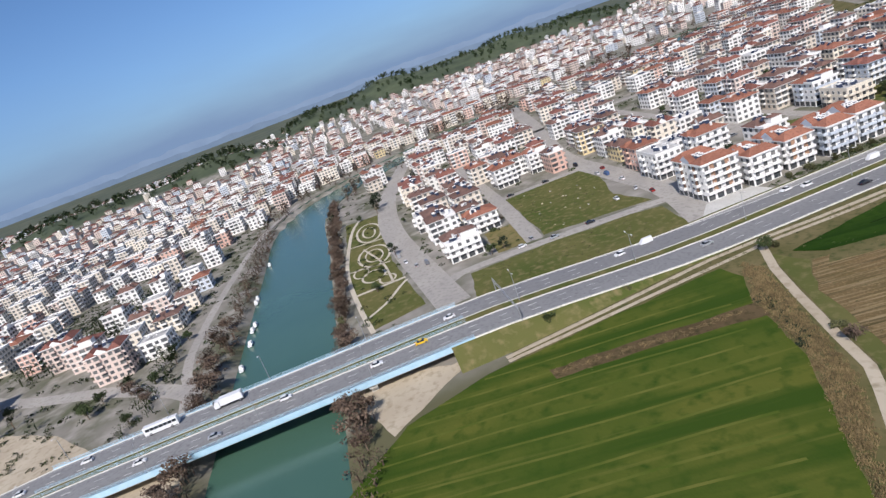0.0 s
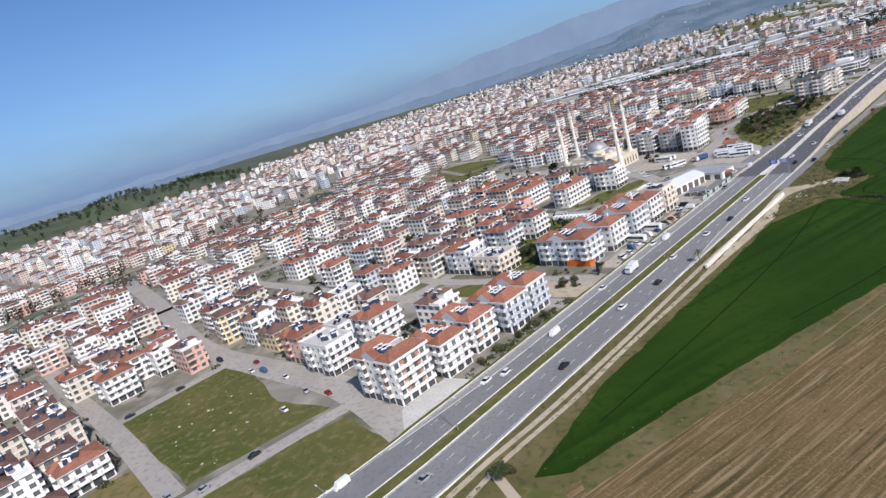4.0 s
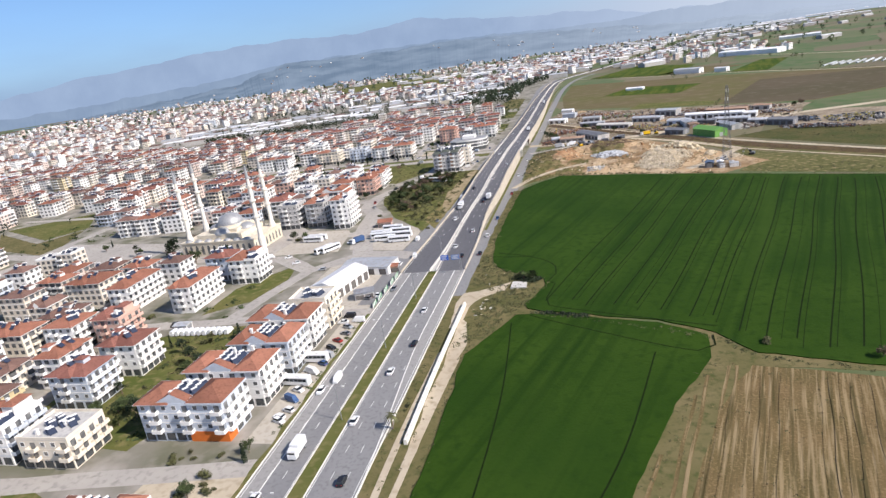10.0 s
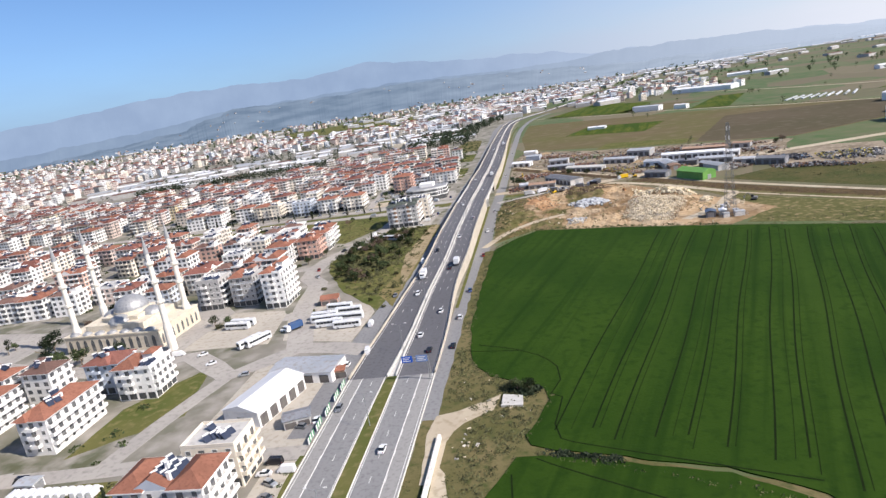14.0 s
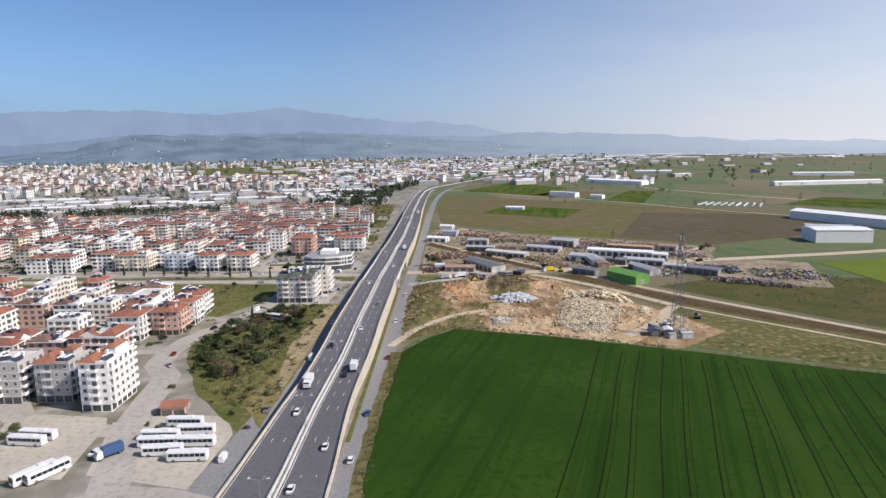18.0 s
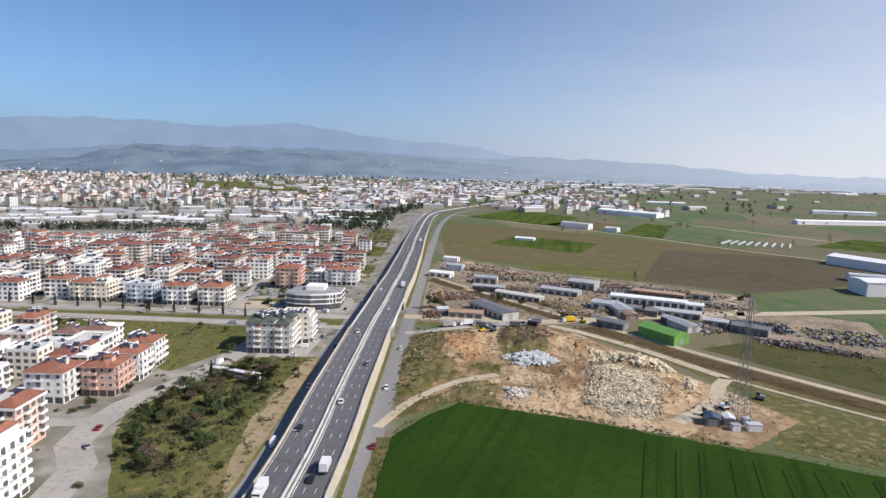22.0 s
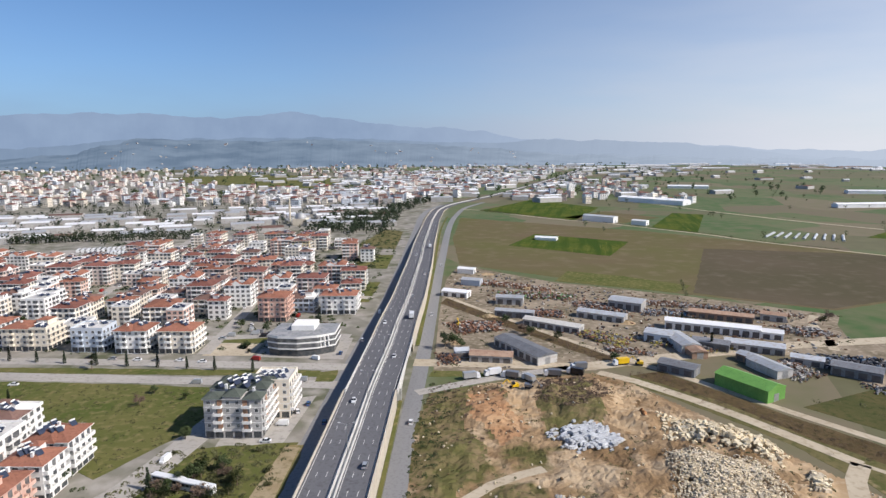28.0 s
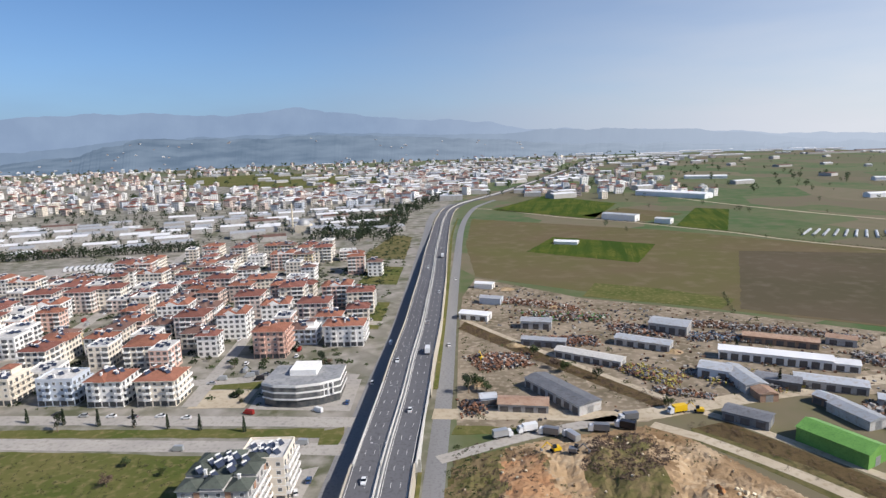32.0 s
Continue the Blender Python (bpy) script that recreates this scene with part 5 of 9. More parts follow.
def fine_building(x, y, w, d, storeys, wall=0, roof="hip", tile=0, turn=0.0, label="", tone=None, solid=True, shop=True, heaters=6, rise=2.6, base=None,
                  accent=None, terrace=True, balconies=True, seed=0):
    """An apartment block near the camera, with its windows and balconies as parts."""
    rnd = random.Random(seed or int(x * 31 + y * 17))
    root = thing("apartment_building", None, pose(x, y, 0, 0, 0, turn), label, "apartment building", "apartment buildings")
    top = storeys * STOREY + 0.4
    s = Shape()
    s.box(-w / 2, w / 2, -d / 2, d / 2, -0.3, top, 0, bottom=False)
    for n in range(1, storeys):
        z = n * STOREY + 0.4
        s.box(-w / 2 - 0.06, w / 2 + 0.06, -d / 2 - 0.06, d / 2 + 0.06, z - 0.22, z, 2, bottom=True)
    if shop:
        for k in (0, 1):
            L = w if k == 0 else d
            for u in columns(L):
                m = side_pose(w, d, k, u, 0.3)
                p = [m @ Vector(q) for q in ((-1.4, -0.05, 0), (1.4, -0.05, 0), (1.4, -0.05, 2.4), (-1.4, -0.05, 2.4))]
                s.face(p, 1)
    if base is not None:
        s.box(w * 0.05, w / 2 + 0.1, -d / 2 - 0.1, -d / 2 + 4, -0.2, STOREY + 0.35, 3)
    if accent is not None:
        for k in (0, 1):
            L = w if k == 0 else d
            for u in (-L * 0.22, L * 0.22):
                m = side_pose(w, d, k, u, 0)
                lo, hi = STOREY + 0.4, top - 0.3
                p = [m @ Vector(q) for q in ((-0.9, -0.12, lo), (0.9, -0.12, lo), (0.9, -0.12, hi), (-0.9, -0.12, hi))]
                s.face(p, 3)
    for k in (2, 3):
        for n in range(storeys):
            for u in columns(w if k == 2 else d):
                m = side_pose(w, d, k, u, n * STOREY + 1.2)
                s.face([m @ Vector(q) for q in ((-0.7, -0.03, 0), (0.7, -0.03, 0), (0.7, -0.03, 1.4), (-0.7, -0.03, 1.4))], 1)
    part("wall", s.mesh("wall", PLASTER[wall], GLASS if not shop else SHOP_GLASS, PLASTER[wall if tone is None else tone], accent or base or PLASTER[wall]), root)
    s = Shape()
    roof_shape(s, w, d, top, roof, rise, rnd, 0, 1)
    for one in pieces(s):
        kind_ = ("roof", "cornice", "gable", "roof_terrace")[one.m[0]]
        part(kind_, one.mesh(kind_, TILES[tile] if roof != "flat" else FLAT_ROOF, PLASTER[wall], PLASTER[2], FLAT_ROOF), root, None, {"roof": "red tiled roof" if roof not in ("flat", "steps") else "dark tiled roof" if roof == "steps" else "flat grey roof"}.get(kind_, ""))
    for k in (0, 1):
        L = w if k == 0 else d
        cols = columns(L)
        for n in range(1 if shop else 0, storeys):
            z = n * STOREY + 0.4
            for i, u in enumerate(cols):
                edge = i in (0, len(cols) - 1)
                if balconies and n and ((k == 1 and (edge or terrace)) or (k == 0 and i % 3 == 1 and len(cols) > 2)):
                    part("balcony", balcony_mesh(round(L / len(cols) * 0.92, 1), 1.5, solid, wall if tone is None else tone), root, side_pose(w, d, k, u, z))
                else:
                    part("window", window_mesh(1.5, 1.45), root, side_pose(w, d, k, u, z + 0.85))
    for n in range(heaters):
        hx, hy = rnd.uniform(-w * 0.32, w * 0.32), rnd.uniform(-d * 0.3, d * 0.3)
        if roof == "split":
            hx, hy = -w * 0.11 + w * 0.11 * (n % 3), -d / 2 + 5.0 + 2.2 * (n // 3)
            if hy > d / 2 - 1:
                continue
        if roof in ("flat", "split", "part"):
            z = top + 0.12
            if roof == "part":
                hx, hy = w * rnd.uniform(0.22, 0.42), -d / 2 + 1.5 + rnd.random() * (d / 2 - 3)
        elif roof == "steps":
            z = top + 1.5
        else:
            inset = min(w / 2 + 0.8 - abs(hx), d / 2 + 0.8 - abs(hy))
            z = top + rise * min(1, inset / (min(w, d) / 2 + 0.8)) - 0.05
        part("solar_heater", heater_mesh(), root, pose(hx, hy, z, 0, 0, 60 - turn), "dark solar panels with a white water tank")
    for n in range(2):
        hx, hy = rnd.uniform(-w * 0.35, w * 0.35), rnd.uniform(-d * 0.35, d * 0.35)
        s = Shape()
        s.box(-0.4, 0.4, -0.4, 0.4, -0.5, 1.6)
        s.box(-0.5, 0.5, -0.5, 0.5, 1.6, 1.75)
        part("chimney", s.mesh("chimney", PLASTER[0]), root, pose(hx, hy, top + rise * 0.45 if roof != "flat" else top))
    return root


# blocks in the middle distance: a wall mesh with its openings, and a roof
def plain_block(w, d, storeys, wall, roof, tile, seed):
    rnd = random.Random(seed)
    top = storeys * STOREY + 0.3
    s = Shape()
    s.box(-w / 2, w / 2, -d / 2, d / 2, -0.3, top, 0, bottom=False)
    for n in range(1, storeys):
        s.box(-w / 2 - 0.08, w / 2 + 0.08, -d / 2 - 0.08, d / 2 + 0.08, n * STOREY + 0.05, n * STOREY + 0.3, 2)
    for k in range(4):
        L = w if k % 2 == 0 else d
        cols = columns(L)
        bal = set(rnd.sample(range(len(cols)), max(1, len(cols) // 2))) if rnd.random() < 0.85 else set()
        if k in (0, 2) and rnd.random() < 0.35:
            bal = set()
        for n in range(storeys):
            for i, u in enumerate(cols):
                if n and i in bal:
                    m = side_pose(w, d, k, u, n * STOREY + 0.3)
                    bw = L / len(cols) * 0.46
                    q = [m @ Vector(p) for p in ((-bw, -1.3, -0.15), (bw, -1.3, -0.15), (bw, 0, -0.15), (-bw, 0, -0.15), (-bw, -1.3, 0.95), (bw, -1.3, 0.95), (bw, 0, 0.95), (-bw, 0, 0.95))]
                    for f in ((0, 1, 5, 4), (1, 2, 6, 5), (3, 0, 4, 7), (3, 2, 1, 0)):
                        s.face([q[j] for j in f], 2)
                    s.face([m @ Vector(p) for p in ((-bw * 0.9, -0.03, 0.05), (bw * 0.9, -0.03, 0.05), (bw * 0.9, -0.03, 2.45), (-bw * 0.9, -0.03, 2.45))], 1)
                else:
                    m = side_pose(w, d, k, u, n * STOREY + 1.2)
                    s.face([m @ Vector(p) for p in ((-0.95, -0.03, -0.1), (0.95, -0.03, -0.1), (0.95, -0.03, 1.5), (-0.95, -0.03, 1.5))], 1)
    body = s.mesh("block_wall", PLASTER[wall], GLASS, PLASTER[rnd.choice((0, 0, 0, wall))])
    s = Shape()
    rise = 2.3 if roof != "flat" else 0
    roof_shape(s, w, d, top, roof, rise, rnd, 0, 1, 1)
    for n in range(rnd.randint(3, 7)):
        hx, hy = rnd.uniform(-w * 0.3, w * 0.3), rnd.uniform(-d * 0.3, d * 0.3)
        inset = min(w / 2 + 0.8 - abs(hx), d / 2 + 0.8 - abs(hy))
        z = top + (rise * min(1, inset / (min(w, d) / 2 + 0.8)) if rise else 0.1)
        s.face([(hx - 1, hy - 1, z + 0.25), (hx + 1, hy - 1, z + 0.25), (hx + 1, hy + 0.7, z + 1.4), (hx - 1, hy + 0.7, z + 1.4)], 2)
        s.beam((hx - 0.9, hy + 0.9, z + 1.5), (hx + 0.9, hy + 0.9, z + 1.5), 0.3, 1, 6)
        s.beam((hx, hy + 0.9, z - 0.3), (hx, hy + 0.9, z + 1.3), 0.06, 1)
    cap = s.mesh("block_roof", TILES[tile] if roof != "flat" else FLAT_ROOF, PLASTER[0], PANEL, FLAT_ROOF)
    return body, cap


BLOCKS, LOW, KIND = [], [], {}
for n in range(40):
    r = random.Random(100 + n)
    w, d = r.choice((10, 12, 13, 14, 15, 17)), r.choice((9, 11, 12, 13, 15))
    storeys = r.choice((3, 3, 4, 4, 4, 5))
    if storeys == 3:
        LOW.append(n)
    roof = ("hip", "part", "hip", "split", "flat")[n % 5]
    KIND.setdefault(roof, []).append(n)
    BLOCKS.append((w, d, plain_block(w, d, storeys, r.choice((0, 0, 0, 0, 0, 0, 1, 1, 2, 3, 4, 6, 7)), roof, r.choice((0, 1, 1, 2, 2)), n)))
for n in range(14):
    r = random.Random(300 + n)
    w, d = r.choice((15, 16, 17, 19, 20)), r.choice((13, 14, 15, 17))
    KIND.setdefault("large", []).append(len(BLOCKS))
    BLOCKS.append((w, d, plain_block(w, d, r.choice((4, 4, 5)), r.choice((0, 0, 0, 1, 1, 7, 3, 6)), r.choice(("hip", "hip", "hip", "split")), r.choice((0, 0, 1)), 60 + n)))
TAKEN = []  # centre and radius of what stands already


def free(x, y, r):
    return all((x - a) ** 2 + (y - b) ** 2 > (r + c) ** 2 for a, b, c in TAKEN)


JOINED = {}


def block(x, y, turn, n=None, rnd=random):
    w, d, (body, cap) = BLOCKS[rnd.randrange(len(BLOCKS)) if n is None else n]
    if not (x > -265 and -420 < y < 690):
        JOINED.setdefault((int(x // 330), int(y // 420)), []).append((x, y, turn, body, cap))
        return None
    ob = thing("apartment_block", body, pose(x, y, 0, 0, 0, turn), "plastered apartment block with a " + ("flat" if cap.materials[0] == FLAT_ROOF else "red tiled") + " roof", "apartment building", "town blocks")
    part("roof", cap, ob)
    return ob


FINE = [
    # x, y, w, d, storeys, wall, roof, tile, keywords
    (-38, -275, 21, 15, 5, 0, "split", 0, dict(accent=BRICK_ACCENT, label="white five-storey apartment block with brown strips and an orange roof")),
    (-33, -258, 17, 12, 4, 0, "split", 0, dict(label="white apartment block with solar heaters on an orange roof")),
    (-36, -241, 19, 12, 4, 0, "split", 0, dict(label="white apartment block with an orange hipped roof", accent=BRICK_ACCENT)),
    (-33, -225, 19, 11.5, 4, 0, "split", 0, dict(tone=2, heaters=9, label="white and blue apartment block with an orange roof")),
    (-35, -210.5, 20, 11.5, 4, 0, "split", 0, dict(tone=2, heaters=9, label="white apartment block with blue gable and orange roof")),
    (-76, -250, 12, 16, 5, 0, "hip", 0, dict(terrace=True, label="tall white apartment block with long balconies")),
    (-84, -374, 18, 16, 3, 0, "part", 2, dict(label="low white house with a roof terrace", heaters=3)),
    (-110, -357, 14, 15, 3, 0, "hip", 0, dict(terrace=True, label="white apartment house with an orange roof")),
    (-152, -380, 14, 13, 3, 0, "flat", 0, dict(label="white villa with flat terraces")),
    (-182, -323, 15, 14, 4, 0, "hip", 0, dict(label="white apartment house with an orange roof")),
    (-187, -299, 15, 13, 4, 0, "part", 0, dict(terrace=True, label="white terraced apartment house")),
    (-84, -270, 19, 13, 4, 0, "flat", 1, dict(terrace=True, label="white curved-front apartment block with a flat roof")),
    (-108, -267, 15, 13, 4, 3, "hip", 0, dict(label="salmon apartment block with white balconies")),
    (-43, -161, 27, 12, 4, 2, "split", 0, dict(tone=0, heaters=12, base=ORANGE_PAINT, label="pale blue-grey apartment block with an orange ground floor", accent=None)),
    (-40, -143, 25, 13, 4, 0, "split", 0, dict(tone=0, heaters=10, terrace=True, label="white apartment block with an orange roof")),
    (-37, -125, 21, 13, 4, 2, "split", 0, dict(tone=0, heaters=10, terrace=True, label="white apartment block with blue gables and an orange roof")),
    (-39, -107, 23, 13, 4, 0, "split", 0, dict(tone=0, heaters=10, terrace=True, label="white apartment block with an orange roof")),
    (-35, -90.5, 15, 12, 4, 1, "flat", 0, dict(label="cream apartment block with a flat roof")),
    (-94, -123, 15, 13, 4, 0, "hip", 1, dict(label="white apartment house with a red roof and garden")),
    (-96, -144, 15, 13, 4, 2, "hip", 1, dict(tone=0, label="pale apartment house with a red roof")),
    (-78, -173, 17, 14, 3, 1, "flat", 0, dict(terrace=True, heaters=10, label="cream apartment house with roof terraces")),
    (-99, -172, 15, 14, 4, 0, "part", 0, dict(tone=2, label="white and blue apartment house with solar heaters", heaters=9)),
    (-136, -105, 14, 14, 4, 0, "hip", 0, dict(terrace=True, label="white apartment house with a red roof")),
    (-118, -100, 13, 12, 4, 3, "part", 1, dict(label="salmon apartment house with a red roof")),
    (-141, -59, 10.5, 25, 4, 0, "hip", 0, dict(terrace=True, shop=False, label="white apartment block with long white balconies")),
    (-106.5, -62, 10.5, 25, 4, 0, "hip", 0, dict(terrace=True, shop=False, label="white apartment block with long white balconies")),
    (-111, -29, 14, 12, 4, 2, "hip", 1, dict(label="pale blue apartment block with a red roof")),
    (-94, -35, 15, 13, 4, 0, "part", 0, dict(terrace=True, label="white apartment block with balconies and a red roof")),
    (-76, 54, 10.5, 18, 6, 0, "part", 0, dict(terrace=True, rise=1.6, heaters=2, label="tall white apartment tower with a small orange roof")),
    (-96, 60, 13, 13, 5, 5, "part", 0, dict(tone=2, solid=False, terrace=True, label="white apartment tower with glass balconies")),
    (-114, 60, 13, 15, 5, 5, "flat", 1, dict(tone=0, heaters=10, label="grey-brown plastered apartment tower with a flat roof")),
    (-106, 132, 15, 15, 4, 0, "hip", 0, dict(terrace=True, solid=False, label="white apartment block with blue balcony rails")),
    (-90, 140, 13, 14, 4, 3, "hip", 0, dict(terrace=True, label="orange-brown apartment block with white balconies")),
    (-89, 156, 13, 11, 4, 0, "hip", 0, dict(label="white apartment block with an orange roof")),
    (-91, 172, 14, 13, 4, 0, "hip", 0, dict(terrace=True, heaters=9, label="white apartment block with an orange roof")),
    (-40.4, 204, 21, 22, 5, 5, "steps", 3, dict(tone=0, solid=True, heaters=16, rise=3.4, accent=BRICK_ACCENT, terrace=True, label="grey and white apartment block with a dark stepped roof")),
    (-31.6, 217.2, 15, 14, 5, 1, "flat", 0, dict(tone=0, terrace=True, heaters=8, label="cream apartment block with a flat roof")),
    (-183.9, 297.2, 24, 15, 4, 1, "part", 0, dict(label="cream apartment block above shops")),
    (-150.2, 295.6, 17, 14, 4, 2, "flat", 0, dict(label="pale apartment block with a flat roof above shops")),
    (-126.4, 293.9, 16.5, 15, 4, 0, "hip", 0, dict(label="white apartment block with a red shop front")),
    (-103.1, 294.1, 17.5, 16, 4, 1, "hip", 0, dict(tone=0, label="cream and brown apartment block above shops")),
    (-70, 353, 17, 16, 5, 3, "hip", 0, dict(label="salmon apartment block with an orange roof")),
    (-33, 369, 22, 14, 4, 0, "hip", 0, dict(label="white apartment block with an orange roof")),
]
for x, y, w, d, n, wall, roof, tile, more in FINE:
    fine_building(x, y, w, d, n, wall, roof, tile, **more)
    TAKEN.append((x, y, max(w, d) * 0.56))

# open places where nothing is built
OPEN = [
    [(-330, -500), (-330, -425), (60, -425), (60, -500)],
    [(-34, -440), (-320, -440), (-300, -388), (-160, -398), (-34, -396)],
    [(-60, -345), (-152, -340), (-152, -278), (-120, -277), (-98, -281), (-84, -284), (-50, -284)],
    [(-12, -398), (-68, -398), (-66, -344), (-46, -284), (-12, -284)],
    [(-76, -180), (-104, -216), (-60, -210), (-48, -200)],
    [(-12, -204), (-48, -204), (-48, -176), (-12, -172)],
    [(-48, -165), (-84, -160), (-84, -108), (-112, -92), (-112, -84), (-48, -84)],
    [(-12, -84), (-70, -84), (-74, -40), (-66, 0), (-70, 60), (-84, 84), (-84, 126), (-70, 150), (-60, 190), (-12, 190)],
    [(-185, -12), (-185, 72), (-60, 72), (-60, -12)],
    [(-300, -20), (-300, 60), (-170, 72), (-170, 5), (-230, -10)],
    [(-12, 190), (-11.5, 286.2), (-237.3, 283.8), (-256.3, 228), (-149, 207.3), (-70, 160), (-50, 190)],
    [(-58.9, 280.7), (-19.3, 281.1), (-20, 331), (-60, 330)],
    [(-43, 390), (-13, 390), (-14, 461), (-42, 460)],
    [(-52, 509), (-14, 504), (-15, 582), (-49, 585)],
    [(-65, 619), (-16, 609), (-18, 762), (-48, 762)],
    [(-92.6, 285.3), (-57, 285.7), (-58, 335), (-93, 335)],
    [(-640, -80), (-640, 60), (-470, 60), (-470, -80)],
    [(-12, -494), (-120, -494), (-120, -545), (-70, -640), (-12, -640)],
    [(-430, 96), (-408, 140), (-350, 172), (-312, 112), (-272, 24), (-330, 30)],
    [(-71, 464), (-14, 464), (-17, 683), (-64, 683), (-113, 623)],
    [(-64.9, 285.6), (-11.5, 286.2), (-12, 357), (-56, 357)],
    [(-211, 379), (-175, 384), (-180, 407), (-213, 403)],
    [(-108.7, 306.9), (-61.2, 307.4), (-62, 341), (-109, 335)],
    [(-640, 527), (-263, 518), (-265, 681), (-643, 678)],
    [(-90, -494), (-300, -500), (-300, -640), (-180, -650), (-90, -560)],
]
TAKEN.append((-38, -54, 22))
TAKEN.append((-31, -33, 14))


def may_build(x, y, r):
    if x > (-18 if y > 345 else -26) - r or any(inside(x, y, p) for p in OPEN):
        return False
    if near_line(x, y, RIVER) < 52:
        return False
    if y < -500 and x > -60:
        return False
    for _, line, width in STREETS:
        if near_line(x, y, line) < width / 2 + r * 0.8:
            return False
    return free(x, y, r * 0.8)


# streets of houses that stand as seen, quarter by quarter: centres and the usual roof
NORTH = [(-244, 429), (-235, 453), (-218, 462), (-198, 371), (-221, 359), (-182, 328), (-189, 350), (-157, 341), (-135, 344), (-170, 314), (-127, 386), (-154, 421), (-241, 548), (-251, 588), (-224, 612), (-218, 650), (-191, 561), (-164, 513), (-144, 454), (-130, 416), (-103, 387), (-128, 473), (-108, 432), (-142, 529), (-120, 495), (-100, 472), (-83, 407), (-85, 454), (-127, 579), (-96, 508), (-31, 403), (-34, 435), (-53, 452), (-97, 611), (-75, 617), (-58, 562)]
NORTH_END = [(-39, 546), (-179, 619), (-158, 600), (-188, 489), (-208, 488), (-169, 483), (-152, 558), (-262, 502), (-280, 452), (-267, 403), (-260, 363), (-242, 313), (-209.8, 305.9), (-288, 333), (-198, 592), (-178, 572)]
SOUTH = [(-197, -311), (-297, -275), (-311, -305), (-296, -328), (-222, -352), (-214, -332), (-151, -355), (-132, -361), (-166, -372), (-119, -376), (-260, -254), (-245, -240), (-261, -216), (-280, -233), (-182, -263), (-158, -262), (-137, -264), (-184, -234), (-154, -245), (-123, -246), (-102, -250), (-239, -189), (-186, -194), (-276, -157), (-353, -139), (-200, -161), (-175, -162), (-133, -182), (-122, -199), (-113, -225), (-140, -222), (-210, -290)]
MIDDLE_TOWN = [(-196, -111), (-239, -50), (-171, -120), (-197, -69), (-218, -82), (-156, -87), (-138, -138), (-144, -158), (-118, -178), (-124, -155), (-175, -34), (-193, -50), (-267, -50), (-156, -131), (-200, -131), (-176, -76), (-306, -46), (-238, -126), (-306, -91), (-218, -100), (-250, -84), (-284, -70)]
FIELD_SIDE = [(-299, 115), (-274, 106), (-254, 104), (-252, 140), (-409, 234), (-433, 207), (-445, 177), (-439, 146), (-441, 120), (-490, 352), (-335, 202), (-424, 93), (-380, 190), (-350, 186)]
SOUTH_BANK = [(-222, -627), (-160, -592), (-146, -575), (-107, -548), (-116, -529), (-152, -531), (-184, -528), (-219, -526), (-173, -553), (-240, -645), (-251, -583), (-248, -560), (-253, -540), (-134, -545), (-180, -620), (-196, -574), (-290, -560), (-285, -530), (-205, -552)]
rnd = random.Random(5)
for quarter, roofs in ((SOUTH_BANK, ("hip", "split", "flat", "part")), (NORTH, ("large", "large", "large", "large", "hip", "flat")), (NORTH_END, ("large", "large", "hip", "flat")), (SOUTH, ("hip", "part", "flat", "split", "hip")), (MIDDLE_TOWN, ("hip", "split", "part", "hip", "flat")), (FIELD_SIDE, ("flat", "flat", "part", "hip"))):
    for px, py in quarter:
        if free(px, py, 4.5):
            block(px, py, rnd.choice((0, 90, 0)) + rnd.uniform(-4, 4) + (4 if quarter is NORTH else 0), rnd.choice(KIND[rnd.choice(roofs)]), rnd)
            TAKEN.append((px, py, 8.0))
y = -900.0
while y < 660:
    x = -40.0 if y < 345 else -28.0
    while x > -640:
        px, py = x + rnd.uniform(-3, 3), y + rnd.uniform(-3, 3)
        r = 9.5
        if may_build(px, py, r) and rnd.random() < (0.93 if py > -495 else 0.74):
            turn = rnd.choice((0, 90, 0)) + 6 * noise.noise((px * 0.006, py * 0.006, 0)) * (4 if px < -220 else 1)
            block(px, py, turn, rnd.choice(KIND[rnd.choice(("large", "hip", "hip", "part", "flat"))]) if py > 300 and px > -262 else rnd.choice(KIND[rnd.choice(("part", "flat", "hip", "flat"))]) if py < -495 else None, rnd)
            TAKEN.append((px, py, 8.0))
        x -= rnd.uniform(13, 18) if x > -262 and y > 300 else rnd.uniform(16.5, 21) if x > -250 and -420 < y < 520 else rnd.uniform(19, 27)
    y += rnd.uniform(18, 22) if -420 < y < 520 else rnd.uniform(21, 26)


ALL = [PLASTER[k] for k in range(8)] + [GLASS, FLAT_ROOF, PANEL] + TILES
for key, some in sorted(JOINED.items()):
    s = Shape()
    for x, y, turn, body, cap in some:
        m = pose(x, y, 0, 0, 0, turn)
        for me in (body, cap):
            slots = [ALL.index(q) for q in me.materials]
            n = len(s.v)
            s.v += [tuple(m @ v.co) for v in me.vertices]
            for f in me.polygons:
                s.f.append(tuple(n + k for k in f.vertices))
                s.m.append(slots[f.material_index])
    thing("town_blocks", s.mesh("town_blocks", *ALL), None, "crowded plastered apartment blocks with red roofs", "town", "", "stuff")


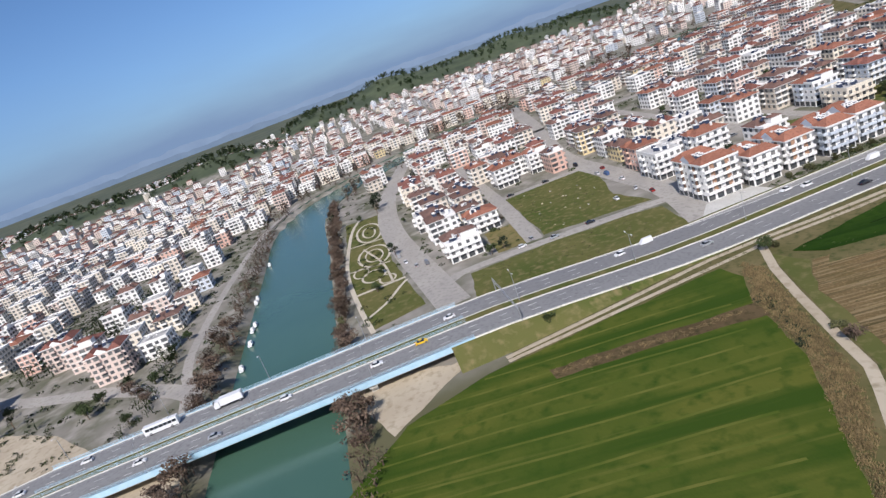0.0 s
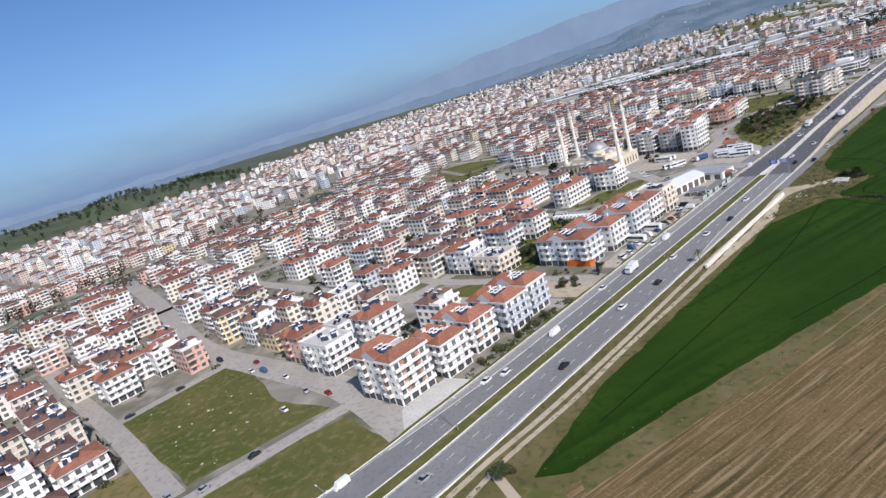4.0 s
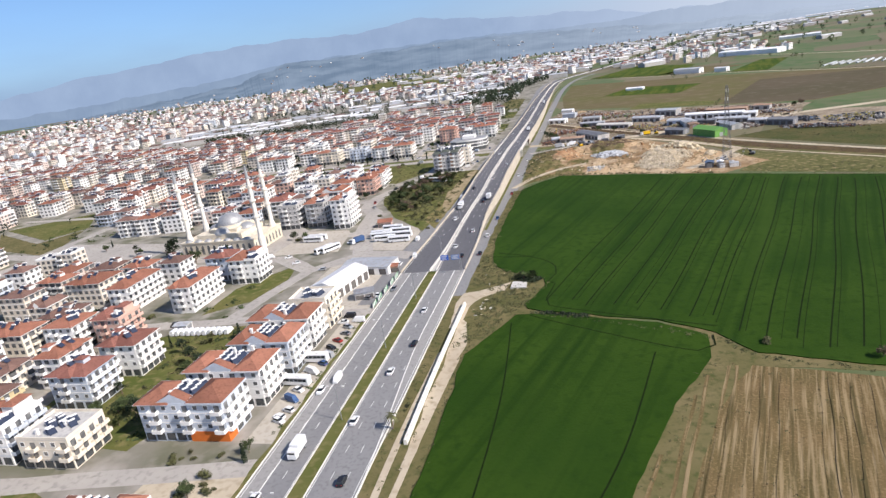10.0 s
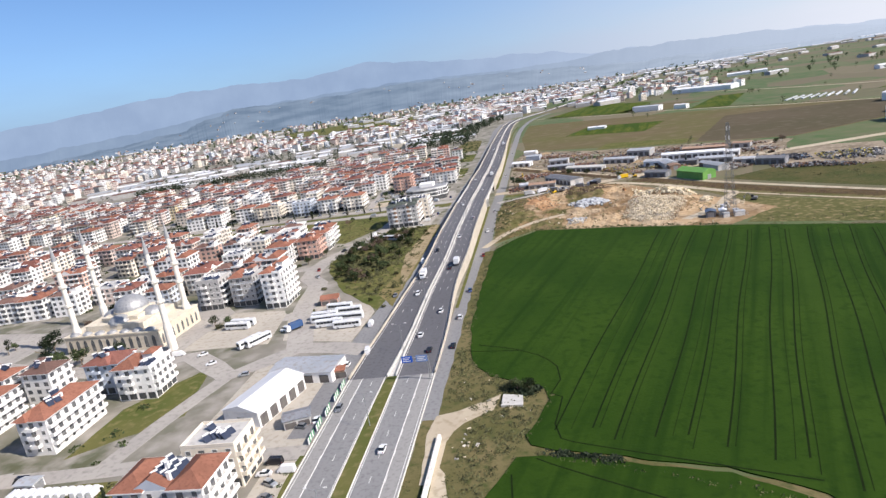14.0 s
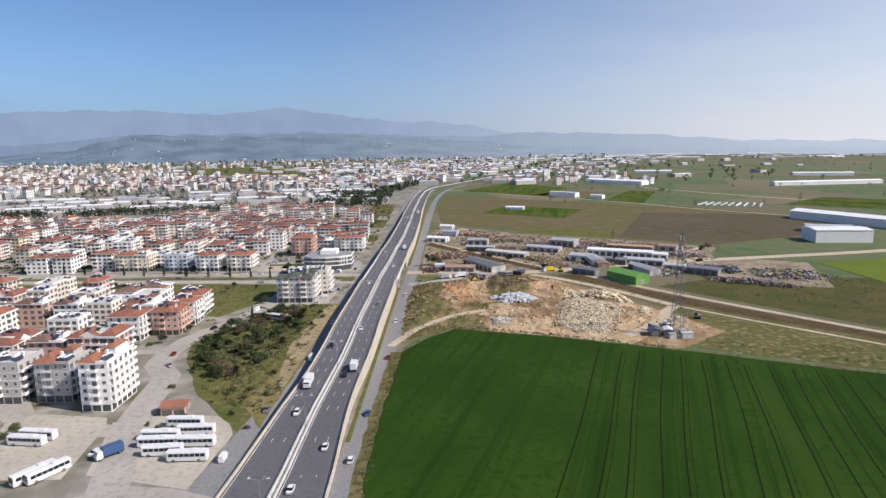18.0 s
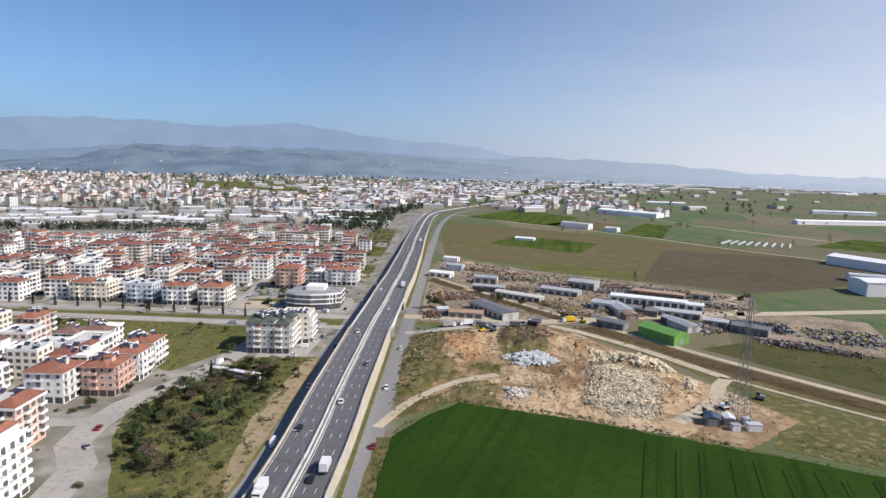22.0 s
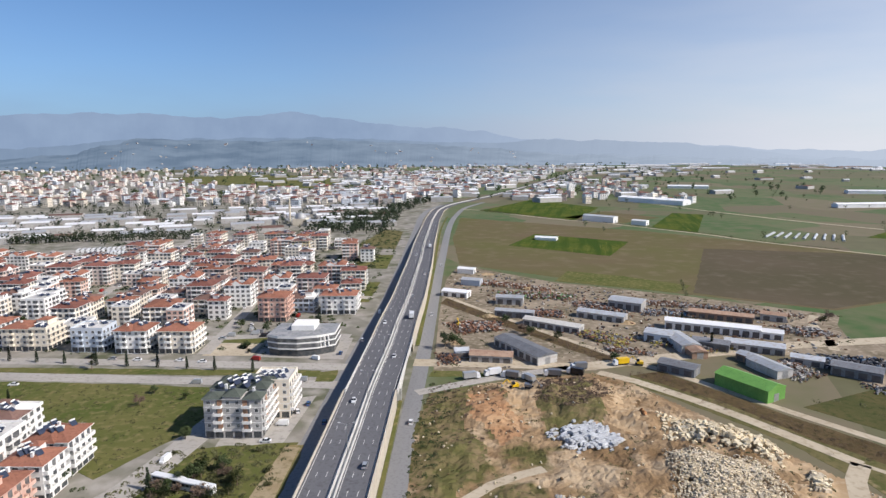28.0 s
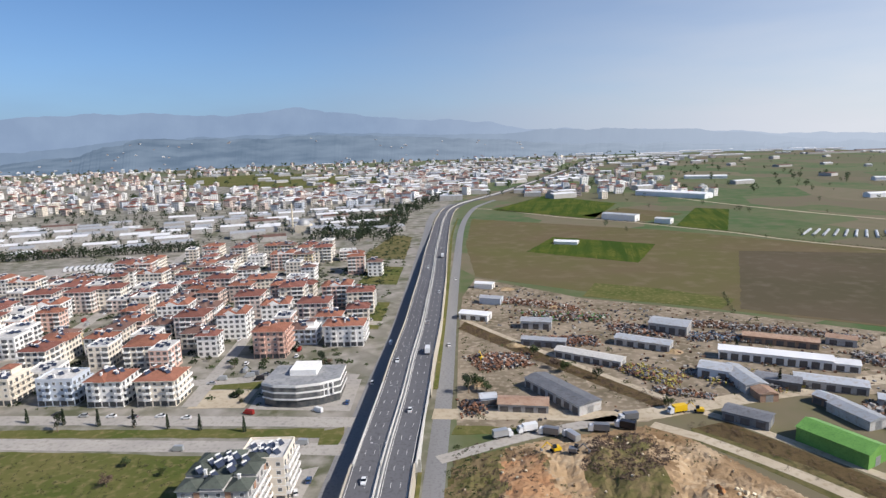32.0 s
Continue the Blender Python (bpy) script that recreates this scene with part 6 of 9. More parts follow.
# the far town: joined small houses
def far_town(name, spots, label):
    s = Shape()
    r = random.Random(len(spots))
    for x, y, z in spots:
        w, d, h, a = r.uniform(4, 7.5), r.uniform(4, 6.5), r.choice((6, 8, 9, 10, 12, 12, 13, 16)), r.uniform(-0.3, 0.3) + r.choice((0, 0, 0.6))
        tone = r.choice((0, 0, 0, 1, 2, 7, 7, 8))
        tile = r.choice((3, 3, 4, 4, 5, 5))
        c, q = math.cos(a), math.sin(a)
        at = lambda u, v, k: (x + c * u - q * v, y + q * u + c * v, z + k)
        n = len(s.v)
        s.v += [at(*p) for p in ((-w, -d, -3), (w, -d, -3), (w, d, -3), (-w, d, -3), (-w, -d, h), (w, -d, h), (w, d, h), (-w, d, h))]
        for f in ((0, 1, 5, 4), (1, 2, 6, 5), (2, 3, 7, 6), (3, 0, 4, 7)):
            s.f.append(tuple(n + i for i in f))
            s.m.append(tone)
        if tile == 5:
            s.f.append(tuple(n + i for i in (4, 5, 6, 7)))
            s.m.append(5)
            s.v += [at(*p) for p in ((-2, -2, h), (2, -2, h), (2, 2, h), (-2, 2, h), (-2, -2, h + 2.2), (2, -2, h + 2.2), (2, 2, h + 2.2), (-2, 2, h + 2.2))]
            for f in ((0, 1, 5, 4), (1, 2, 6, 5), (3, 0, 4, 7), (4, 5, 6, 7)):
                s.f.append(tuple(n + 8 + i for i in f))
                s.m.append(0)
        else:
            e, i = 0.7, min(w, d)
            s.v += [at(*p) for p in ((-w - e, -d - e, h), (w + e, -d - e, h), (w + e, d + e, h), (-w - e, d + e, h), (-w + i, 0, h + 2.2), (w - i, 0, h + 2.2))]
            for f in ((0, 1, 5, 4), (1, 2, 5), (2, 3, 4, 5), (3, 0, 4)):
                s.f.append(tuple(n + 8 + k for k in f))
                s.m.append(tile)
        for k in range(int(h // 3)):
            zz = 3 * k + 1.0
            for u, v, du, dv in ((0, -d - 0.05, 1, 0), (w + 0.05, 0, 0, 1)):
                L = w if du else d
                for o in (-0.55, 0.0, 0.55):
                    uu, vv = u + du * o * L, v + dv * o * L
                    s.face([at(uu - du * 0.9, vv - dv * 0.9, zz), at(uu + du * 0.9, vv + dv * 0.9, zz), at(uu + du * 0.9, vv + dv * 0.9, zz + 1.4), at(uu - du * 0.9, vv - dv * 0.9, zz + 1.4)], 6)
    thing(name, s.mesh(name, PLASTER[0], PLASTER[1], PLASTER[2], TILES[2], TILES[1], FLAT_ROOF, GLASS, PLASTER[6], PLASTER[5]), None, label, "town", "", "stuff")


MEADOW = [(-929, 2050), (-721, 1755), (-390, 1512), (-87, 1582), (-262, 1936), (-588, 2242)]


def density(x, y):
    """How built-up the far land is, 0 to 1."""
    strip_ = smooth(-2000, -1700, x) * (1 - smooth(950, 1500, y)) * smooth(-2200, -1500, y)
    edge = 1 - smooth(-0.2, 0.5, noise.noise((x * 0.0032, y * 0.0032, 9)) - 0.25)
    return 0.95 * strip_ * edge * (1 if x < -40 else 0)


rnd = random.Random(11)
spots = {}
y = -1900.0
while y < 1500:
    x = -60.0
    while x > -2350:
        px, py = x + rnd.uniform(-6, 6), y + rnd.uniform(-6, 6)
        nearby = px > -660 and -920 < py < 775
        if not nearby and ground_height(px, py) < 9 and near_line(px, py, RIVER) > 55 and rnd.random() < density(px, py) and not (640 < py < 1060 and -690 < px < -40) and not inside(px, py, MEADOW):
            spots.setdefault((int(px // 800), int(py // 800)), []).append((px, py, ground_height(px, py)))
        x -= rnd.uniform(25, 34) * (1 + max(0, -px - 700) / 2500)
    y += rnd.uniform(27, 35)
for key, some in sorted(spots.items()):
    far_town("far_houses", some, "dense white houses of the far town with red roofs")

# ---- mosque ----
def mosque(x, y, turn):
    root = thing("mosque", None, pose(x, y, 0, 0, 0, turn), "pale stone mosque with grey domes and four minarets", "mosque")
    s = Shape()
    s.box(-24, 24, -16, 16, -0.3, 8.2)
    s.box(-24.4, 24.4, -16.4, 16.4, 8.0, 8.6)
    s.box(-15, 15, -12, 14, 8.6, 11.5)
    s.box(-9.5, 9.5, -7.5, 11.5, 11.5, 13.2)
    part("wall", s.mesh("mosque_wall", STONE), root)
    s = Shape()
    s.tube(0, 2, 13.2, 14.6, 8.0, 7.9, 24)
    part("drum", s.mesh("mosque_drum", STONE), root)
    s = Shape()
    s.dome(0, 2, 14.6, 7.6, 28, 8, 0, 0.8)
    s.tube(0, 2, 20.6, 22.6, 0.2, 0.05, 6)
    part("main_dome", s.mesh("main_dome", LEAD), root, None, "large grey lead dome")
    for dx, dy, r in ((-10, 2, 5), (10, 2, 5), (0, -7.5, 5), (0, 11.5, 5)):
        s = Shape()
        s.dome(dx, dy, 11.0, r, 20, 6, 0, 0.7)
        part("half_dome", s.mesh("half_dome", LEAD), root)
    for k in range(7):
        s = Shape()
        s.dome(-19.5 + 6.5 * k, -14.0, 8.5, 2.3, 14, 5, 0, 0.6)
        part("porch_dome", s.mesh("porch_dome", LEAD), root)
    for k in range(12):
        u = -21.5 + 43 * k / 11
        for yy, a in ((-16.05, 0),):
            s = Shape()
            w = 0.9
            s.face([(-w, -0.04, 1.2), (w, -0.04, 1.2), (w, -0.04, 5.2), (0.6, -0.04, 6.2), (0, -0.04, 6.7), (-0.6, -0.04, 6.2), (-w, -0.04, 5.2)])
            part("arched_window", s.mesh("arched_window", GLASS), root, pose(u, yy, 0))
    for k in range(8):
        s = Shape()
        s.face([(-0.7, -0.04, 1.4), (0.7, -0.04, 1.4), (0.7, -0.04, 5.0), (0, -0.04, 6.2), (-0.7, -0.04, 5.0)])
        part("arched_window", s.mesh("arched_window", GLASS), root, pose(24.05, -13 + 26 * k / 7, 0, 0, 0, 90))
    s = Shape()
    s.tube(0, 0, -0.3, 10, 2.0, 1.8, 12)
    s.tube(0, 0, 10, 12, 1.8, 1.35, 12)
    for lo, hi, r in ((12, 22, 1.3), (22.9, 31, 1.2), (31.9, 39, 1.12)):
        s.tube(0, 0, lo, hi, r, r * 0.97, 12)
    for z in (22, 31, 39):
        s.tube(0, 0, z - 0.9, z, 1.1, 1.9, 12)
        s.tube(0, 0, z, z + 0.95, 1.9, 1.9, 12)
    s.tube(0, 0, 39, 43.5, 0.9, 0.88, 12)
    shaft = s.mesh("minaret_shaft", surface("white_stone", (0.74, 0.70, 0.62), (0.80, 0.77, 0.70), (0.66, 0.61, 0.52), 0.2, 1.2, 0.8))
    s = Shape()
    s.tube(0, 0, 43.5, 52.0, 1.15, 0.06, 12)
    cone = s.mesh("minaret_cone", LEAD)
    for dx, dy in ((-20, -12), (31.5, -18.2), (21.5, 11.2), (-32, 20)):
        mi = part("minaret", shaft, root, pose(dx, dy, 0), "slender white minaret with three galleries")
        part("spire", cone, mi, None, "grey lead spire")
    return root


mosque(-138, 24, -3)
TAKEN.append((-139, 31, 34))

# ---- single buildings ----
pts = [(-55, 285.7), (-49, 282.8), (-39.1, 281.9), (-29.3, 284.5), (-21.4, 290), (-21.6, 305.9), (-53.3, 306.5)]
SHOP_ROOF = surface("shop_roof", (0.24, 0.25, 0.26), (0.34, 0.34, 0.34), (0.16, 0.165, 0.17), 0.2, 0.7, 0.6)
shop = thing("shop_building", None, None, "white rounded shop building with window bands", "shop")
for name, z0, z1, slot, grow in (("shop_front", -0.3, 3.6, SHOP_GLASS, -0.5), ("cornice", 3.6, 4.4, PLASTER[0], 0.25), ("window_band", 4.4, 6.6, GLASS, 0), ("cornice", 6.6, 7.4, PLASTER[0], 0.25), ("window_band", 7.4, 9.4, GLASS, 0), ("parapet", 9.4, 10.6, PLASTER[0], 0.25)):
    s = Shape()
    c = (-38.3, 294.8)
    ring = [(c[0] + (x - c[0]) * (1 + grow / 18), c[1] + (y - c[1]) * (1 + grow / 14)) for x, y in pts]
    for a, b in zip(ring, ring[1:] + ring[:1]):
        s.face([(*a, z0), (*b, z0), (*b, z1), (*a, z1)], 0)
    s.face([(*p, z1) for p in ring], 1)
    part(name, s.mesh(name, slot, SHOP_ROOF), shop)
for x, y, a in [(-54.5 + 1.9 * k, 287.2 - 3.7 * math.sin(math.pi * min(1, k / 17)) * 1.02, 0) for k in range(1, 17)]:
    for z in (4.4, 7.4):
        m_ = Shape()
        m_.box(-0.35, 0.35, -0.35, 0.35, 0, 2.1)
        part("pier", m_.mesh("pier", PLASTER[0]), shop, pose(x, y + 0.6, z))
s = Shape()
s.box(-44.5, -32.5, 293, 305, 10.6, 13.2)
part("roof_house", s.mesh("roof_house", PLASTER[0]), shop)

CAR_TONES = {
    "white": surface("car_white", (0.72, 0.73, 0.74), rough=0.25, spec=0.5), "black": surface("car_black", (0.02, 0.02, 0.024), rough=0.25, spec=0.5),
    "grey": surface("car_grey", (0.22, 0.23, 0.25), rough=0.3, metal=0.4), "silver": surface("car_silver", (0.48, 0.50, 0.52), rough=0.3, metal=0.5),
    "red": surface("car_red", (0.26, 0.03, 0.025), rough=0.25), "blue": surface("car_blue", (0.05, 0.10, 0.22), rough=0.25),
    "yellow": surface("car_yellow", (0.72, 0.46, 0.02), rough=0.3)}
CAR_GLASS = surface("car_glass", (0.02, 0.025, 0.03), rough=0.08, spec=0.6)
LAMP_RED = surface("tail_lamp", (0.35, 0.01, 0.01), rough=0.3)
LAMP_CLEAR = surface("head_lamp", (0.75, 0.76, 0.78), rough=0.15)


def loft(s, rings, slot=0):
    """Closed skin over rings of equal length."""
    n, k = len(s.v), len(rings[0])
    for r in rings:
        s.v += list(r)
    for j in range(len(rings) - 1):
        for i in range(k):
            a, b = n + j * k + i, n + j * k + (i + 1) % k
            s.f.append((a, b, b + k, a + k))
            s.m.append(slot)
    s.f += [tuple(n + i for i in reversed(range(k))), tuple(n + (len(rings) - 1) * k + i for i in range(k))]
    s.m += [slot, slot]


@functools.cache
def wheel_mesh(r=0.32, w=0.22):
    s = Shape()
    s.beam((-w / 2, 0, 0), (w / 2, 0, 0), r, 0, 12)
    s.beam((-w / 2 - 0.01, 0, 0), (w / 2 + 0.01, 0, 0), r * 0.55, 1, 8)
    return s.mesh("wheel", RUBBER, STEEL)


@functools.cache
def car_meshes(tone, kind):
    L = {"car": 2.15, "hatch": 1.95, "van": 2.5}[kind]
    top = {"car": 1.43, "hatch": 1.5, "van": 2.1}[kind]
    s = Shape()
    prof = {"car": ((-1, .55), (-.95, .86), (-.6, .95), (.5, .93), (.95, .78), (1, .5)), "hatch": ((-1, .55), (-.97, .95), (-.6, .98), (.5, .95), (.95, .8), (1, .5)), "van": ((-1, .6), (-.99, 1.1), (-.6, 1.15), (.6, 1.12), (.93, 1.0), (1, .55))}[kind]
    rings = []
    for u, z in prof:
        w = 0.88 if abs(u) < 0.9 else 0.78
        rings.append([(-w, u * L, 0.24), (w, u * L, 0.24), (w + 0.02, u * L, 0.5), (w - 0.03, u * L, z), (-w + 0.03, u * L, z), (-w - 0.02, u * L, 0.5)])
    loft(s, rings)
    body = s.mesh("car_body", CAR_TONES[tone])
    s = Shape()
    base = 1.12 if kind == "van" else 0.92
    back, front, rb, rf = {"car": (-.72, .48, -.42, .16), "hatch": (-.93, .5, -.78, .18), "van": (-.97, .78, -.95, .5)}[kind]
    lo = [(-.84, back * L, base), (.84, back * L, base), (.84, front * L, base), (-.84, front * L, base)]
    hi = [(-.68, rb * L, top), (.68, rb * L, top), (.68, rf * L, top), (-.68, rf * L, top)]
    loft(s, [lo, hi])
    s.m[-1] = 1
    glass = s.mesh("car_cabin", CAR_GLASS if kind != "van" else CAR_TONES[tone], CAR_TONES[tone])
    s = Shape()
    lo = [(x * 1.0, y, z + 0.002) for x, y, z in hi]
    loft(s, [lo, [(x * 0.97, y, z + 0.05) for x, y, z in lo]])
    roof = s.mesh("car_roof", CAR_TONES[tone])
    return body, glass, roof, L


@functools.cache
def lamp_mesh(red):
    s = Shape()
    s.box(-0.16, 0.16, -0.03, 0.03, -0.07, 0.07)
    return s.mesh("lamp", LAMP_RED if red else LAMP_CLEAR)


def make_car(tone, kind):
    body, glass, roof, L = car_meshes(tone, kind)
    root = thing("car" if kind != "van" else "van", None, None, {"car": "%s saloon car", "hatch": "%s hatchback car", "van": "%s panel van"}[kind] % tone + " standing on the road surface", "car" if kind != "van" else "van", "cars")
    part("body", body, root)
    part("cabin", glass, root, None, "dark tinted windows")
    part("roof", roof, root)
    for x in (-0.78, 0.78):
        for y in (-0.6, 0.62):
            part("wheel", wheel_mesh(), root, pose(x, y * L, 0.32))
        part("headlight", lamp_mesh(False), root, pose(x * 0.75, L * 0.985, 0.62))
        part("taillight", lamp_mesh(True), root, pose(x * 0.8, -L * 0.985, 0.72))
    return root


MODELS = {}


def car(tone, kind, x, y, z, turn):
    if (tone, kind) in MODELS:
        ob = copy_thing(MODELS[tone, kind], pose(x, y, z, 0, 0, turn))
    else:
        ob = MODELS[tone, kind] = make_car(tone, kind)
        ob.matrix_basis = pose(x, y, z, 0, 0, turn)
    return ob


def make_bus():
    root = thing("coach", None, None, "long white coach with dark windows", "bus", "parked coaches")
    s = Shape()
    loft(s, [[(-w, y, 0.45), (w, y, 0.45), (w, y, 1.4), (w, y, 3.1), (w - 0.15, y, 3.3), (-w + 0.15, y, 3.3), (-w, y, 3.1), (-w, y, 1.4)] for y, w in ((-5.9, 1.2), (-5.7, 1.27), (5.6, 1.27), (5.95, 1.15))])
    part("body", s.mesh("coach_body", CAR_TONES["white"]), root)
    for x in (-1.28, 1.28):
        for k in range(7):
            s = Shape()
            s.box(-0.02, 0.02, -0.7, 0.7, 0, 1.0)
            part("window", s.mesh("coach_window", CAR_GLASS), root, pose(x, -4.8 + 1.55 * k, 1.75))
    s = Shape()
    s.box(-1.05, 1.05, -0.02, 0.02, 0, 1.5)
    part("windscreen", s.mesh("windscreen", CAR_GLASS), root, pose(0, 5.97, 1.4))
    s = Shape()
    s.box(-0.8, 0.8, -0.9, 0.9, 0, 0.28)
    part("roof_unit", s.mesh("roof_unit", TANK), root, pose(0, -2, 3.28))
    for x in (-1.15, 1.15):
        for y in (-3.6, 3.9):
            part("wheel", wheel_mesh(0.5, 0.3), root, pose(x, y, 0.5))
    return root


BUS = []


def bus(x, y, turn, z=0.06):
    if BUS:
        return copy_thing(BUS[0], pose(x, y, z, 0, 0, turn))
    BUS.append(make_bus())
    BUS[0].matrix_basis = pose(x, y, z, 0, 0, turn)
    return BUS[0]


def truck(x, y, z, turn, box_tone, label, length=6.5):
    root = thing("truck", None, pose(x, y, z, 0, 0, turn), label, "truck", "trucks")
    s = Shape()
    loft(s, [[(-1.2, yy, 0.6), (1.2, yy, 0.6), (1.2, yy, zz), (-1.2, yy, zz)] for yy, zz in ((length / 2 - 1.9, 2.9), (length / 2 - 0.5, 2.8), (length / 2, 1.7))])
    part("cab", s.mesh("truck_cab", CAR_TONES["white"]), root)
    s = Shape()
    s.box(-1.22, 1.22, -length / 2, length / 2 - 2.1, 1.0, 3.5)
    part("cargo_box", s.mesh("cargo_box", CAR_TONES[box_tone]), root)
    s = Shape()
    s.box(-1.0, 1.0, -0.02, 0.02, 0, 0.9)
    part("windscreen", s.mesh("truck_windscreen", CAR_GLASS), root, pose(0, length / 2 - 0.2, 1.8, -22))
    s = Shape()
    s.box(-0.9, 0.9, -length / 2, length / 2 - 0.4, 0.5, 1.0)
    part("chassis", s.mesh("chassis", RUBBER), root)
    for xx in (-1.0, 1.0):
        for yy in (-length / 2 + 1.2, length / 2 - 1.2):
            part("wheel", wheel_mesh(0.5, 0.3), root, pose(xx, yy, 0.5))
    return root


rnd = random.Random(21)
TONES = ("white", "white", "white", "white", "white", "silver", "silver", "grey", "grey", "black", "black", "white", "blue", "red")
# traffic: the western lanes come towards the camera, the eastern ones go with it
for y, lane, tone, kind in ((-548, -6.8, "white", "car"), (-526, -10, "white", "hatch"), (-503, 6.8, "white", "car"), (-478, 10, "silver", "car"), (-455, 3.9, "white", "hatch"), (-424, 6.8, "white", "car"), (-408, 3.8, "yellow", "car"),
                            (-396, -6.7, "white", "car"), (-330, -10, "white", "hatch"), (-306, 7, "silver", "car"), (-318, -13, "white", "van"), (-262, -9.9, "white", "car"), (-256, -6.7, "white", "hatch"), (-247, 10, "black", "car"),
                            (-228, -6.7, "white", "van"), (-205, 7, "white", "car"), (-190, -9.8, "white", "car"), (-183, 9.9, "black", "hatch"), (-158, 4.2, "white", "car"), (-142, -12.6, "white", "hatch"), (-135, -9.7, "white", "van"),
                            (-131, 6.9, "white", "car"), (-112, 9.9, "black", "car"), (-84, 6.8, "white", "car"), (-60, -12.6, "grey", "hatch"), (-22, 10.4, "black", "car"), (-8, 4.4, "white", "car"), (14, 10.2, "white", "car"), (36, -6.6, "white", "hatch"),
                            (66, 6.6, "black", "car"), (96, -10, "black", "car"), (118, 4.2, "white", "car"), (160, 9.9, "silver", "hatch"), (210, -6.8, "white", "car"), (262, 6.6, "white", "car"), (318, -10, "white", "car"), (380, 4.2, "silver", "car"),
                            (452, 10, "white", "car"), (540, -6.6, "white", "hatch"), (640, 6.6, "white", "car")):
    car(tone, kind, centre_x(y) + lane * deck_half(y) / 14.9, y, deck_height(y) + 0.115, 0 if lane > 0 else 180)
for x, y, z, turn, tone, lab, L in ((-9.8, 58, 0, 180, "white", "white box truck on the raised road", 8), (10.2, 72, 0, 0, "white", "white box truck on the raised road", 7), (-6.7, -172, 0, 180, "white", "white lorry on the main road", 7),
                                    (10, 330, 0, 0, "white", "white lorry on the raised road", 8), (-10, -476, 0, 180, "white", "white lorry on the bridge", 10), (9.8, 590, 0, 0, "white", "white lorry on the far road", 9)):
    truck(centre_x(y) + x * deck_half(y) / 14.9, y, deck_height(y) + 0.115, turn, tone, lab, L)
bus(-11.5, -500, 180, deck_height(-500) + 0.115)
# parked cars: yards, kerbs and streets
for k in range(12):
    car(rnd.choice(TONES), rnd.choice(("car", "hatch", "van")), -19.5 + rnd.uniform(-1.2, 1.2), -158 + 5.6 * k, 0.07, rnd.choice((62, 70, 245)))
for x, y, a in ((-20, -156, 70), (-22, -129, 80), (-18, -91, 85), (-23, -87, 80), (-24, -92, 95), (-22, -69, 80), (-14, -18, 10), (-23, -32, 100), (-59, -29, 100), (-18, -66, 8), (-19, -28, 6), (-19.5, 10, 2), (-16, 44, 182)):
    car(rnd.choice(TONES), rnd.choice(("car", "hatch", "van")), x, y, 0.08, a + rnd.uniform(-6, 6))
for k in range(11):
    car("white", "van", -71.5 - 2.5 * k, -96, 0.09, 0)
for x, y, a in ((-57, -338, 8), (-61, -352, 5), (-57, -321, 0), (-66, -286, 80), (-78, -288, 70), (-74, -300, 85), (-100, -284, 90), (-132, -280, 90), (-118, -284, 88), (-66, -346, 90), (-150, -330, 0), (-150, -308, 4), (-92, -397, 95), (-104, -401, 95),
                (-118, -403, 92), (-90, -392, 92), (-60, -204, 92), (-84, -206, 90), (-98, -222, 5), (-105, -170, 3), (-104, -140, 2), (-88, -6, 120), (-79, -16, 120), (-110, -10, 105), (-100, -4, 280), (-60, 14, 160), (-70, 90, 40), (-74, 104, 10), (-70, 142, 150),
                (-58, 176, 170), (-28, 190, 90), (-25.7, 204.1, 90), (-22.7, 215.5, 20), (-28.5, 229.6, 90), (-20, 222.9, 4), (-85, 316, 90), (-71, 322, 90), (-50, 320, 92), (-108.3, 275.2, 92), (-118.2, 276.1, 92), (-131.1, 277, 92), (-96.4, 275.4, 92), (-84.5, 273.5, 92), (-144, 278.8, 92),
                (-58.8, 276.8, 75), (-29.2, 278.1, 60), (-17.9, 286.1, 0), (-9.8, 308, 2), (-7, 365, 0), (-11, 150, 0), (-11, 96, 180), (-9.7, 205.5, 0), (-157.4, 243, 100), (-165.3, 240.9, 100), (-173.3, 246.8, 100), (-65, 321, 90), (-77, 327, 0), (-80, 337, 0), (-56, 347, 0), (-57, 357, 0)):
    car(rnd.choice(TONES), rnd.choice(("car", "hatch", "car", "van")), x, y, 0.10, a)
placed = 0
while placed < 46:
    _, line, width = STREETS[rnd.choice((16, 18, 19, 20, 21, 9, 10, 1))]
    p = rnd.randrange(len(line) - 1)
    q, side = rnd.random(), rnd.choice((-1, 1))
    (ax, ay), (bx, by) = line[p], line[p + 1]
    x, y = ax + (bx - ax) * q, ay + (by - ay) * q
    heading = math.atan2(by - ay, bx - ax)
    x, y = x - math.sin(heading) * side * (width / 2 - 1.2), y + math.cos(heading) * side * (width / 2 - 1.2)
    if -240 < x < -22:
        car(rnd.choice(TONES), rnd.choice(("car", "hatch", "van")), x, y, 0.11, math.degrees(heading) - 90)
        placed += 1
for x, y, a in ((20, 40, 0), (21.6, 150, 180), (22.4, 96, 0), (23.5, 206, 0), (26, 360, 0), (29, 520, 180), (18.7, 8, 0), (19, -20, 0)):
    car(rnd.choice(TONES), rnd.choice(("car", "hatch")), x, y, 0.08, a)
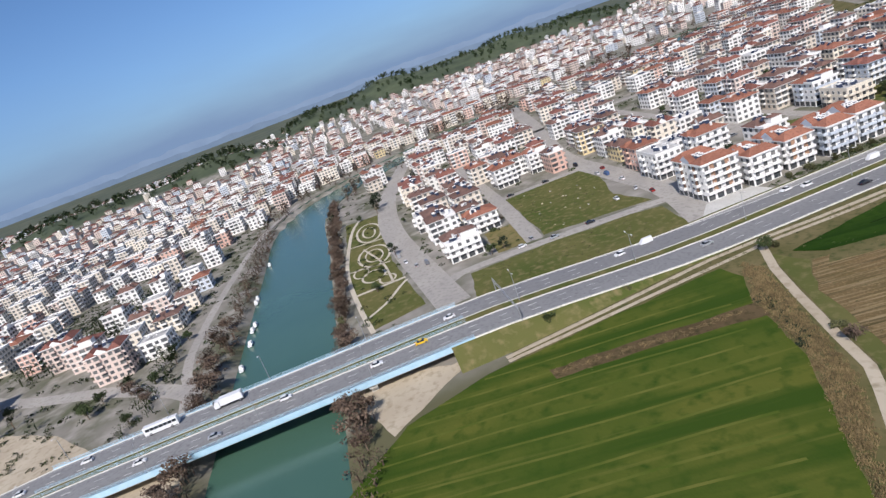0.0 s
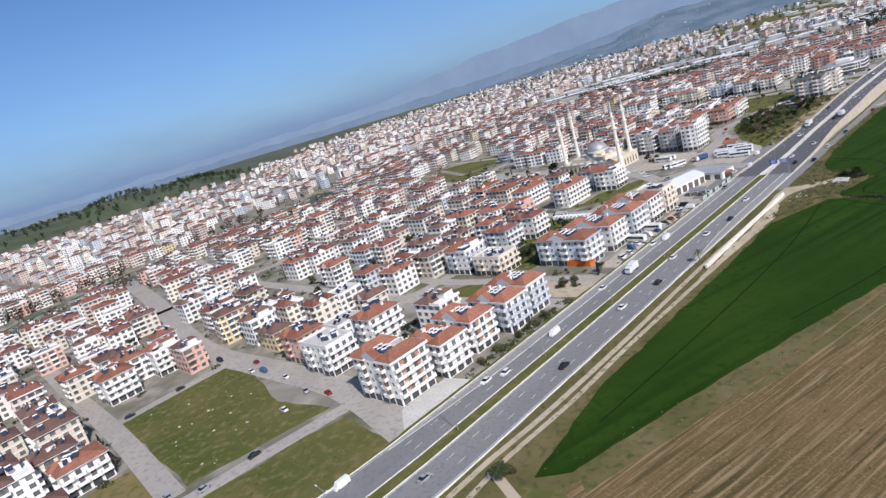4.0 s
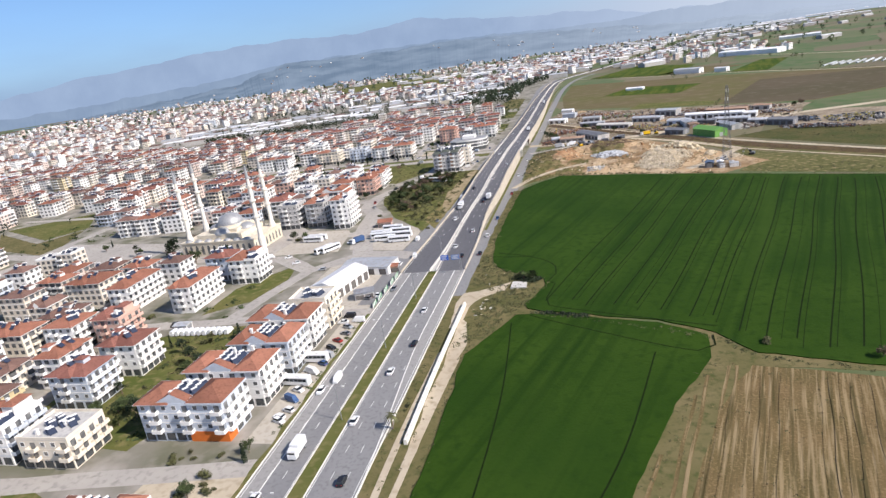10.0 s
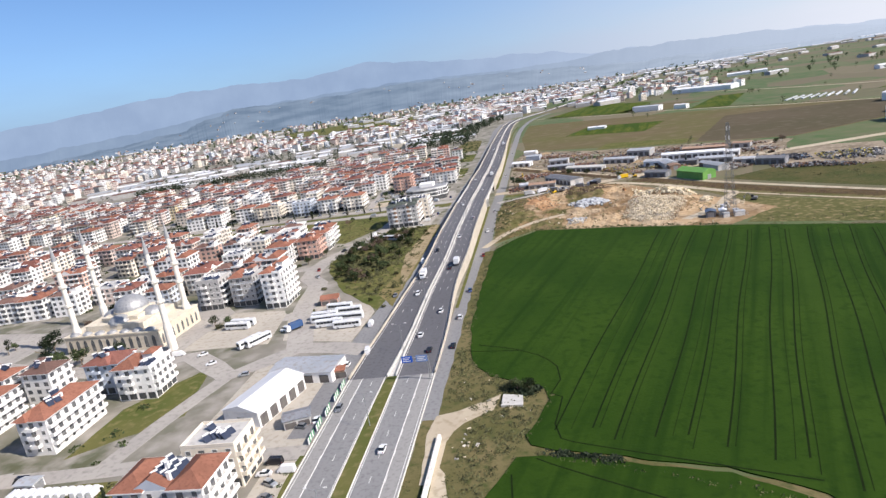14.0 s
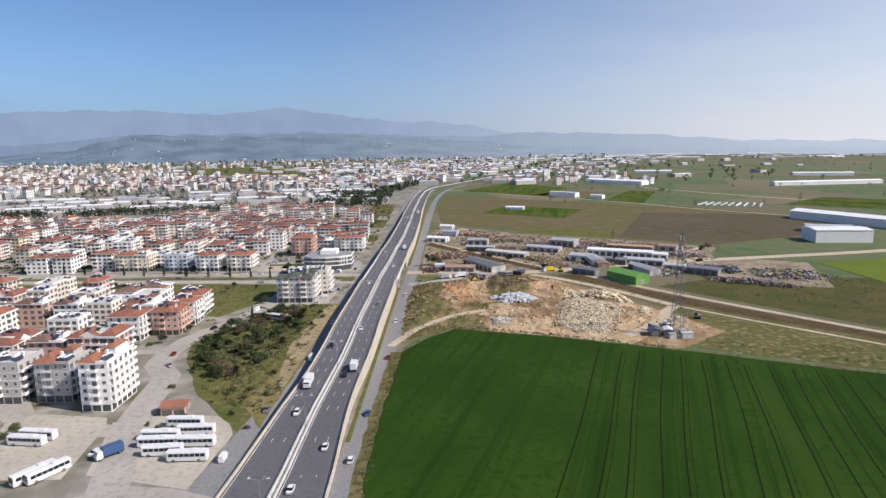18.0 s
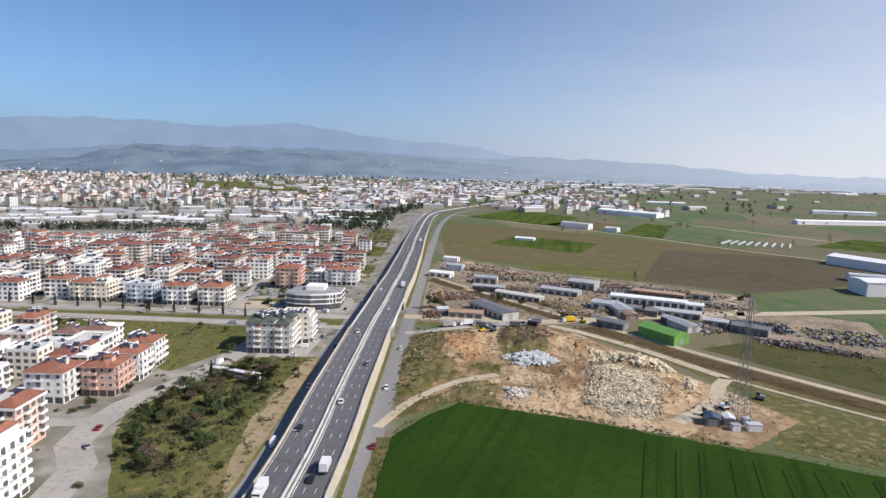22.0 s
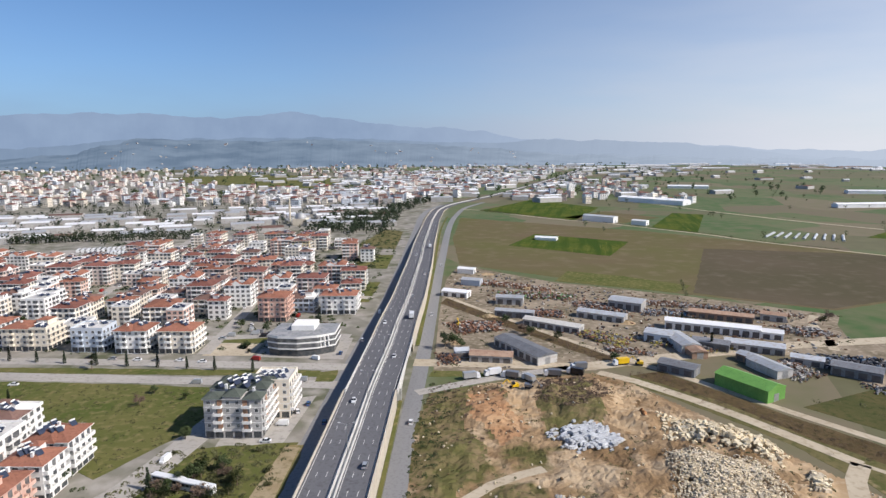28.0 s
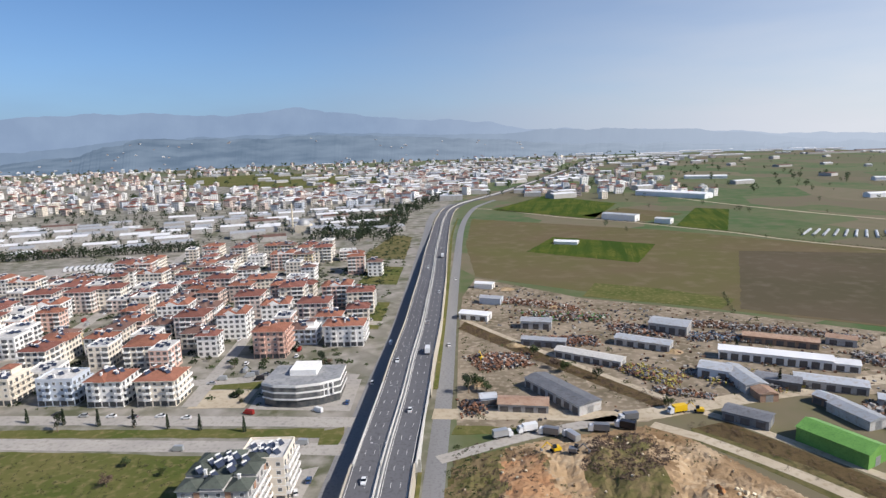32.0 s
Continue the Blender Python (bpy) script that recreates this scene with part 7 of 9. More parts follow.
for x, y, a in ((-40, 33, 88), (-34, 27, 92), (-44, 23.5, 90), (-43, 19, 92), (-31, 19, 90), (-39, 13.5, 94), (-30, 10, 92), (-84, 25, 84), (-85, 21, 84), (-70, 1, 150), (-66.6, 2, 150), (-50, 161, 72), (-39, 157, 72), (-24, -137, 84), (-24, -122, 88)):
    bus(x, y, a)
for k in range(11):
    bus(-338 + 4.4 * k, 594 + 1.5 * k, 20)
for k in range(7):
    bus(-302 + 4.2 * k, 584 - 1.0 * k, 24)
truck(-55, 13, 0.07, 140, "blue", "blue lorry parked beside the coach yard", 8)
for x, y, a, tone in ((48.2, 252.2, -72, "silver"), (58.1, 256.3, 108, "white"), (66, 253.4, 70, "grey"), (73.9, 249.5, 30, "silver"), (99.4, 264.6, 100, "grey"), (96.5, 257.7, 62, "black"), (121, 270.8, 106, "yellow"), (85.7, 255.6, 80, "grey")):
    truck(x, y, 0.10, a, tone, "%s tipper lorry in the yard entrance" % tone, 8)

# ---- road furniture ----
s = Shape()
s.tube(0, 0, 0, 10.5, 0.14, 0.07, 8)
POLE = s.mesh("lamp_pole", STEEL)
s = Shape()
s.beam((0, 0, 10.3), (2.1, 0, 10.9), 0.05, 0, 6)
ARM = s.mesh("lamp_arm", STEEL)
s = Shape()
s.box(2.0, 2.8, -0.16, 0.16, 10.84, 11.0)
HEAD = s.mesh("lamp_head", TANK)
spots_ = [(0, y, 2) for y in range(-372, -70, 43)] + [(0, y, 2) for y in range(-20, 960, 47)] + [(sx, y, 1) for y in range(-534, -390, 36) for sx in (-15.5, 15.0)]
for x, y, arms in spots_:
    root = thing("street_lamp", None, pose(x + centre_x(y), y, deck_height(y) + 0.1, 0, 0, 0 if x <= 0 else 180), "tall grey street lamp beside the carriageway", "street lamp", "street lamps")
    part("pole", POLE, root)
    for k in range(arms):
        part("arm", ARM, root, pose(0, 0, 0, 0, 0, 180 * k))
        part("lamp_head", HEAD, root, pose(0, 0, 0, 0, 0, 180 * k))

for y, x0, faces in ((-44, 14.2, ((7.4, 10.4), (11.4, 14.8))), (-376, -1.0, ())):
    root = thing("road_sign_gantry", None, None, "steel sign gantry with blue direction boards over the road", "road sign")
    s = Shape()
    if faces:
        for dx in (-0.3, 0.3):
            s.beam((x0 + dx, y, 0), (x0 + dx, y, 8.6), 0.12, 0, 6)
        for z in (7.0, 8.2):
            s.beam((x0 + 0.4, y, z), (x0 - 8.5, y, z), 0.09, 0, 6)
        for k in range(8):
            s.beam((x0 - k, y, 7.0 if k % 2 else 8.2), (x0 - k - 1, y, 8.2 if k % 2 else 7.0), 0.05)
        part("frame", s.mesh("gantry_frame", STEEL), root)
        for a, b, mat_ in ((5.6, 9.2, SIGN_BLUE), (10.4, 14.2, surface("sign_back", (0.12, 0.20, 0.42), (0.16, 0.24, 0.45), coarse=0.8, rough=0.5))):
            m_ = Shape()
            m_.box(a, b, y - 0.16, y - 0.10, 6.6, 8.9)
            bd = part("board", m_.mesh("sign_board", mat_), root, None, "blue direction board")
            for r in range(3):
                m_ = Shape()
                m_.box(a + 0.4, b - 0.6 - 0.5 * (r % 2), y - 0.18, y - 0.165, 8.2 - 0.6 * r, 8.45 - 0.6 * r)
                part("text_bar", m_.mesh("text_bar", PAINT_WHITE), bd)
    else:
        for x in (-16.2, 15.2):
            for dx in (-0.3, 0.3):
                s.beam((x + dx, y, 0), (x + dx, y, 9.5), 0.13, 0, 6)
        for z in (8.2, 9.5):
            s.beam((-16.2, y, z), (15.2, y, z), 0.1, 0, 6)
        for k in range(24):
            s.beam((-16 + 1.3 * k, y, 8.2 if k % 2 else 9.5), (-14.7 + 1.3 * k, y, 9.5 if k % 2 else 8.2), 0.05)
        part("frame", s.mesh("gantry_frame", STEEL), root)

s = Shape()
strip(s, smooth_line([(21.8, -168), (21.6, -130), (22.1, -80)], 6), 0.45, -0.45, -0.3, 1.5)
thing("barrier_wall", s.mesh("barrier_wall", WHITE_CONCRETE), None, "low pale concrete wall beside the dirt track", "wall", "", "structure")

HOARD = surface("hoarding_green", (0.05, 0.22, 0.10), (0.07, 0.26, 0.12), coarse=0.6, rough=0.6)
for x, y in ((-16.2, -76), (-16.2, -69), (-16.0, -61), (-15.9, -52), (-15.8, -45)):
    root = thing("hoarding", None, pose(x, y, 0, 0, 0, 94), "green and white striped roadside hoarding", "fence", "hoardings")
    for k in range(6):
        m_ = Shape()
        m_.box(-3 + k, -2 + k, -0.05, 0.05, 0.1, 2.0)
        part("panel", m_.mesh("hoarding_panel", HOARD if k % 2 else PAINT_WHITE), root)

# pylon with its hut
MAST_STEEL = surface("mast_steel", (0.20, 0.21, 0.22), (0.15, 0.15, 0.16), coarse=1.0, rough=0.6, metal=0.3)
root = thing("lattice_mast", None, pose(157, 122.5, 0), "tall grey steel lattice mast in a fenced yard", "mast")
legs = [(-1, -1), (1, -1), (1, 1), (-1, 1)]
half = lambda z: 2.6 - 2.1 * min(1, z / 44)
for dx, dy in legs:
    s = Shape()
    s.beam((dx * half(0), dy * half(0), 0), (dx * half(50), dy * half(50), 50), 0.10, 0, 4)
    part("leg", s.mesh("mast_leg", MAST_STEEL), root)
for n in range(16):
    z0, z1 = 50 * n / 16, 50 * (n + 1) / 16
    s = Shape()
    for (ax, ay), (bx, by) in zip(legs, legs[1:] + legs[:1]):
        s.beam((ax * half(z0), ay * half(z0), z0), (bx * half(z1), by * half(z1), z1), 0.05)
        s.beam((bx * half(z0), by * half(z0), z0), (ax * half(z1), ay * half(z1), z1), 0.05)
        s.beam((ax * half(z1), ay * half(z1), z1), (bx * half(z1), by * half(z1), z1), 0.05)
    part("lattice", s.mesh("mast_lattice", MAST_STEEL), root)
for z, a in ((46, 20), (46, 140), (46, 260), (41, 80), (41, 200)):
    s = Shape()
    s.box(-0.2, 0.2, 0.9, 1.1, z, z + 2.2)
    part("antenna", s.mesh("antenna", TANK), root, pose(0, 0, 0, 0, 0, a))
for x, y, w, d, h in ((160.5, 119, 5, 3, 2.6), (153.5, 118.5, 3, 2.4, 2.4), (160.5, 125, 2.5, 3, 2.2)):
    s = Shape()
    s.box(-w / 2, w / 2, -d / 2, d / 2, 0, h, 0)
    s.box(-w / 2 - 0.2, w / 2 + 0.2, -d / 2 - 0.2, d / 2 + 0.2, h, h + 0.15, 1)
    thing("equipment_hut", s.mesh("equipment_hut", TANK, METAL_ROOF), pose(x, y, 0), "small pale equipment hut by the mast", "hut")
s = Shape()
for a, b in (((151, 116), (164, 116)), ((164, 116), (164, 128)), ((164, 128), (151, 128)), ((151, 128), (151, 116))):
    for k in range(7):
        x, y = a[0] + (b[0] - a[0]) * k / 6, a[1] + (b[1] - a[1]) * k / 6
        s.box(x - 0.05, x + 0.05, y - 0.05, y + 0.05, 0, 2)
    for z in (0.6, 1.3, 1.95):
        s.beam((*a, z), (*b, z), 0.03)
thing("fence", s.mesh("mast_fence", STEEL), None, "thin steel fence round the mast", "fence")

def digger(x, y, turn, tone, label):
    root = thing("excavator", None, pose(x, y, 0.1 + yard_height(x, y), 0, 0, turn), label, "excavator", "excavators")
    for dx in (-1.0, 1.0):
        s = Shape()
        loft(s, [[(dx - 0.3, yy, zz0), (dx + 0.3, yy, zz0), (dx + 0.3, yy, zz1), (dx - 0.3, yy, zz1)] for yy, zz0, zz1 in ((-1.7, 0.3, 0.6), (-1.4, 0, 0.85), (1.4, 0, 0.85), (1.7, 0.3, 0.6))])
        part("crawler", s.mesh("crawler", RUBBER), root)
    s = Shape()
    s.box(-1.2, 1.2, -1.9, 1.0, 0.9, 2.0)
    part("body", s.mesh("digger_body", CAR_TONES[tone]), root)
    s = Shape()
    s.box(-1.1, -0.1, 0.0, 1.4, 2.0, 3.1)
    part("cab", s.mesh("digger_cab", CAR_GLASS), root)
    s = Shape()
    s.beam((0.5, 0.9, 1.8), (0.5, 3.2, 4.2), 0.22, 0, 4)
    s.beam((0.5, 3.2, 4.2), (0.5, 5.4, 2.2), 0.18, 0, 4)
    part("arm", s.mesh("digger_arm", CAR_TONES[tone]), root)
    s = Shape()
    s.box(0.1, 0.9, 5.0, 5.8, 1.2, 2.2)
    part("bucket", s.mesh("digger_bucket", STEEL), root)
    return root


for x, y, a, tone, lab in ((148, 131, 40, "grey", "grey tracked excavator beside the rubble"), (158, 138, 200, "white", "pale tracked excavator on the dusty track"), (66.2, 237.6, 110, "yellow", "yellow tracked excavator at the yard entrance"), (72.2, 233.7, 250, "grey", "dusty tracked excavator at the yard entrance"), (178, 150, 60, "grey", "grey tracked excavator beside the dirt track"), (129.9, 270.9, 80, "yellow", "yellow tracked excavator on the yard road"), (43, 336, 20, "yellow", "yellow tracked excavator among machine parts")):
    digger(x, y, a, tone, lab)

# ---- sheds, halls and yards ----
def shed(x, y, w, d, h, turn, wall, roof, label, rise=1.6, name="shed", category="shed", ribs=True):
    root = thing(name, None, pose(x, y, 0, 0, 0, turn), label if len(label.split()) > 4 else label + " on bare ground", category)
    s = Shape()
    s.box(-w / 2, w / 2, -d / 2, d / 2, -0.3, h)
    long_x = w >= d
    if long_x:
        for u in (-w / 2, w / 2):
            s.face([(u, -d / 2, h), (u, d / 2, h), (u, 0, h + rise)])
    else:
        for v in (-d / 2, d / 2):
            s.face([(-w / 2, v, h), (w / 2, v, h), (0, v, h + rise)])
    part("wall", s.mesh("shed_wall", wall), root)
    s = Shape()
    s.hip(-w / 2 - 0.4, w / 2 + 0.4, -d / 2 - 0.4, d / 2 + 0.4, h + 0.02, rise, 0, True)
    part("roof", s.mesh("shed_roof", roof), root)
    L = w if long_x else d
    n = max(2, int(L / 5)) if ribs else 0
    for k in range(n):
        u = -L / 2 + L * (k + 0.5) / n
        # flat dark panels on the closed wall stand in for shaded open bays
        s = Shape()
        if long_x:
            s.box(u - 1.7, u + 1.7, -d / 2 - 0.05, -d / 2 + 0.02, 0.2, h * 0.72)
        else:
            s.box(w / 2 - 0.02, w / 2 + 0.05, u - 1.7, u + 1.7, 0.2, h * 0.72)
        part("bay_opening", s.mesh("bay_opening", BAY_SHADE), root)
    s = Shape()
    if long_x:
        s.box(w / 2 - 0.02, w / 2 + 0.06, -1.6, 1.6, 0, min(3.4, h - 0.4))
    else:
        s.box(-1.6, 1.6, -d / 2 - 0.06, -d / 2 + 0.02, 0, min(3.4, h - 0.4))
    part("door", s.mesh("shed_door", STEEL), root)
    return root


SHEET_WALL = surface("sheet_wall", (0.50, 0.50, 0.49), (0.42, 0.41, 0.40), (0.36, 0.30, 0.25), 0.2, 0.9, 0.7, vary=0.2)
RUSTY = surface("rusty_sheet", (0.30, 0.19, 0.13), (0.38, 0.27, 0.20), (0.22, 0.13, 0.09), 0.25, 1.0, 0.8, vary=0.2)
DARK_SHEET = surface("dark_sheet", (0.16, 0.17, 0.19), (0.21, 0.22, 0.24), (0.13, 0.12, 0.12), 0.2, 0.9, 0.6, vary=0.2)
shed(-39, -54, 13.5, 25, 5.5, -14, PLASTER[0], WHITE_ROOF, "large white hall with a pale sheet roof", 2.0, "hall", "hall")
shed(-32, -33, 24, 13, 4.2, -6, PLASTER[0], METAL_ROOF, "low white workshop with a grey roof", 1.0)
shed(-24, -66, 8, 6, 3, 20, SHEET_WALL, DARK_SHEET, "small grey workshop beside the hall", 0.8)
shed(-20, -36, 5, 4, 3, 10, RUSTY, TILES[0], "small kiosk with a red roof", 1.0, "kiosk", "kiosk")
shed(-48, 44, 8, 6, 3, 8, PLASTER[3], TILES[0], "small pink house with a tiled roof", 1.6, "small_house", "house")
shed(147, 124, 5, 6, 3.2, -12, DARK_SHEET, PANEL, "dark hut with solar panels near the mast", 0.8, "hut", "hut")
shed(153.5, 124.5, 3.6, 5, 3.0, -12, SHEET_WALL, WHITE_ROOF, "small shed with a white roof near the mast", 0.6)
shed(-95, -92, 6, 4, 2.8, 0, PLASTER[0], METAL_ROOF, "small white site cabin", 0.5)
shed(167.7, 238.7, 12, 25, 5.5, 31, GREEN_SHEET, GREEN_SHEET, "bright green sheet-metal shed", 2.2)
for x, y, w, d, h, a, wall, roof, lab in (
        (76.4, 288.1, 37, 12, 4.5, -59, SHEET_WALL, DARK_SHEET, "long dark grey workshop shed"), (58.8, 278, 21, 9, 3.5, -8, SHEET_WALL, RUSTY, "low shed with a rusty roof"), (43.9, 283.8, 7, 6, 3.6, 8, PLASTER[2], METAL_ROOF, "small bluish workshop"),
        (187, 326, 50, 9, 5, -23, PLASTER[0], WHITE_ROOF, "long white shed with a pale roof"), (215.1, 314.3, 11, 8, 4, -23, PLASTER[0], WHITE_ROOF, "white annex shed"), (131, 353, 29, 9, 4, -30, SHEET_WALL, METAL_ROOF, "grey workshop with a metal roof"),
        (153, 377, 21, 14, 6, -30, SHEET_WALL, METAL_ROOF, "tall grey workshop with a metal roof"), (152.1, 309.7, 14, 11, 5, -30, PLASTER[2], METAL_ROOF, "blue-grey workshop"), (160.1, 299.9, 10, 24, 4.5, 6, SHEET_WALL, METAL_ROOF, "blue-grey shed with a long roof"),
        (162.2, 286.1, 8, 13, 3.6, 4, RUSTY, RUSTY, "rusty open shed"), (174.9, 297.1, 18, 9, 4, -28, DARK_SHEET, DARK_SHEET, "dark open shed"), (195.6, 293.3, 28, 9, 4, -25, SHEET_WALL, METAL_ROOF, "grey shed beside the yard road"),
        (98, 333, 35, 8, 3.8, -33, SHEET_WALL, CONCRETE, "long low shed with a stone-grey roof"), (78, 390, 18, 9, 5, -12, SHEET_WALL, METAL_ROOF, "grey metal shed"), (78, 357, 24, 6, 4, -15, DARK_SHEET, METAL_ROOF, "dark low shed"),
        (42, 411, 19, 9, 4, -22, PLASTER[0], WHITE_ROOF, "white low workshop"), (54, 447, 15, 8, 4.5, -20, PLASTER[2], METAL_ROOF, "pale blue workshop"), (51, 491, 14, 7, 4, -20, PLASTER[0], WHITE_ROOF, "white low workshop"),
        (203, 352, 36, 8, 4, -25, RUSTY, RUSTY, "long rusty-roofed shed"), (234, 350, 14, 8, 4, -30, SHEET_WALL, RUSTY, "rusty shed"), (145.8, 262.2, 17, 9, 4, -38, DARK_SHEET, DARK_SHEET, "dark low shed beside the ditch"),
        (188.1, 262.6, 9, 19, 4, 18, SHEET_WALL, METAL_ROOF, "grey shed with a patched roof"), (185, 276.4, 9, 7, 3.6, -60, RUSTY, METAL_ROOF, "small patched shed"), (225.6, 257.1, 20, 10, 4.5, -36, DARK_SHEET, DARK_SHEET, "dark shed in the scrap yard"), (211.6, 272.8, 14, 7, 3.5, -30, SHEET_WALL, METAL_ROOF, "small grey shed"),
        (397, 387, 48, 26, 11, -4, PLASTER[0], WHITE_ROOF, "white box-shaped factory building"), (480, 495, 120, 26, 9, -62, PLASTER[0], WHITE_ROOF, "long white factory hall"), (422, 441, 40, 14, 6, -20, PLASTER[0], METAL_ROOF, "pale factory annex"),
        (242, 840, 46, 14, 8, -40, PLASTER[0], METAL_ROOF, "white farm building"), (286, 802, 20, 10, 6, -40, PLASTER[0], WHITE_ROOF, "white farm barn"), (401, 1113, 126, 30, 8, -46, WHITE_ROOF, WHITE_ROOF, "long white greenhouse"), (355, 1332, 50, 16, 6, -46, WHITE_ROOF, WHITE_ROOF, "white greenhouse"),
        (779, 1031, 220, 16, 6, 6, WHITE_ROOF, WHITE_ROOF, "very long white greenhouse"), (933, 1303, 130, 20, 6, -10, WHITE_ROOF, WHITE_ROOF, "long white greenhouse"), (598, 1482, 90, 24, 6, -14, WHITE_ROOF, WHITE_ROOF, "white greenhouse"), (144, 674, 24, 12, 3, -20, WHITE_ROOF, WHITE_ROOF, "low pale greenhouse")):
    shed(x, y, w, d, h, a, wall, roof, lab, 1.2 if w < 90 else 2.2, ribs=y < 440 and x < 330)


# heaps of blocks, pipes and scrap
def heap(name, poly, n, sizes, materials, label, kind="stuff", tilt=25, z0=0.0, hill=0.0, seed=1, aligned=None, floor=None):
    r = random.Random(seed)
    xs, ys = [p[0] for p in poly], [p[1] for p in poly]
    cx, cy = sum(xs) / len(xs), sum(ys) / len(ys)
    reach = max(max(xs) - min(xs), max(ys) - min(ys)) / 2
    s = Shape()
    done = tries = 0
    while done < n and tries < n * 12:
        tries += 1
        x, y = r.uniform(min(xs), max(xs)), r.uniform(min(ys), max(ys))
        if not inside(x, y, poly):
            continue
        rim = near_line(x, y, poly + poly[:1]) / min(7.0, reach * 0.5)
        if r.random() > 0.15 + rim + 0.5 * noise.noise((x * 0.15, y * 0.15, seed)):
            continue
        done += 1
        a, b, c = (r.uniform(*q) for q in sizes)
        a, b, c = a * (0.5 + 0.5 * min(1, rim)), b * (0.5 + 0.5 * min(1, rim)), c * (0.5 + 0.5 * min(1, rim))
        z = z0 + (floor(x, y) if floor else 0.0) + hill * max(0, 1 - (math.hypot(x - cx, y - cy) / reach) ** 1.5) * r.uniform(0.5, 1) + c * 0.4
        m = pose(x, y, z, r.uniform(-tilt, tilt), r.uniform(-tilt, tilt), (r.uniform(0, 360) if aligned is None else aligned + r.uniform(-8, 8)))
        k = len(s.v)
        s.v += [tuple(m @ Vector((u * a / 2 * r.uniform(0.75, 1), v * b / 2 * r.uniform(0.75, 1), w * c / 2))) for w in (-1, 1) for u, v in ((-1, -1), (1, -1), (1, 1), (-1, 1))]
        slot = r.randrange(len(materials))
        for f in ((4, 5, 6, 7), (0, 1, 5, 4), (1, 2, 6, 5), (2, 3, 7, 6), (3, 0, 4, 7), (3, 2, 1, 0)):
            s.f.append(tuple(k + i for i in f))
            s.m.append(slot)
    return thing(name, s.mesh(name, *materials), None, label, "heap", "", kind)


MARBLE = surface("marble_blocks", (0.60, 0.50, 0.34), (0.70, 0.63, 0.48), (0.42, 0.33, 0.20), 0.3, 1.2, 0.9, island=0.2)
MARBLE_BLUE = surface("grey_marble_blocks", (0.42, 0.44, 0.465), (0.52, 0.53, 0.55), (0.27, 0.29, 0.31), 0.4, 1.3, 0.6, island=0.2)
ROCK = surface("pale_rock", (0.56, 0.48, 0.36), (0.64, 0.56, 0.44), (0.38, 0.31, 0.21), 0.12, 0.8, 0.9, island=0.2)
SCRAP = [surface("scrap_" + n, c, tuple(v * 0.6 for v in c), None, 0.6, 1, 0.7, island=0.4) for n, c in (("orange", (0.29, 0.145, 0.09)), ("rust", (0.22, 0.125, 0.08)), ("grey", (0.27, 0.27, 0.275)), ("yellow", (0.42, 0.36, 0.10)), ("pale", (0.50, 0.47, 0.42)), ("dark", (0.07, 0.07, 0.08)), ("blue", (0.13, 0.19, 0.28)), ("green", (0.12, 0.25, 0.09)))]
heap("marble_slabs", [(73, 196), (79, 181), (101, 184), (103, 192), (97, 204), (86, 207)], 260, ((2.2, 3.8), (1.2, 2.0), (0.9, 1.6)), [MARBLE_BLUE], "stacked grey-white marble slabs", tilt=9, hill=1.2, aligned=35, floor=yard_height)
heap("marble_blocks", [(119, 212), (132, 210), (153, 195), (157, 183), (148, 168), (135, 178), (114, 188)], 420, ((1.2, 2.8), (1.0, 2.0), (1.0, 1.8)), [MARBLE], "rough yellow-white marble blocks", hill=1.0, seed=3, floor=yard_height)
heap("marble_blocks", [(154, 169), (160, 166), (155, 156), (149, 158)], 60, ((1.3, 2.6), (1.0, 2.0), (1.0, 1.8)), [MARBLE, ROCK], "rough marble blocks beside the track", hill=0.8, seed=4, floor=yard_height)
heap("rubble", [(112, 184), (144, 170), (142, 152), (127, 122), (112, 124), (101, 138), (109, 166)], 5600, ((0.3, 1.2), (0.3, 1.0), (0.25, 0.8)), [ROCK, MARBLE, ROCK], "broad heap of pale quarry rubble", hill=1.6, seed=5, floor=yard_height)
heap("rubble", [(71, 156), (84, 152), (80, 140), (70, 140)], 260, ((0.5, 1.6), (0.4, 1.4), (0.4, 1.0)), [ROCK, MARBLE_BLUE], "scattered pale rubble", hill=0.8, seed=6, floor=yard_height)
heap("rubble", YARD_EDGE, 150, ((0.3, 1.3), (0.3, 1.0), (0.3, 0.8)), [ROCK, MARBLE, surface("brown_clods", (0.24, 0.16, 0.09), (0.16, 0.11, 0.06), coarse=0.5, rough=0.95, island=0.3)], "stones and clods strewn over the yard", seed=16, floor=yard_height)
heap("rubble", [(160, 146), (168, 158), (174, 150), (168, 136)], 140, ((0.5, 1.8), (0.4, 1.4), (0.4, 1.0)), [ROCK], "pale rubble beside the mast", hill=0.8, seed=17)
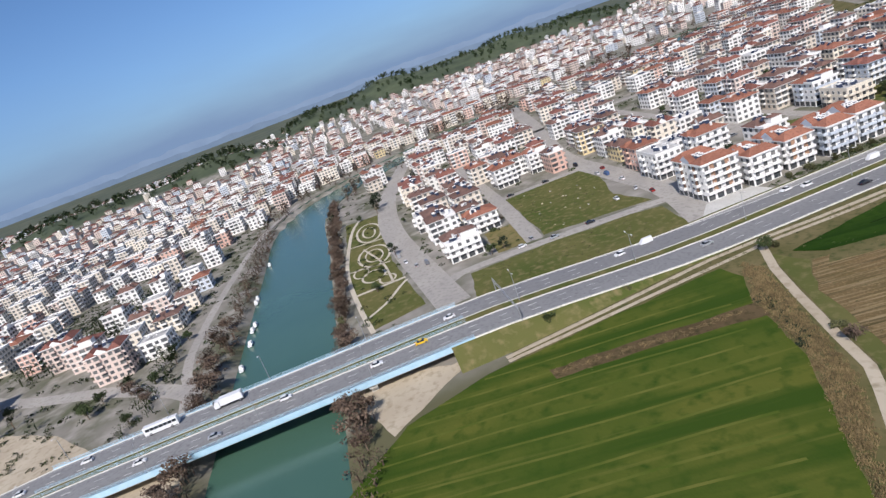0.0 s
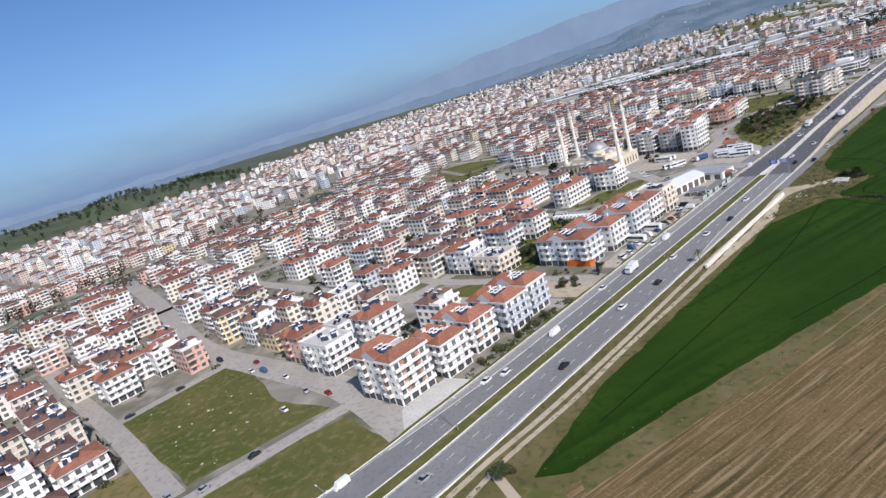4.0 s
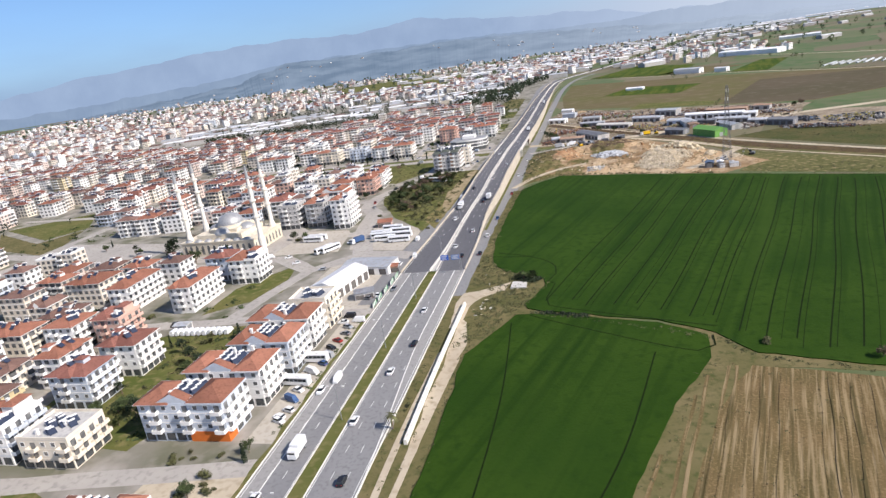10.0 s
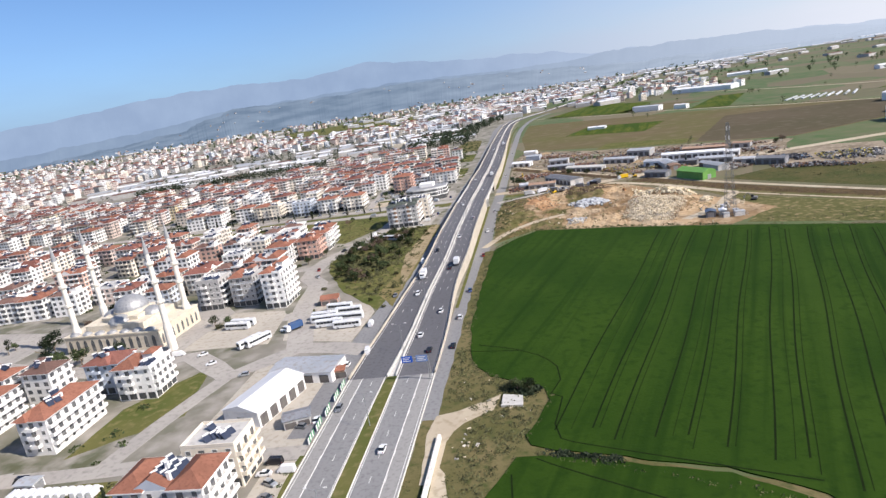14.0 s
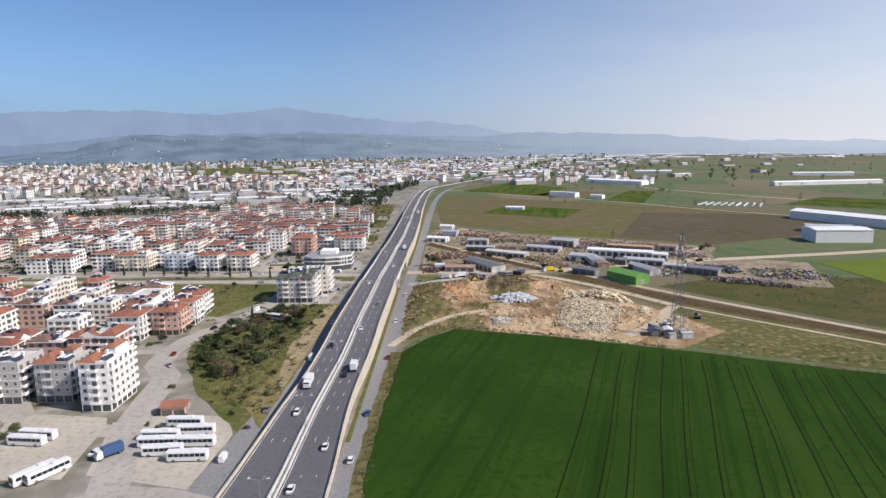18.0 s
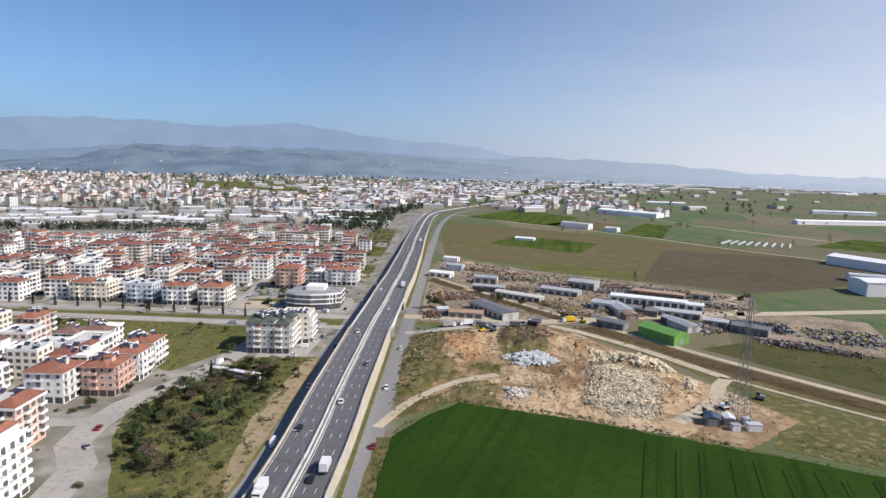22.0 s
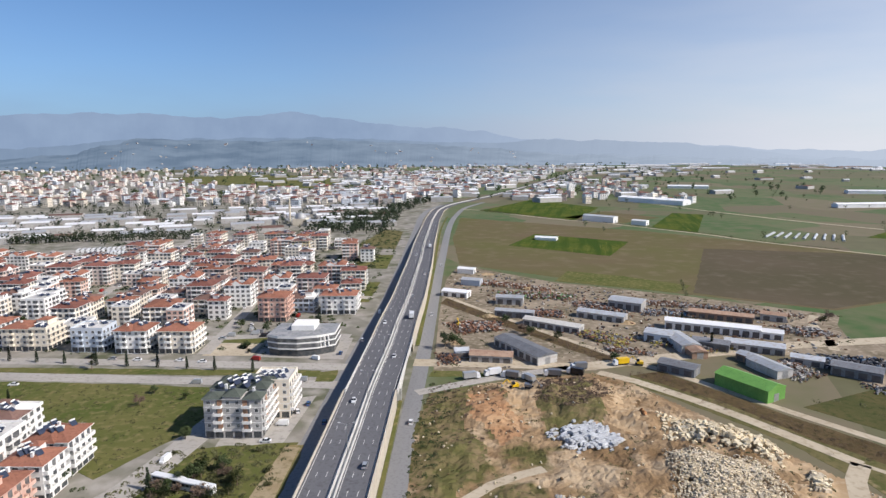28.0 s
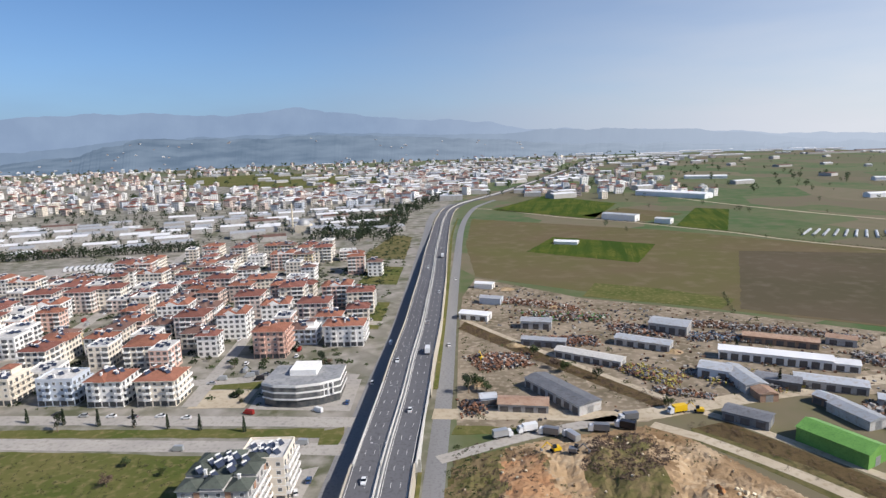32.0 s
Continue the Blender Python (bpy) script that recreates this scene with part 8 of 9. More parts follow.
TIP = (("orange and yellow machine scrap", [(104, 331), (122, 325), (142.2, 309.6), (128.6, 295.6), (110.6, 311.2)], 620, SCRAP[:4] + [SCRAP[3], SCRAP[5]]),
       ("orange machine parts in the yard", [(32, 342), (47, 346), (69, 346), (71, 325), (43, 318)], 420, [SCRAP[0], SCRAP[0], SCRAP[1], SCRAP[4], SCRAP[5]]),
       ("machine scrap along the field edge", [(64, 428), (127, 414), (127, 396), (82, 400)], 420, [SCRAP[0], SCRAP[1], SCRAP[2], SCRAP[4], SCRAP[7], SCRAP[1]]),
       ("rusty scrap along the field edge", [(51, 469), (119, 432), (109, 418), (50, 447)], 320, [SCRAP[0], SCRAP[1], SCRAP[1], SCRAP[4]]),
       ("scrap between the sheds", [(138, 319), (170, 318), (201.5, 292.4), (170.1, 286.2), (144.3, 297.7)], 380, SCRAP[1:6]),
       ("stacks of timber and scrap", [(155, 387), (246, 352), (260, 360), (169, 401)], 420, [SCRAP[4], SCRAP[1], SCRAP[2], SCRAP[1]]),
       ("scrap iron beside the dark shed", [(30, 288.6), (43.9, 284.8), (44, 271), (32.2, 268.8)], 90, [SCRAP[0], SCRAP[1], SCRAP[5]]),
       ("old machine parts by the yard road", [(118.7, 299.4), (144.5, 287.9), (140.6, 281.9), (114.9, 289.5)], 130, [SCRAP[0], SCRAP[1], SCRAP[4], SCRAP[2]]),
       ("piled machine frames behind the sheds", [(72, 374), (110, 371), (110, 353), (82, 352)], 260, [SCRAP[0], SCRAP[0], SCRAP[1], SCRAP[5], SCRAP[2]]),
       ("mixed scrap behind the sheds", [(113, 398), (157, 385), (151, 361), (120, 371)], 320, [SCRAP[1], SCRAP[2], SCRAP[4], SCRAP[0], SCRAP[5]]),
       ("scrap vehicles behind the long shed", [(157, 379), (207, 360), (201, 348), (157, 359)], 280, [SCRAP[2], SCRAP[4], SCRAP[1], SCRAP[6]]),
       ("dark scrap cars in rows", [(203.7, 280.6), (213.4, 288.6), (258.8, 279.2), (253.2, 251.5), (221.7, 257.1)], 300, [SCRAP[5], SCRAP[5], SCRAP[2], SCRAP[5], SCRAP[6]]),
       ("scrap heap beside the green shed", [(188, 274.5), (207.6, 278.7), (211.8, 257), (194.2, 244.9)], 160, [SCRAP[1], SCRAP[4], SCRAP[2]]),
       ("grey and yellow scrap on sandy ground", [(258.8, 275.3), (296.3, 265.8), (312.3, 240.3), (281.1, 224.5), (253.3, 243.6)], 300, [SCRAP[2], SCRAP[3], SCRAP[4], SCRAP[5], SCRAP[2]]),
       ("dark scrap along the ditch meadow", [(217.8, 251.1), (249.5, 235.7), (274.2, 215.4), (261.3, 208.8), (220, 231.4)], 220, [SCRAP[5], SCRAP[2], SCRAP[1]]),
       ("scrap by the field track", [(223, 340), (248, 334), (258.4, 312.8), (228.9, 314.4)], 160, [SCRAP[4], SCRAP[1], SCRAP[2]]))
heap("yard_clutter", [(33.3, 259), (105.3, 267.7), (134.6, 287.7), (246.8, 290.9), (264, 340), (276, 360), (202, 405), (117, 450), (51, 513), (38, 465), (32, 415), (69, 362), (118.8, 287.6), (69.6, 277.2)], 800, ((0.5, 2.4), (0.4, 1.6), (0.3, 1.2)), [SCRAP[1], SCRAP[1], SCRAP[2], SCRAP[4], SCRAP[5], SCRAP[5], SCRAP[1]], "loose scrap strewn between the sheds", hill=0.0, seed=90, tilt=10)
heap("litter", [(-68, -338), (-146, -332), (-145, -290), (-120, -289), (-84, -299), (-60, -294)], 22, ((0.4, 1.3), (0.3, 0.9), (0.2, 0.5)), [ROCK, SCRAP[4]], "pale rubbish strewn on the vacant lot", seed=91)
heap("litter", [(26, -100), (45, -84), (50, -64), (38, -52), (24, -40), (24, -80)], 26, ((0.4, 1.5), (0.3, 1.0), (0.2, 0.6)), [ROCK, SCRAP[4]], "pale rubble strewn over the weeds", seed=92)
for k, (lab, poly, n, mats) in enumerate(TIP):
    heap("scrap_heap", poly, int(n * 1.5), ((0.6, 3.0), (0.4, 1.6), (0.4, 1.6)), mats, lab, hill=1.4, seed=30 + k, tilt=14)


def mound(x, y, rx, ry, h, material, label, seed):
    s = Shape()
    n, m = 22, 8
    for j in range(m + 1):
        q = j / m
        for k in range(n):
            a = 6.2832 * k / n
            w = 1 + 0.3 * noise.noise((math.cos(a) * 1.5 + seed, math.sin(a) * 1.5, q))
            s.v.append((x + rx * w * (1 - q) * math.cos(a), y + ry * w * (1 - q) * math.sin(a), h * smooth(0, 1, q) * (1 + 0.4 * noise.noise((q * 3 + seed, math.cos(a) * 2, math.sin(a) * 2))) - 0.1))
    for j in range(m):
        for k in range(n):
            a, b = j * n + k, j * n + (k + 1) % n
            s.f.append((a, b, b + n, a + n))
            s.m.append(0)
    return thing("earth_mound", s.mesh("earth_mound", material), None, label, "mound", "", "structure")


mound(113, 209, 4, 9, 4.2, surface("red_earth", (0.36, 0.17, 0.08), (0.42, 0.23, 0.11), (0.28, 0.13, 0.06), 0.3, 1, 0.95), "red clay mound", 4)
for k, (x, y, rx, ry, h) in enumerate(((39.7, 304.5, 6, 4, 1.6), (63, 358, 7, 5, 1.8), (95, 432, 9, 5, 1.6), (67, 485, 8, 6, 1.5), (144, 343, 6, 5, 1.6), (267, 251.7, 8, 6, 1.6))):
    mound(x, y, rx, ry, h, DIRT_RED, "heap of brown earth in the yard", 20 + k)

# tractor lines in the wheat
LINE = surface("wheel_track", (0.008, 0.015, 0.004), (0.011, 0.020, 0.005), coarse=0.5, rough=0.95)
BIG = [(46.8, -86), (53, -89), (61, -91), (91, -99.5), (107, -110), (116, -124), (156, -136), (300, -190), (360, -30), (228, 66), (152, 100), (101, 121), (52, 137), (40, 124), (28, 104), (25, 40), (24.2, -6), (26, -26), (28, -37), (34, -46), (41, -50), (51, -56.5), (52.2, -63.5), (49, -73.5), (45.3, -81.5)]
s = Shape()
r = random.Random(8)
for n in range(34):
    x0 = 112.6 + 8.8 * n + r.uniform(-1, 1)
    for dx, half in (((0, 0.24), (1.8, 0.1)) if n % 3 else ((0, 0.24), (4.2, 0.07))):
        run = []
        y = 118.0
        while y > -190:
            x = x0 + dx + 0.345 * (y - 92) + 0.5 * math.sin(y * 0.05 + n)
            if inside(x, y, BIG) and inside(x + 3, y + 3, BIG) and inside(x - 2, y - 5, BIG):
                run.append((x, y))
            y -= 6
        if len(run) > 3:
            strip(s, run, half, -half, 0.2, 0.372)
for line in ([(42, -98), (44, -150), (41, -212), (36, -270)], [(106, -112), (100, -122), (60, -100), (48, -92)], [(88, -122), (76, -170), (62, -206)], [(52.5, -60), (56, -62.7), (53.3, -77), (54.5, -84), (70, -91), (108, -106)], [(28.4, -21), (42, -27.4), (49.5, -33.4), (55.4, -43), (56, -52), (53, -60)], [(26, -26), (43, -28.7)]):
    strip(s, smooth_line(line, 5), 0.22, -0.22, 0.2, 0.372)
thing("wheel_tracks", s.mesh("wheel_tracks", LINE), None, "dark tractor tracks through the wheat", "wheel tracks", "", "stuff")
s = Shape()
r = random.Random(9)
STUB = [(104, -128), (146, -139), (170, -150), (160, -250), (150, -330), (118, -332), (92, -317), (73, -310), (57, -306), (42, -295), (50, -262), (70, -208), (92, -150)]
for n in range(58):
    run = []
    y = -126.0
    while y > -332:
        x = 70 + 2.3 * n + 0.28 * (y + 130) + 0.25 * math.sin(y * 0.2 + n)
        if inside(x, y, STUB):
            run.append((x, y))
        elif len(run) > 3:
            break
        y -= 5
    if len(run) > 3:
        strip(s, run, 0.45, -0.45, 0.0, 0.14 + 0.16 * r.random())
thing("furrows", s.mesh("furrows", STUBBLE), None, "raised dry furrows across the stubble field", "furrows", "", "stuff")
s = Shape()
BRIGHT = [(31, -394), (29, -370), (27.5, -345), (26, -314), (36, -313), (50, -320.5), (60, -323), (79, -328), (100, -339), (132, -356), (170, -400), (170, -440), (62, -440), (40, -420)]
for n in range(22):
    run = [(16 + 7 * n + 0.21 * (y + 440) + 0.5 * math.sin(0.08 * y + n), y) for y in range(-440, -312, 5)]
    run = [p for p in run if inside(p[0], p[1], BRIGHT) and inside(p[0] + 1, p[1] + 5, BRIGHT)]
    if len(run) > 3:
        strip(s, run, 0.4, -0.4, 0.0, 0.328)
thing("field_lines", s.mesh("field_lines", surface("yellowed_wheat", (0.13, 0.135, 0.03), (0.07, 0.10, 0.015), coarse=0.08, rough=0.95)), None, "yellowed sowing lines in the wheat", "field lines", "", "stuff")

# riverside park
PATH = surface("park_path", (0.52, 0.47, 0.38), (0.58, 0.53, 0.44), (0.44, 0.38, 0.30), 0.2, 1.0, 0.9)
slab("park_lawn", [(-36, -424), (-60, -428), (-130, -431), (-240, -428), (-236, -402), (-120, -407), (-42, -401)], -0.4, 0.06, GRASS, "riverside park lawn", "park")
s = Shape()
def oval(cx, cy, a, b, n=28, lo=0.0, hi=6.2832):
    return [(cx + a * math.cos(lo + (hi - lo) * k / n), cy + b * math.sin(lo + (hi - lo) * k / n)) for k in range(n + 1)]
for line, w in ((smooth_line([(-34, -424), (-70, -428), (-130, -431), (-210, -425), (-240, -418)], 8), 2.2), (oval(-196, -414, 24, 8), 1.6), (oval(-140, -415, 20, 9), 1.4), (oval(-140, -415, 12, 5), 1.0), (oval(-196, -414, 14, 4), 1.2), (oval(-104, -418, 9, 6), 1.2), (oval(-92, -412, 6, 4), 1.0), (oval(-116, -424, 8, 4), 1.0),
                (smooth_line([(-50, -426), (-60, -416), (-74, -408), (-80, -404)], 4), 1.6), (smooth_line([(-84, -404), (-84, -428)], 4), 2.4), (smooth_line([(-118, -408), (-124, -430)], 4), 1.4), (smooth_line([(-168, -405), (-174, -430)], 4), 1.4), (smooth_line([(-160, -420), (-120, -412), (-84, -410)], 5), 1.2)):
    strip(s, line, w / 2, -w / 2, 0.0, 0.075)
thing("park_path", s.mesh("park_path", PATH), None, "winding pale paths through the park", "path", "", "structure")

for x, y, a in ((-103, -482, 85), (-155, -485, 92), (-85, -481, 88), (-59, -482, 95), (-225, -484, 90), (-110, -481.5, 90), (-148, -485, 88)):
    root = thing("boat", None, pose(x, y, WATER_Z + 0.15, 0, 0, a), "small white boat moored at the bank", "boat", "boats")
    s = Shape()
    loft(s, [[(-w, yy, 0.1), (w, yy, 0.1), (w * 1.2, yy, 0.9), (-w * 1.2, yy, 0.9)] for yy, w in ((-3, 0.8), (-1, 1.0), (1.5, 0.8), (3.4, 0.08))])
    part("hull", s.mesh("hull", CAR_TONES["white"]), root)
    s = Shape()
    s.box(-0.7, 0.7, -1.6, 0.8, 0.88, 2.0)
    part("cabin", s.mesh("boat_cabin", PLASTER[0]), root)

# ---- trees ----
def crown_mesh(name, blobs, leaves, size, material, seed):
    """Many small leaf clumps round a few centres, with gaps between."""
    r = random.Random(seed)
    s = Shape()
    for x, y, z, rad, flat in blobs:
        for n in range(leaves):
            d = Vector((r.gauss(0, 1), r.gauss(0, 1), r.gauss(0, 1))).normalized() * rad * (r.random() ** 0.35)
            c = Vector((x + d.x, y + d.y, z + d.z * flat))
            u = Vector((r.gauss(0, 1), r.gauss(0, 1), r.gauss(0, 0.6))).normalized()
            v = u.orthogonal().normalized()
            k = size * r.uniform(0.5, 1.2)
            s.face([c - u * k, c - v * k * 0.7, c + u * k, c + v * k * 0.7])
    return s.mesh(name, material)


def trunk_mesh(name, h, r0, limbs, spread, seed):
    r = random.Random(seed)
    s = Shape()
    s.tube(0, 0, -0.3, h, r0, r0 * 0.55, 7)
    for n in range(limbs):
        a = 6.2832 * n / limbs + r.uniform(-0.4, 0.4)
        z = h * r.uniform(0.55, 0.98)
        e = (spread * math.cos(a) * r.uniform(0.6, 1), spread * math.sin(a) * r.uniform(0.6, 1), z + spread * r.uniform(0.5, 1.1))
        s.beam((0, 0, z), e, r0 * 0.28, 0, 5)
    return s.mesh(name, BARK)


TREE = {}
def make_tree(kind):
    r = random.Random(len(TREE) + 40)
    if kind == "cypress":
        t = trunk_mesh("cypress_trunk", 2.0, 0.16, 2, 0.3, 1)
        c = crown_mesh("cypress_crown", [(0, 0, 1.2 + 1.0 * k, 1.25 - 0.13 * k, 1.0) for k in range(8)], 60, 0.34, LEAF[2], 3)
        lab, n = "dark slender cypress tree beside the street", "cypress"
    elif kind == "palm":
        t = trunk_mesh("palm_trunk", 5.0, 0.22, 0, 0, 1)
        s = Shape()
        for k in range(22):
            a, b = 6.2832 * k / 22, r.uniform(-0.3, 0.9)
            last = Vector((0, 0, 5))
            for q in range(1, 5):
                p = Vector((math.cos(a) * q * 0.62, math.sin(a) * q * 0.62, 5 + b * q * 0.6 - 0.12 * q * q))
                w = Vector((-math.sin(a), math.cos(a), 0)) * (0.32 - 0.05 * q)
                s.face([last - w, last + w, p + w, p - w])
                last = p
        c = s.mesh("palm_crown", LEAF[1])
        lab, n = "short palm tree beside the main road", "palm"
    elif kind == "bare":
        t = trunk_mesh("bare_trunk", 3.0, 0.2, 9, 2.6, 5)
        c = crown_mesh("bare_crown", [(r.uniform(-2, 2), r.uniform(-2, 2), r.uniform(3.2, 6), r.uniform(1.3, 2.0), 0.9) for _ in range(8)], 75, 0.30, LEAF[3], 7)
        lab, n = "leafless brown riverside tree", "tree"
    elif kind == "bush":
        t = trunk_mesh("bush_stem", 0.7, 0.12, 5, 1.0, 5)
        c = crown_mesh("bush_crown", [(r.uniform(-1.3, 1.3), r.uniform(-1.3, 1.3), r.uniform(0.8, 1.9), r.uniform(0.8, 1.2), 0.85) for _ in range(6)], 70, 0.26, LEAF[1], 8)
        lab, n = "olive-green bush on rough grass", "bush"
    elif kind == "pine":
        t = trunk_mesh("pine_trunk", 5.0, 0.26, 6, 2.2, 5)
        c = crown_mesh("pine_crown", [(r.uniform(-2, 2), r.uniform(-2, 2), r.uniform(4.4, 8.5), r.uniform(1.3, 2.1), 0.7) for _ in range(9)], 85, 0.32, LEAF[2], 9)
        lab, n = "dark green pine tree", "tree"
    else:
        t = trunk_mesh("tree_trunk", 2.6, 0.22, 7, 2.0, 5)
        c = crown_mesh("tree_crown", [(r.uniform(-1.8, 1.8), r.uniform(-1.8, 1.8), r.uniform(2.8, 5.4), r.uniform(1.2, 1.9), 0.85) for _ in range(9)], 80, 0.32, LEAF[0], 10)
        lab, n = "leafy green tree between the houses", "tree"
    root = thing(n, None, None, lab, "tree" if n != "bush" else "bush", n + " trees")
    part("trunk", t, root)
    part("crown", c, root)
    return root


def tree(kind, x, y, size=1.0, z=None):
    m = pose(x, y, ground_height(x, y) if z is None else z, 0, 0, random.uniform(0, 360)) @ Matrix.Scale(size, 4)
    if kind not in TREE:
        TREE[kind] = make_tree(kind)
        TREE[kind].matrix_basis = m
        return TREE[kind]
    ob = copy_thing(TREE[kind], m)
    ob.matrix_basis = m
    return ob


random.seed(4)
for x in (-55, -74, -88, -103, -119, -135, -152, -167, -182, -197, -212, -228):
    tree("cypress", x, 260.5 + 0.115 * (-x - 55), random.uniform(0.75, 0.95))
tree("palm", 16.4, -161, 0.9)
for x, y, k, q in ((26, -298, "tree", 0.8), (8.2 + 7.5, -341, "bush", 1.0), (17.5, -368, "tree", 0.8), (-252, -402, "pine", 1.4), (-121, -404, "pine", 0.9), (81, -317, "bare", 0.75), (75, -315.6, "bush", 1.0), (26.4, -295.6, "bush", 1.1), (-90, -592, "pine", 1.1), (-82, -598, "pine", 1.0), (-75, -522, "tree", 0.9), (-240, -404, "pine", 1.2),
                   (-19, -224, "bush", 1.4), (-20, -216, "bush", 1.1), (-19.5, -233, "bush", 1.2), (-20, -243, "bush", 1.3), (-20, -252, "bush", 1.0), (-21, -172, "tree", 0.7), (-28, -182, "bush", 1.0), (-20, -176, "cypress", 0.7), (43, -57, "tree", 0.7), (46.5, -57.5, "tree", 0.75), (41, -55, "bush", 1.2),
                   (-118, 18 - 30, "pine", 1.3), (-160, -6, "pine", 1.6), (-152, -10, "tree", 1.5), (-146, -4, "tree", 1.3), (-170, 10, "pine", 1.3), (39.7, 298.6, "tree", 1.2), (35.8, 294.6, "pine", 1.0), (43.7, 294.7, "tree", 0.9), (83, 317, "tree", 1.0), (79, 323, "bare", 1.0), (173.9, 294.1, "cypress", 1.1),
                   (175, 340, "cypress", 0.9), (119, 275.7, "tree", 0.8), (96.9, 309.1, "tree", 0.9), (71, 342, "tree", 0.9), (258, 340, "tree", 0.9), (266, 348, "bare", 1.0), (-55, 158, "cypress", 0.9), (-58, 192, "tree", 0.8), (-92, 26, "tree", 0.8), (-100, 28, "tree", 0.9), (-96, 24, "bush", 1.2), (18, -150, "bush", 0.5), (146, -128, "bare", 0.6), (120, -118, "bush", 0.9)):
    tree(k, x, y, q)
for n in range(26):
    tree(random.choice(("tree", "bush", "tree", "pine", "bush")), random.uniform(-86, -58), random.uniform(-166, -98), random.uniform(0.5, 0.95))
for n in range(14):
    tree("bush", random.uniform(-44, -19), random.uniform(-197, -172), random.uniform(0.4, 0.8))
SCRUB = [(-60, 92), (-66, 112), (-60, 150), (-48, 172), (-30, 172), (-25, 140), (-26, 110), (-32, 84), (-40, 70), (-52, 76)]
n = 0
while n < 100:
    x, y = random.uniform(-70, -20), random.uniform(70, 172)
    if inside(x, y, SCRUB) and not (-56 < x < -44 and 116 < y < 130):
        tree(random.choice(("tree", "bush", "tree", "bush", "tree", "bush", "bare")), x, y, random.uniform(0.55, 1.05))
        n += 1
for n in range(46):
    tree("bush", random.uniform(-60, -18), random.uniform(30, 200), random.uniform(0.4, 0.9))
for n in range(72):
    x = -30 - n * 4.2 + random.uniform(-2, 2)
    tree(random.choice(("bare", "bare", "bare", "bush")), x, -435.5 + random.uniform(-3, 3.2), random.uniform(0.8, 1.25))
for x, y, q in ((20, -436, 1.5), (26, -431, 1.3), (34, -434, 1.6), (42, -432, 1.2), (20, -489, 1.6), (28, -492, 1.3), (36, -488, 1.5), (46, -490, 1.7), (-20, -436, 1.2), (-26, -433, 1.5), (-22, -491, 1.4), (-30, -494, 1.2), (-38, -490, 1.6), (-46, -495, 1.3), (-58, -492, 1.5), (-70, -496, 1.4), (-84, -492, 1.3), (-64, -526, 1.0), (-72, -532, 1.2), (-56, -520, 0.9), (-96, -498, 1.4), (-110, -494, 1.2)):
    tree("bare", x, y, q)
for x, y, q in ((-64, -548, 1.2), (-70, -552, 1.1), (-76, -546, 1.0), (-90, -516, 1.1), (-104, -520, 1.0), (-84, -536, 0.9), (-42, -524, 0.8), (-112, -528, 1.2), (-118, -516, 0.9)):
    tree("tree", x, y, q)
n = 0
while n < 150:
    x, y = random.uniform(-250, -28), random.uniform(-420, 500)
    if free(x, y, -0.5) and not any(near_line(x, y, l) < w / 2 + 1 for _, l, w in STREETS) and near_line(x, y, RIVER) > 34 and not (-60 < x < -16 and -90 < y < 60) and not (-60 < x and -392 < y < -290) and not inside(x, y, OPEN[2]):
        tree(random.choice(("tree", "pine", "tree", "bush", "cypress", "bare")), x, y, random.uniform(0.5, 0.95))
        n += 1


# woods and hedges far off: joined clumps
def woods(name, spots_, size, material, label, seed):
    r = random.Random(seed)
    s = Shape()
    for x, y, z, q in spots_:
        s.tube(x, y, z - 0.5, z + 2 * q, 0.25 * q, 0.2 * q, 4)
        for n in range(46 if size < 0.5 else 26):
            d = Vector((r.gauss(0, 1), r.gauss(0, 1), r.gauss(0, 1))).normalized() * 2.4 * q * r.random() ** 0.4
            c = Vector((x + d.x, y + d.y, z + 3.6 * q + d.z * 1.1))
            u = Vector((r.gauss(0, 1), r.gauss(0, 1), r.gauss(0, 0.6))).normalized()
            v = u.orthogonal().normalized()
            k = size * q * r.uniform(0.6, 1.2)
            s.face([c - u * k, c - v * k * 0.7, c + u * k, c + v * k * 0.7])
    thing(name, s.mesh(name, material), None, label, "trees", "", "stuff")


def weeds(name, spots_, material, label, seed, blades=12, category="bushes", reed=False):
    """Low tangled growth: many small leaf faces in flattened heaps."""
    r = random.Random(seed)
    s = Shape()
    for x, y, z, q in spots_:
        for n in range(int(blades * (3 if reed else 1.6))):
            a, d = r.uniform(0, 6.2832), q * r.random() ** 0.6
            c = Vector((x + d * math.cos(a), y + d * math.sin(a), z + q * 0.75 * r.random() * (1.15 - d / q) + 0.08))
            u = Vector((r.gauss(0, 0.25), r.gauss(0, 0.25), 1)) if reed else Vector((r.gauss(0, 1), r.gauss(0, 1), r.gauss(0, 0.8)))
            u.normalize()
            v = u.orthogonal().normalized()
            k = q * r.uniform(0.14, 0.32)
            e = 0.25 if reed else 0.7
            s.face([c - u * k, c - v * k * e, c + u * k, c + v * k * e])
    thing(name, s.mesh(name, material), None, label, category, "", "stuff")


def along(line, step, spread, size, r):
    return [(p[0] + r.gauss(0, spread), p[1] + r.gauss(0, spread), 0.0, r.uniform(*size)) for p in smooth_line(line, step)]


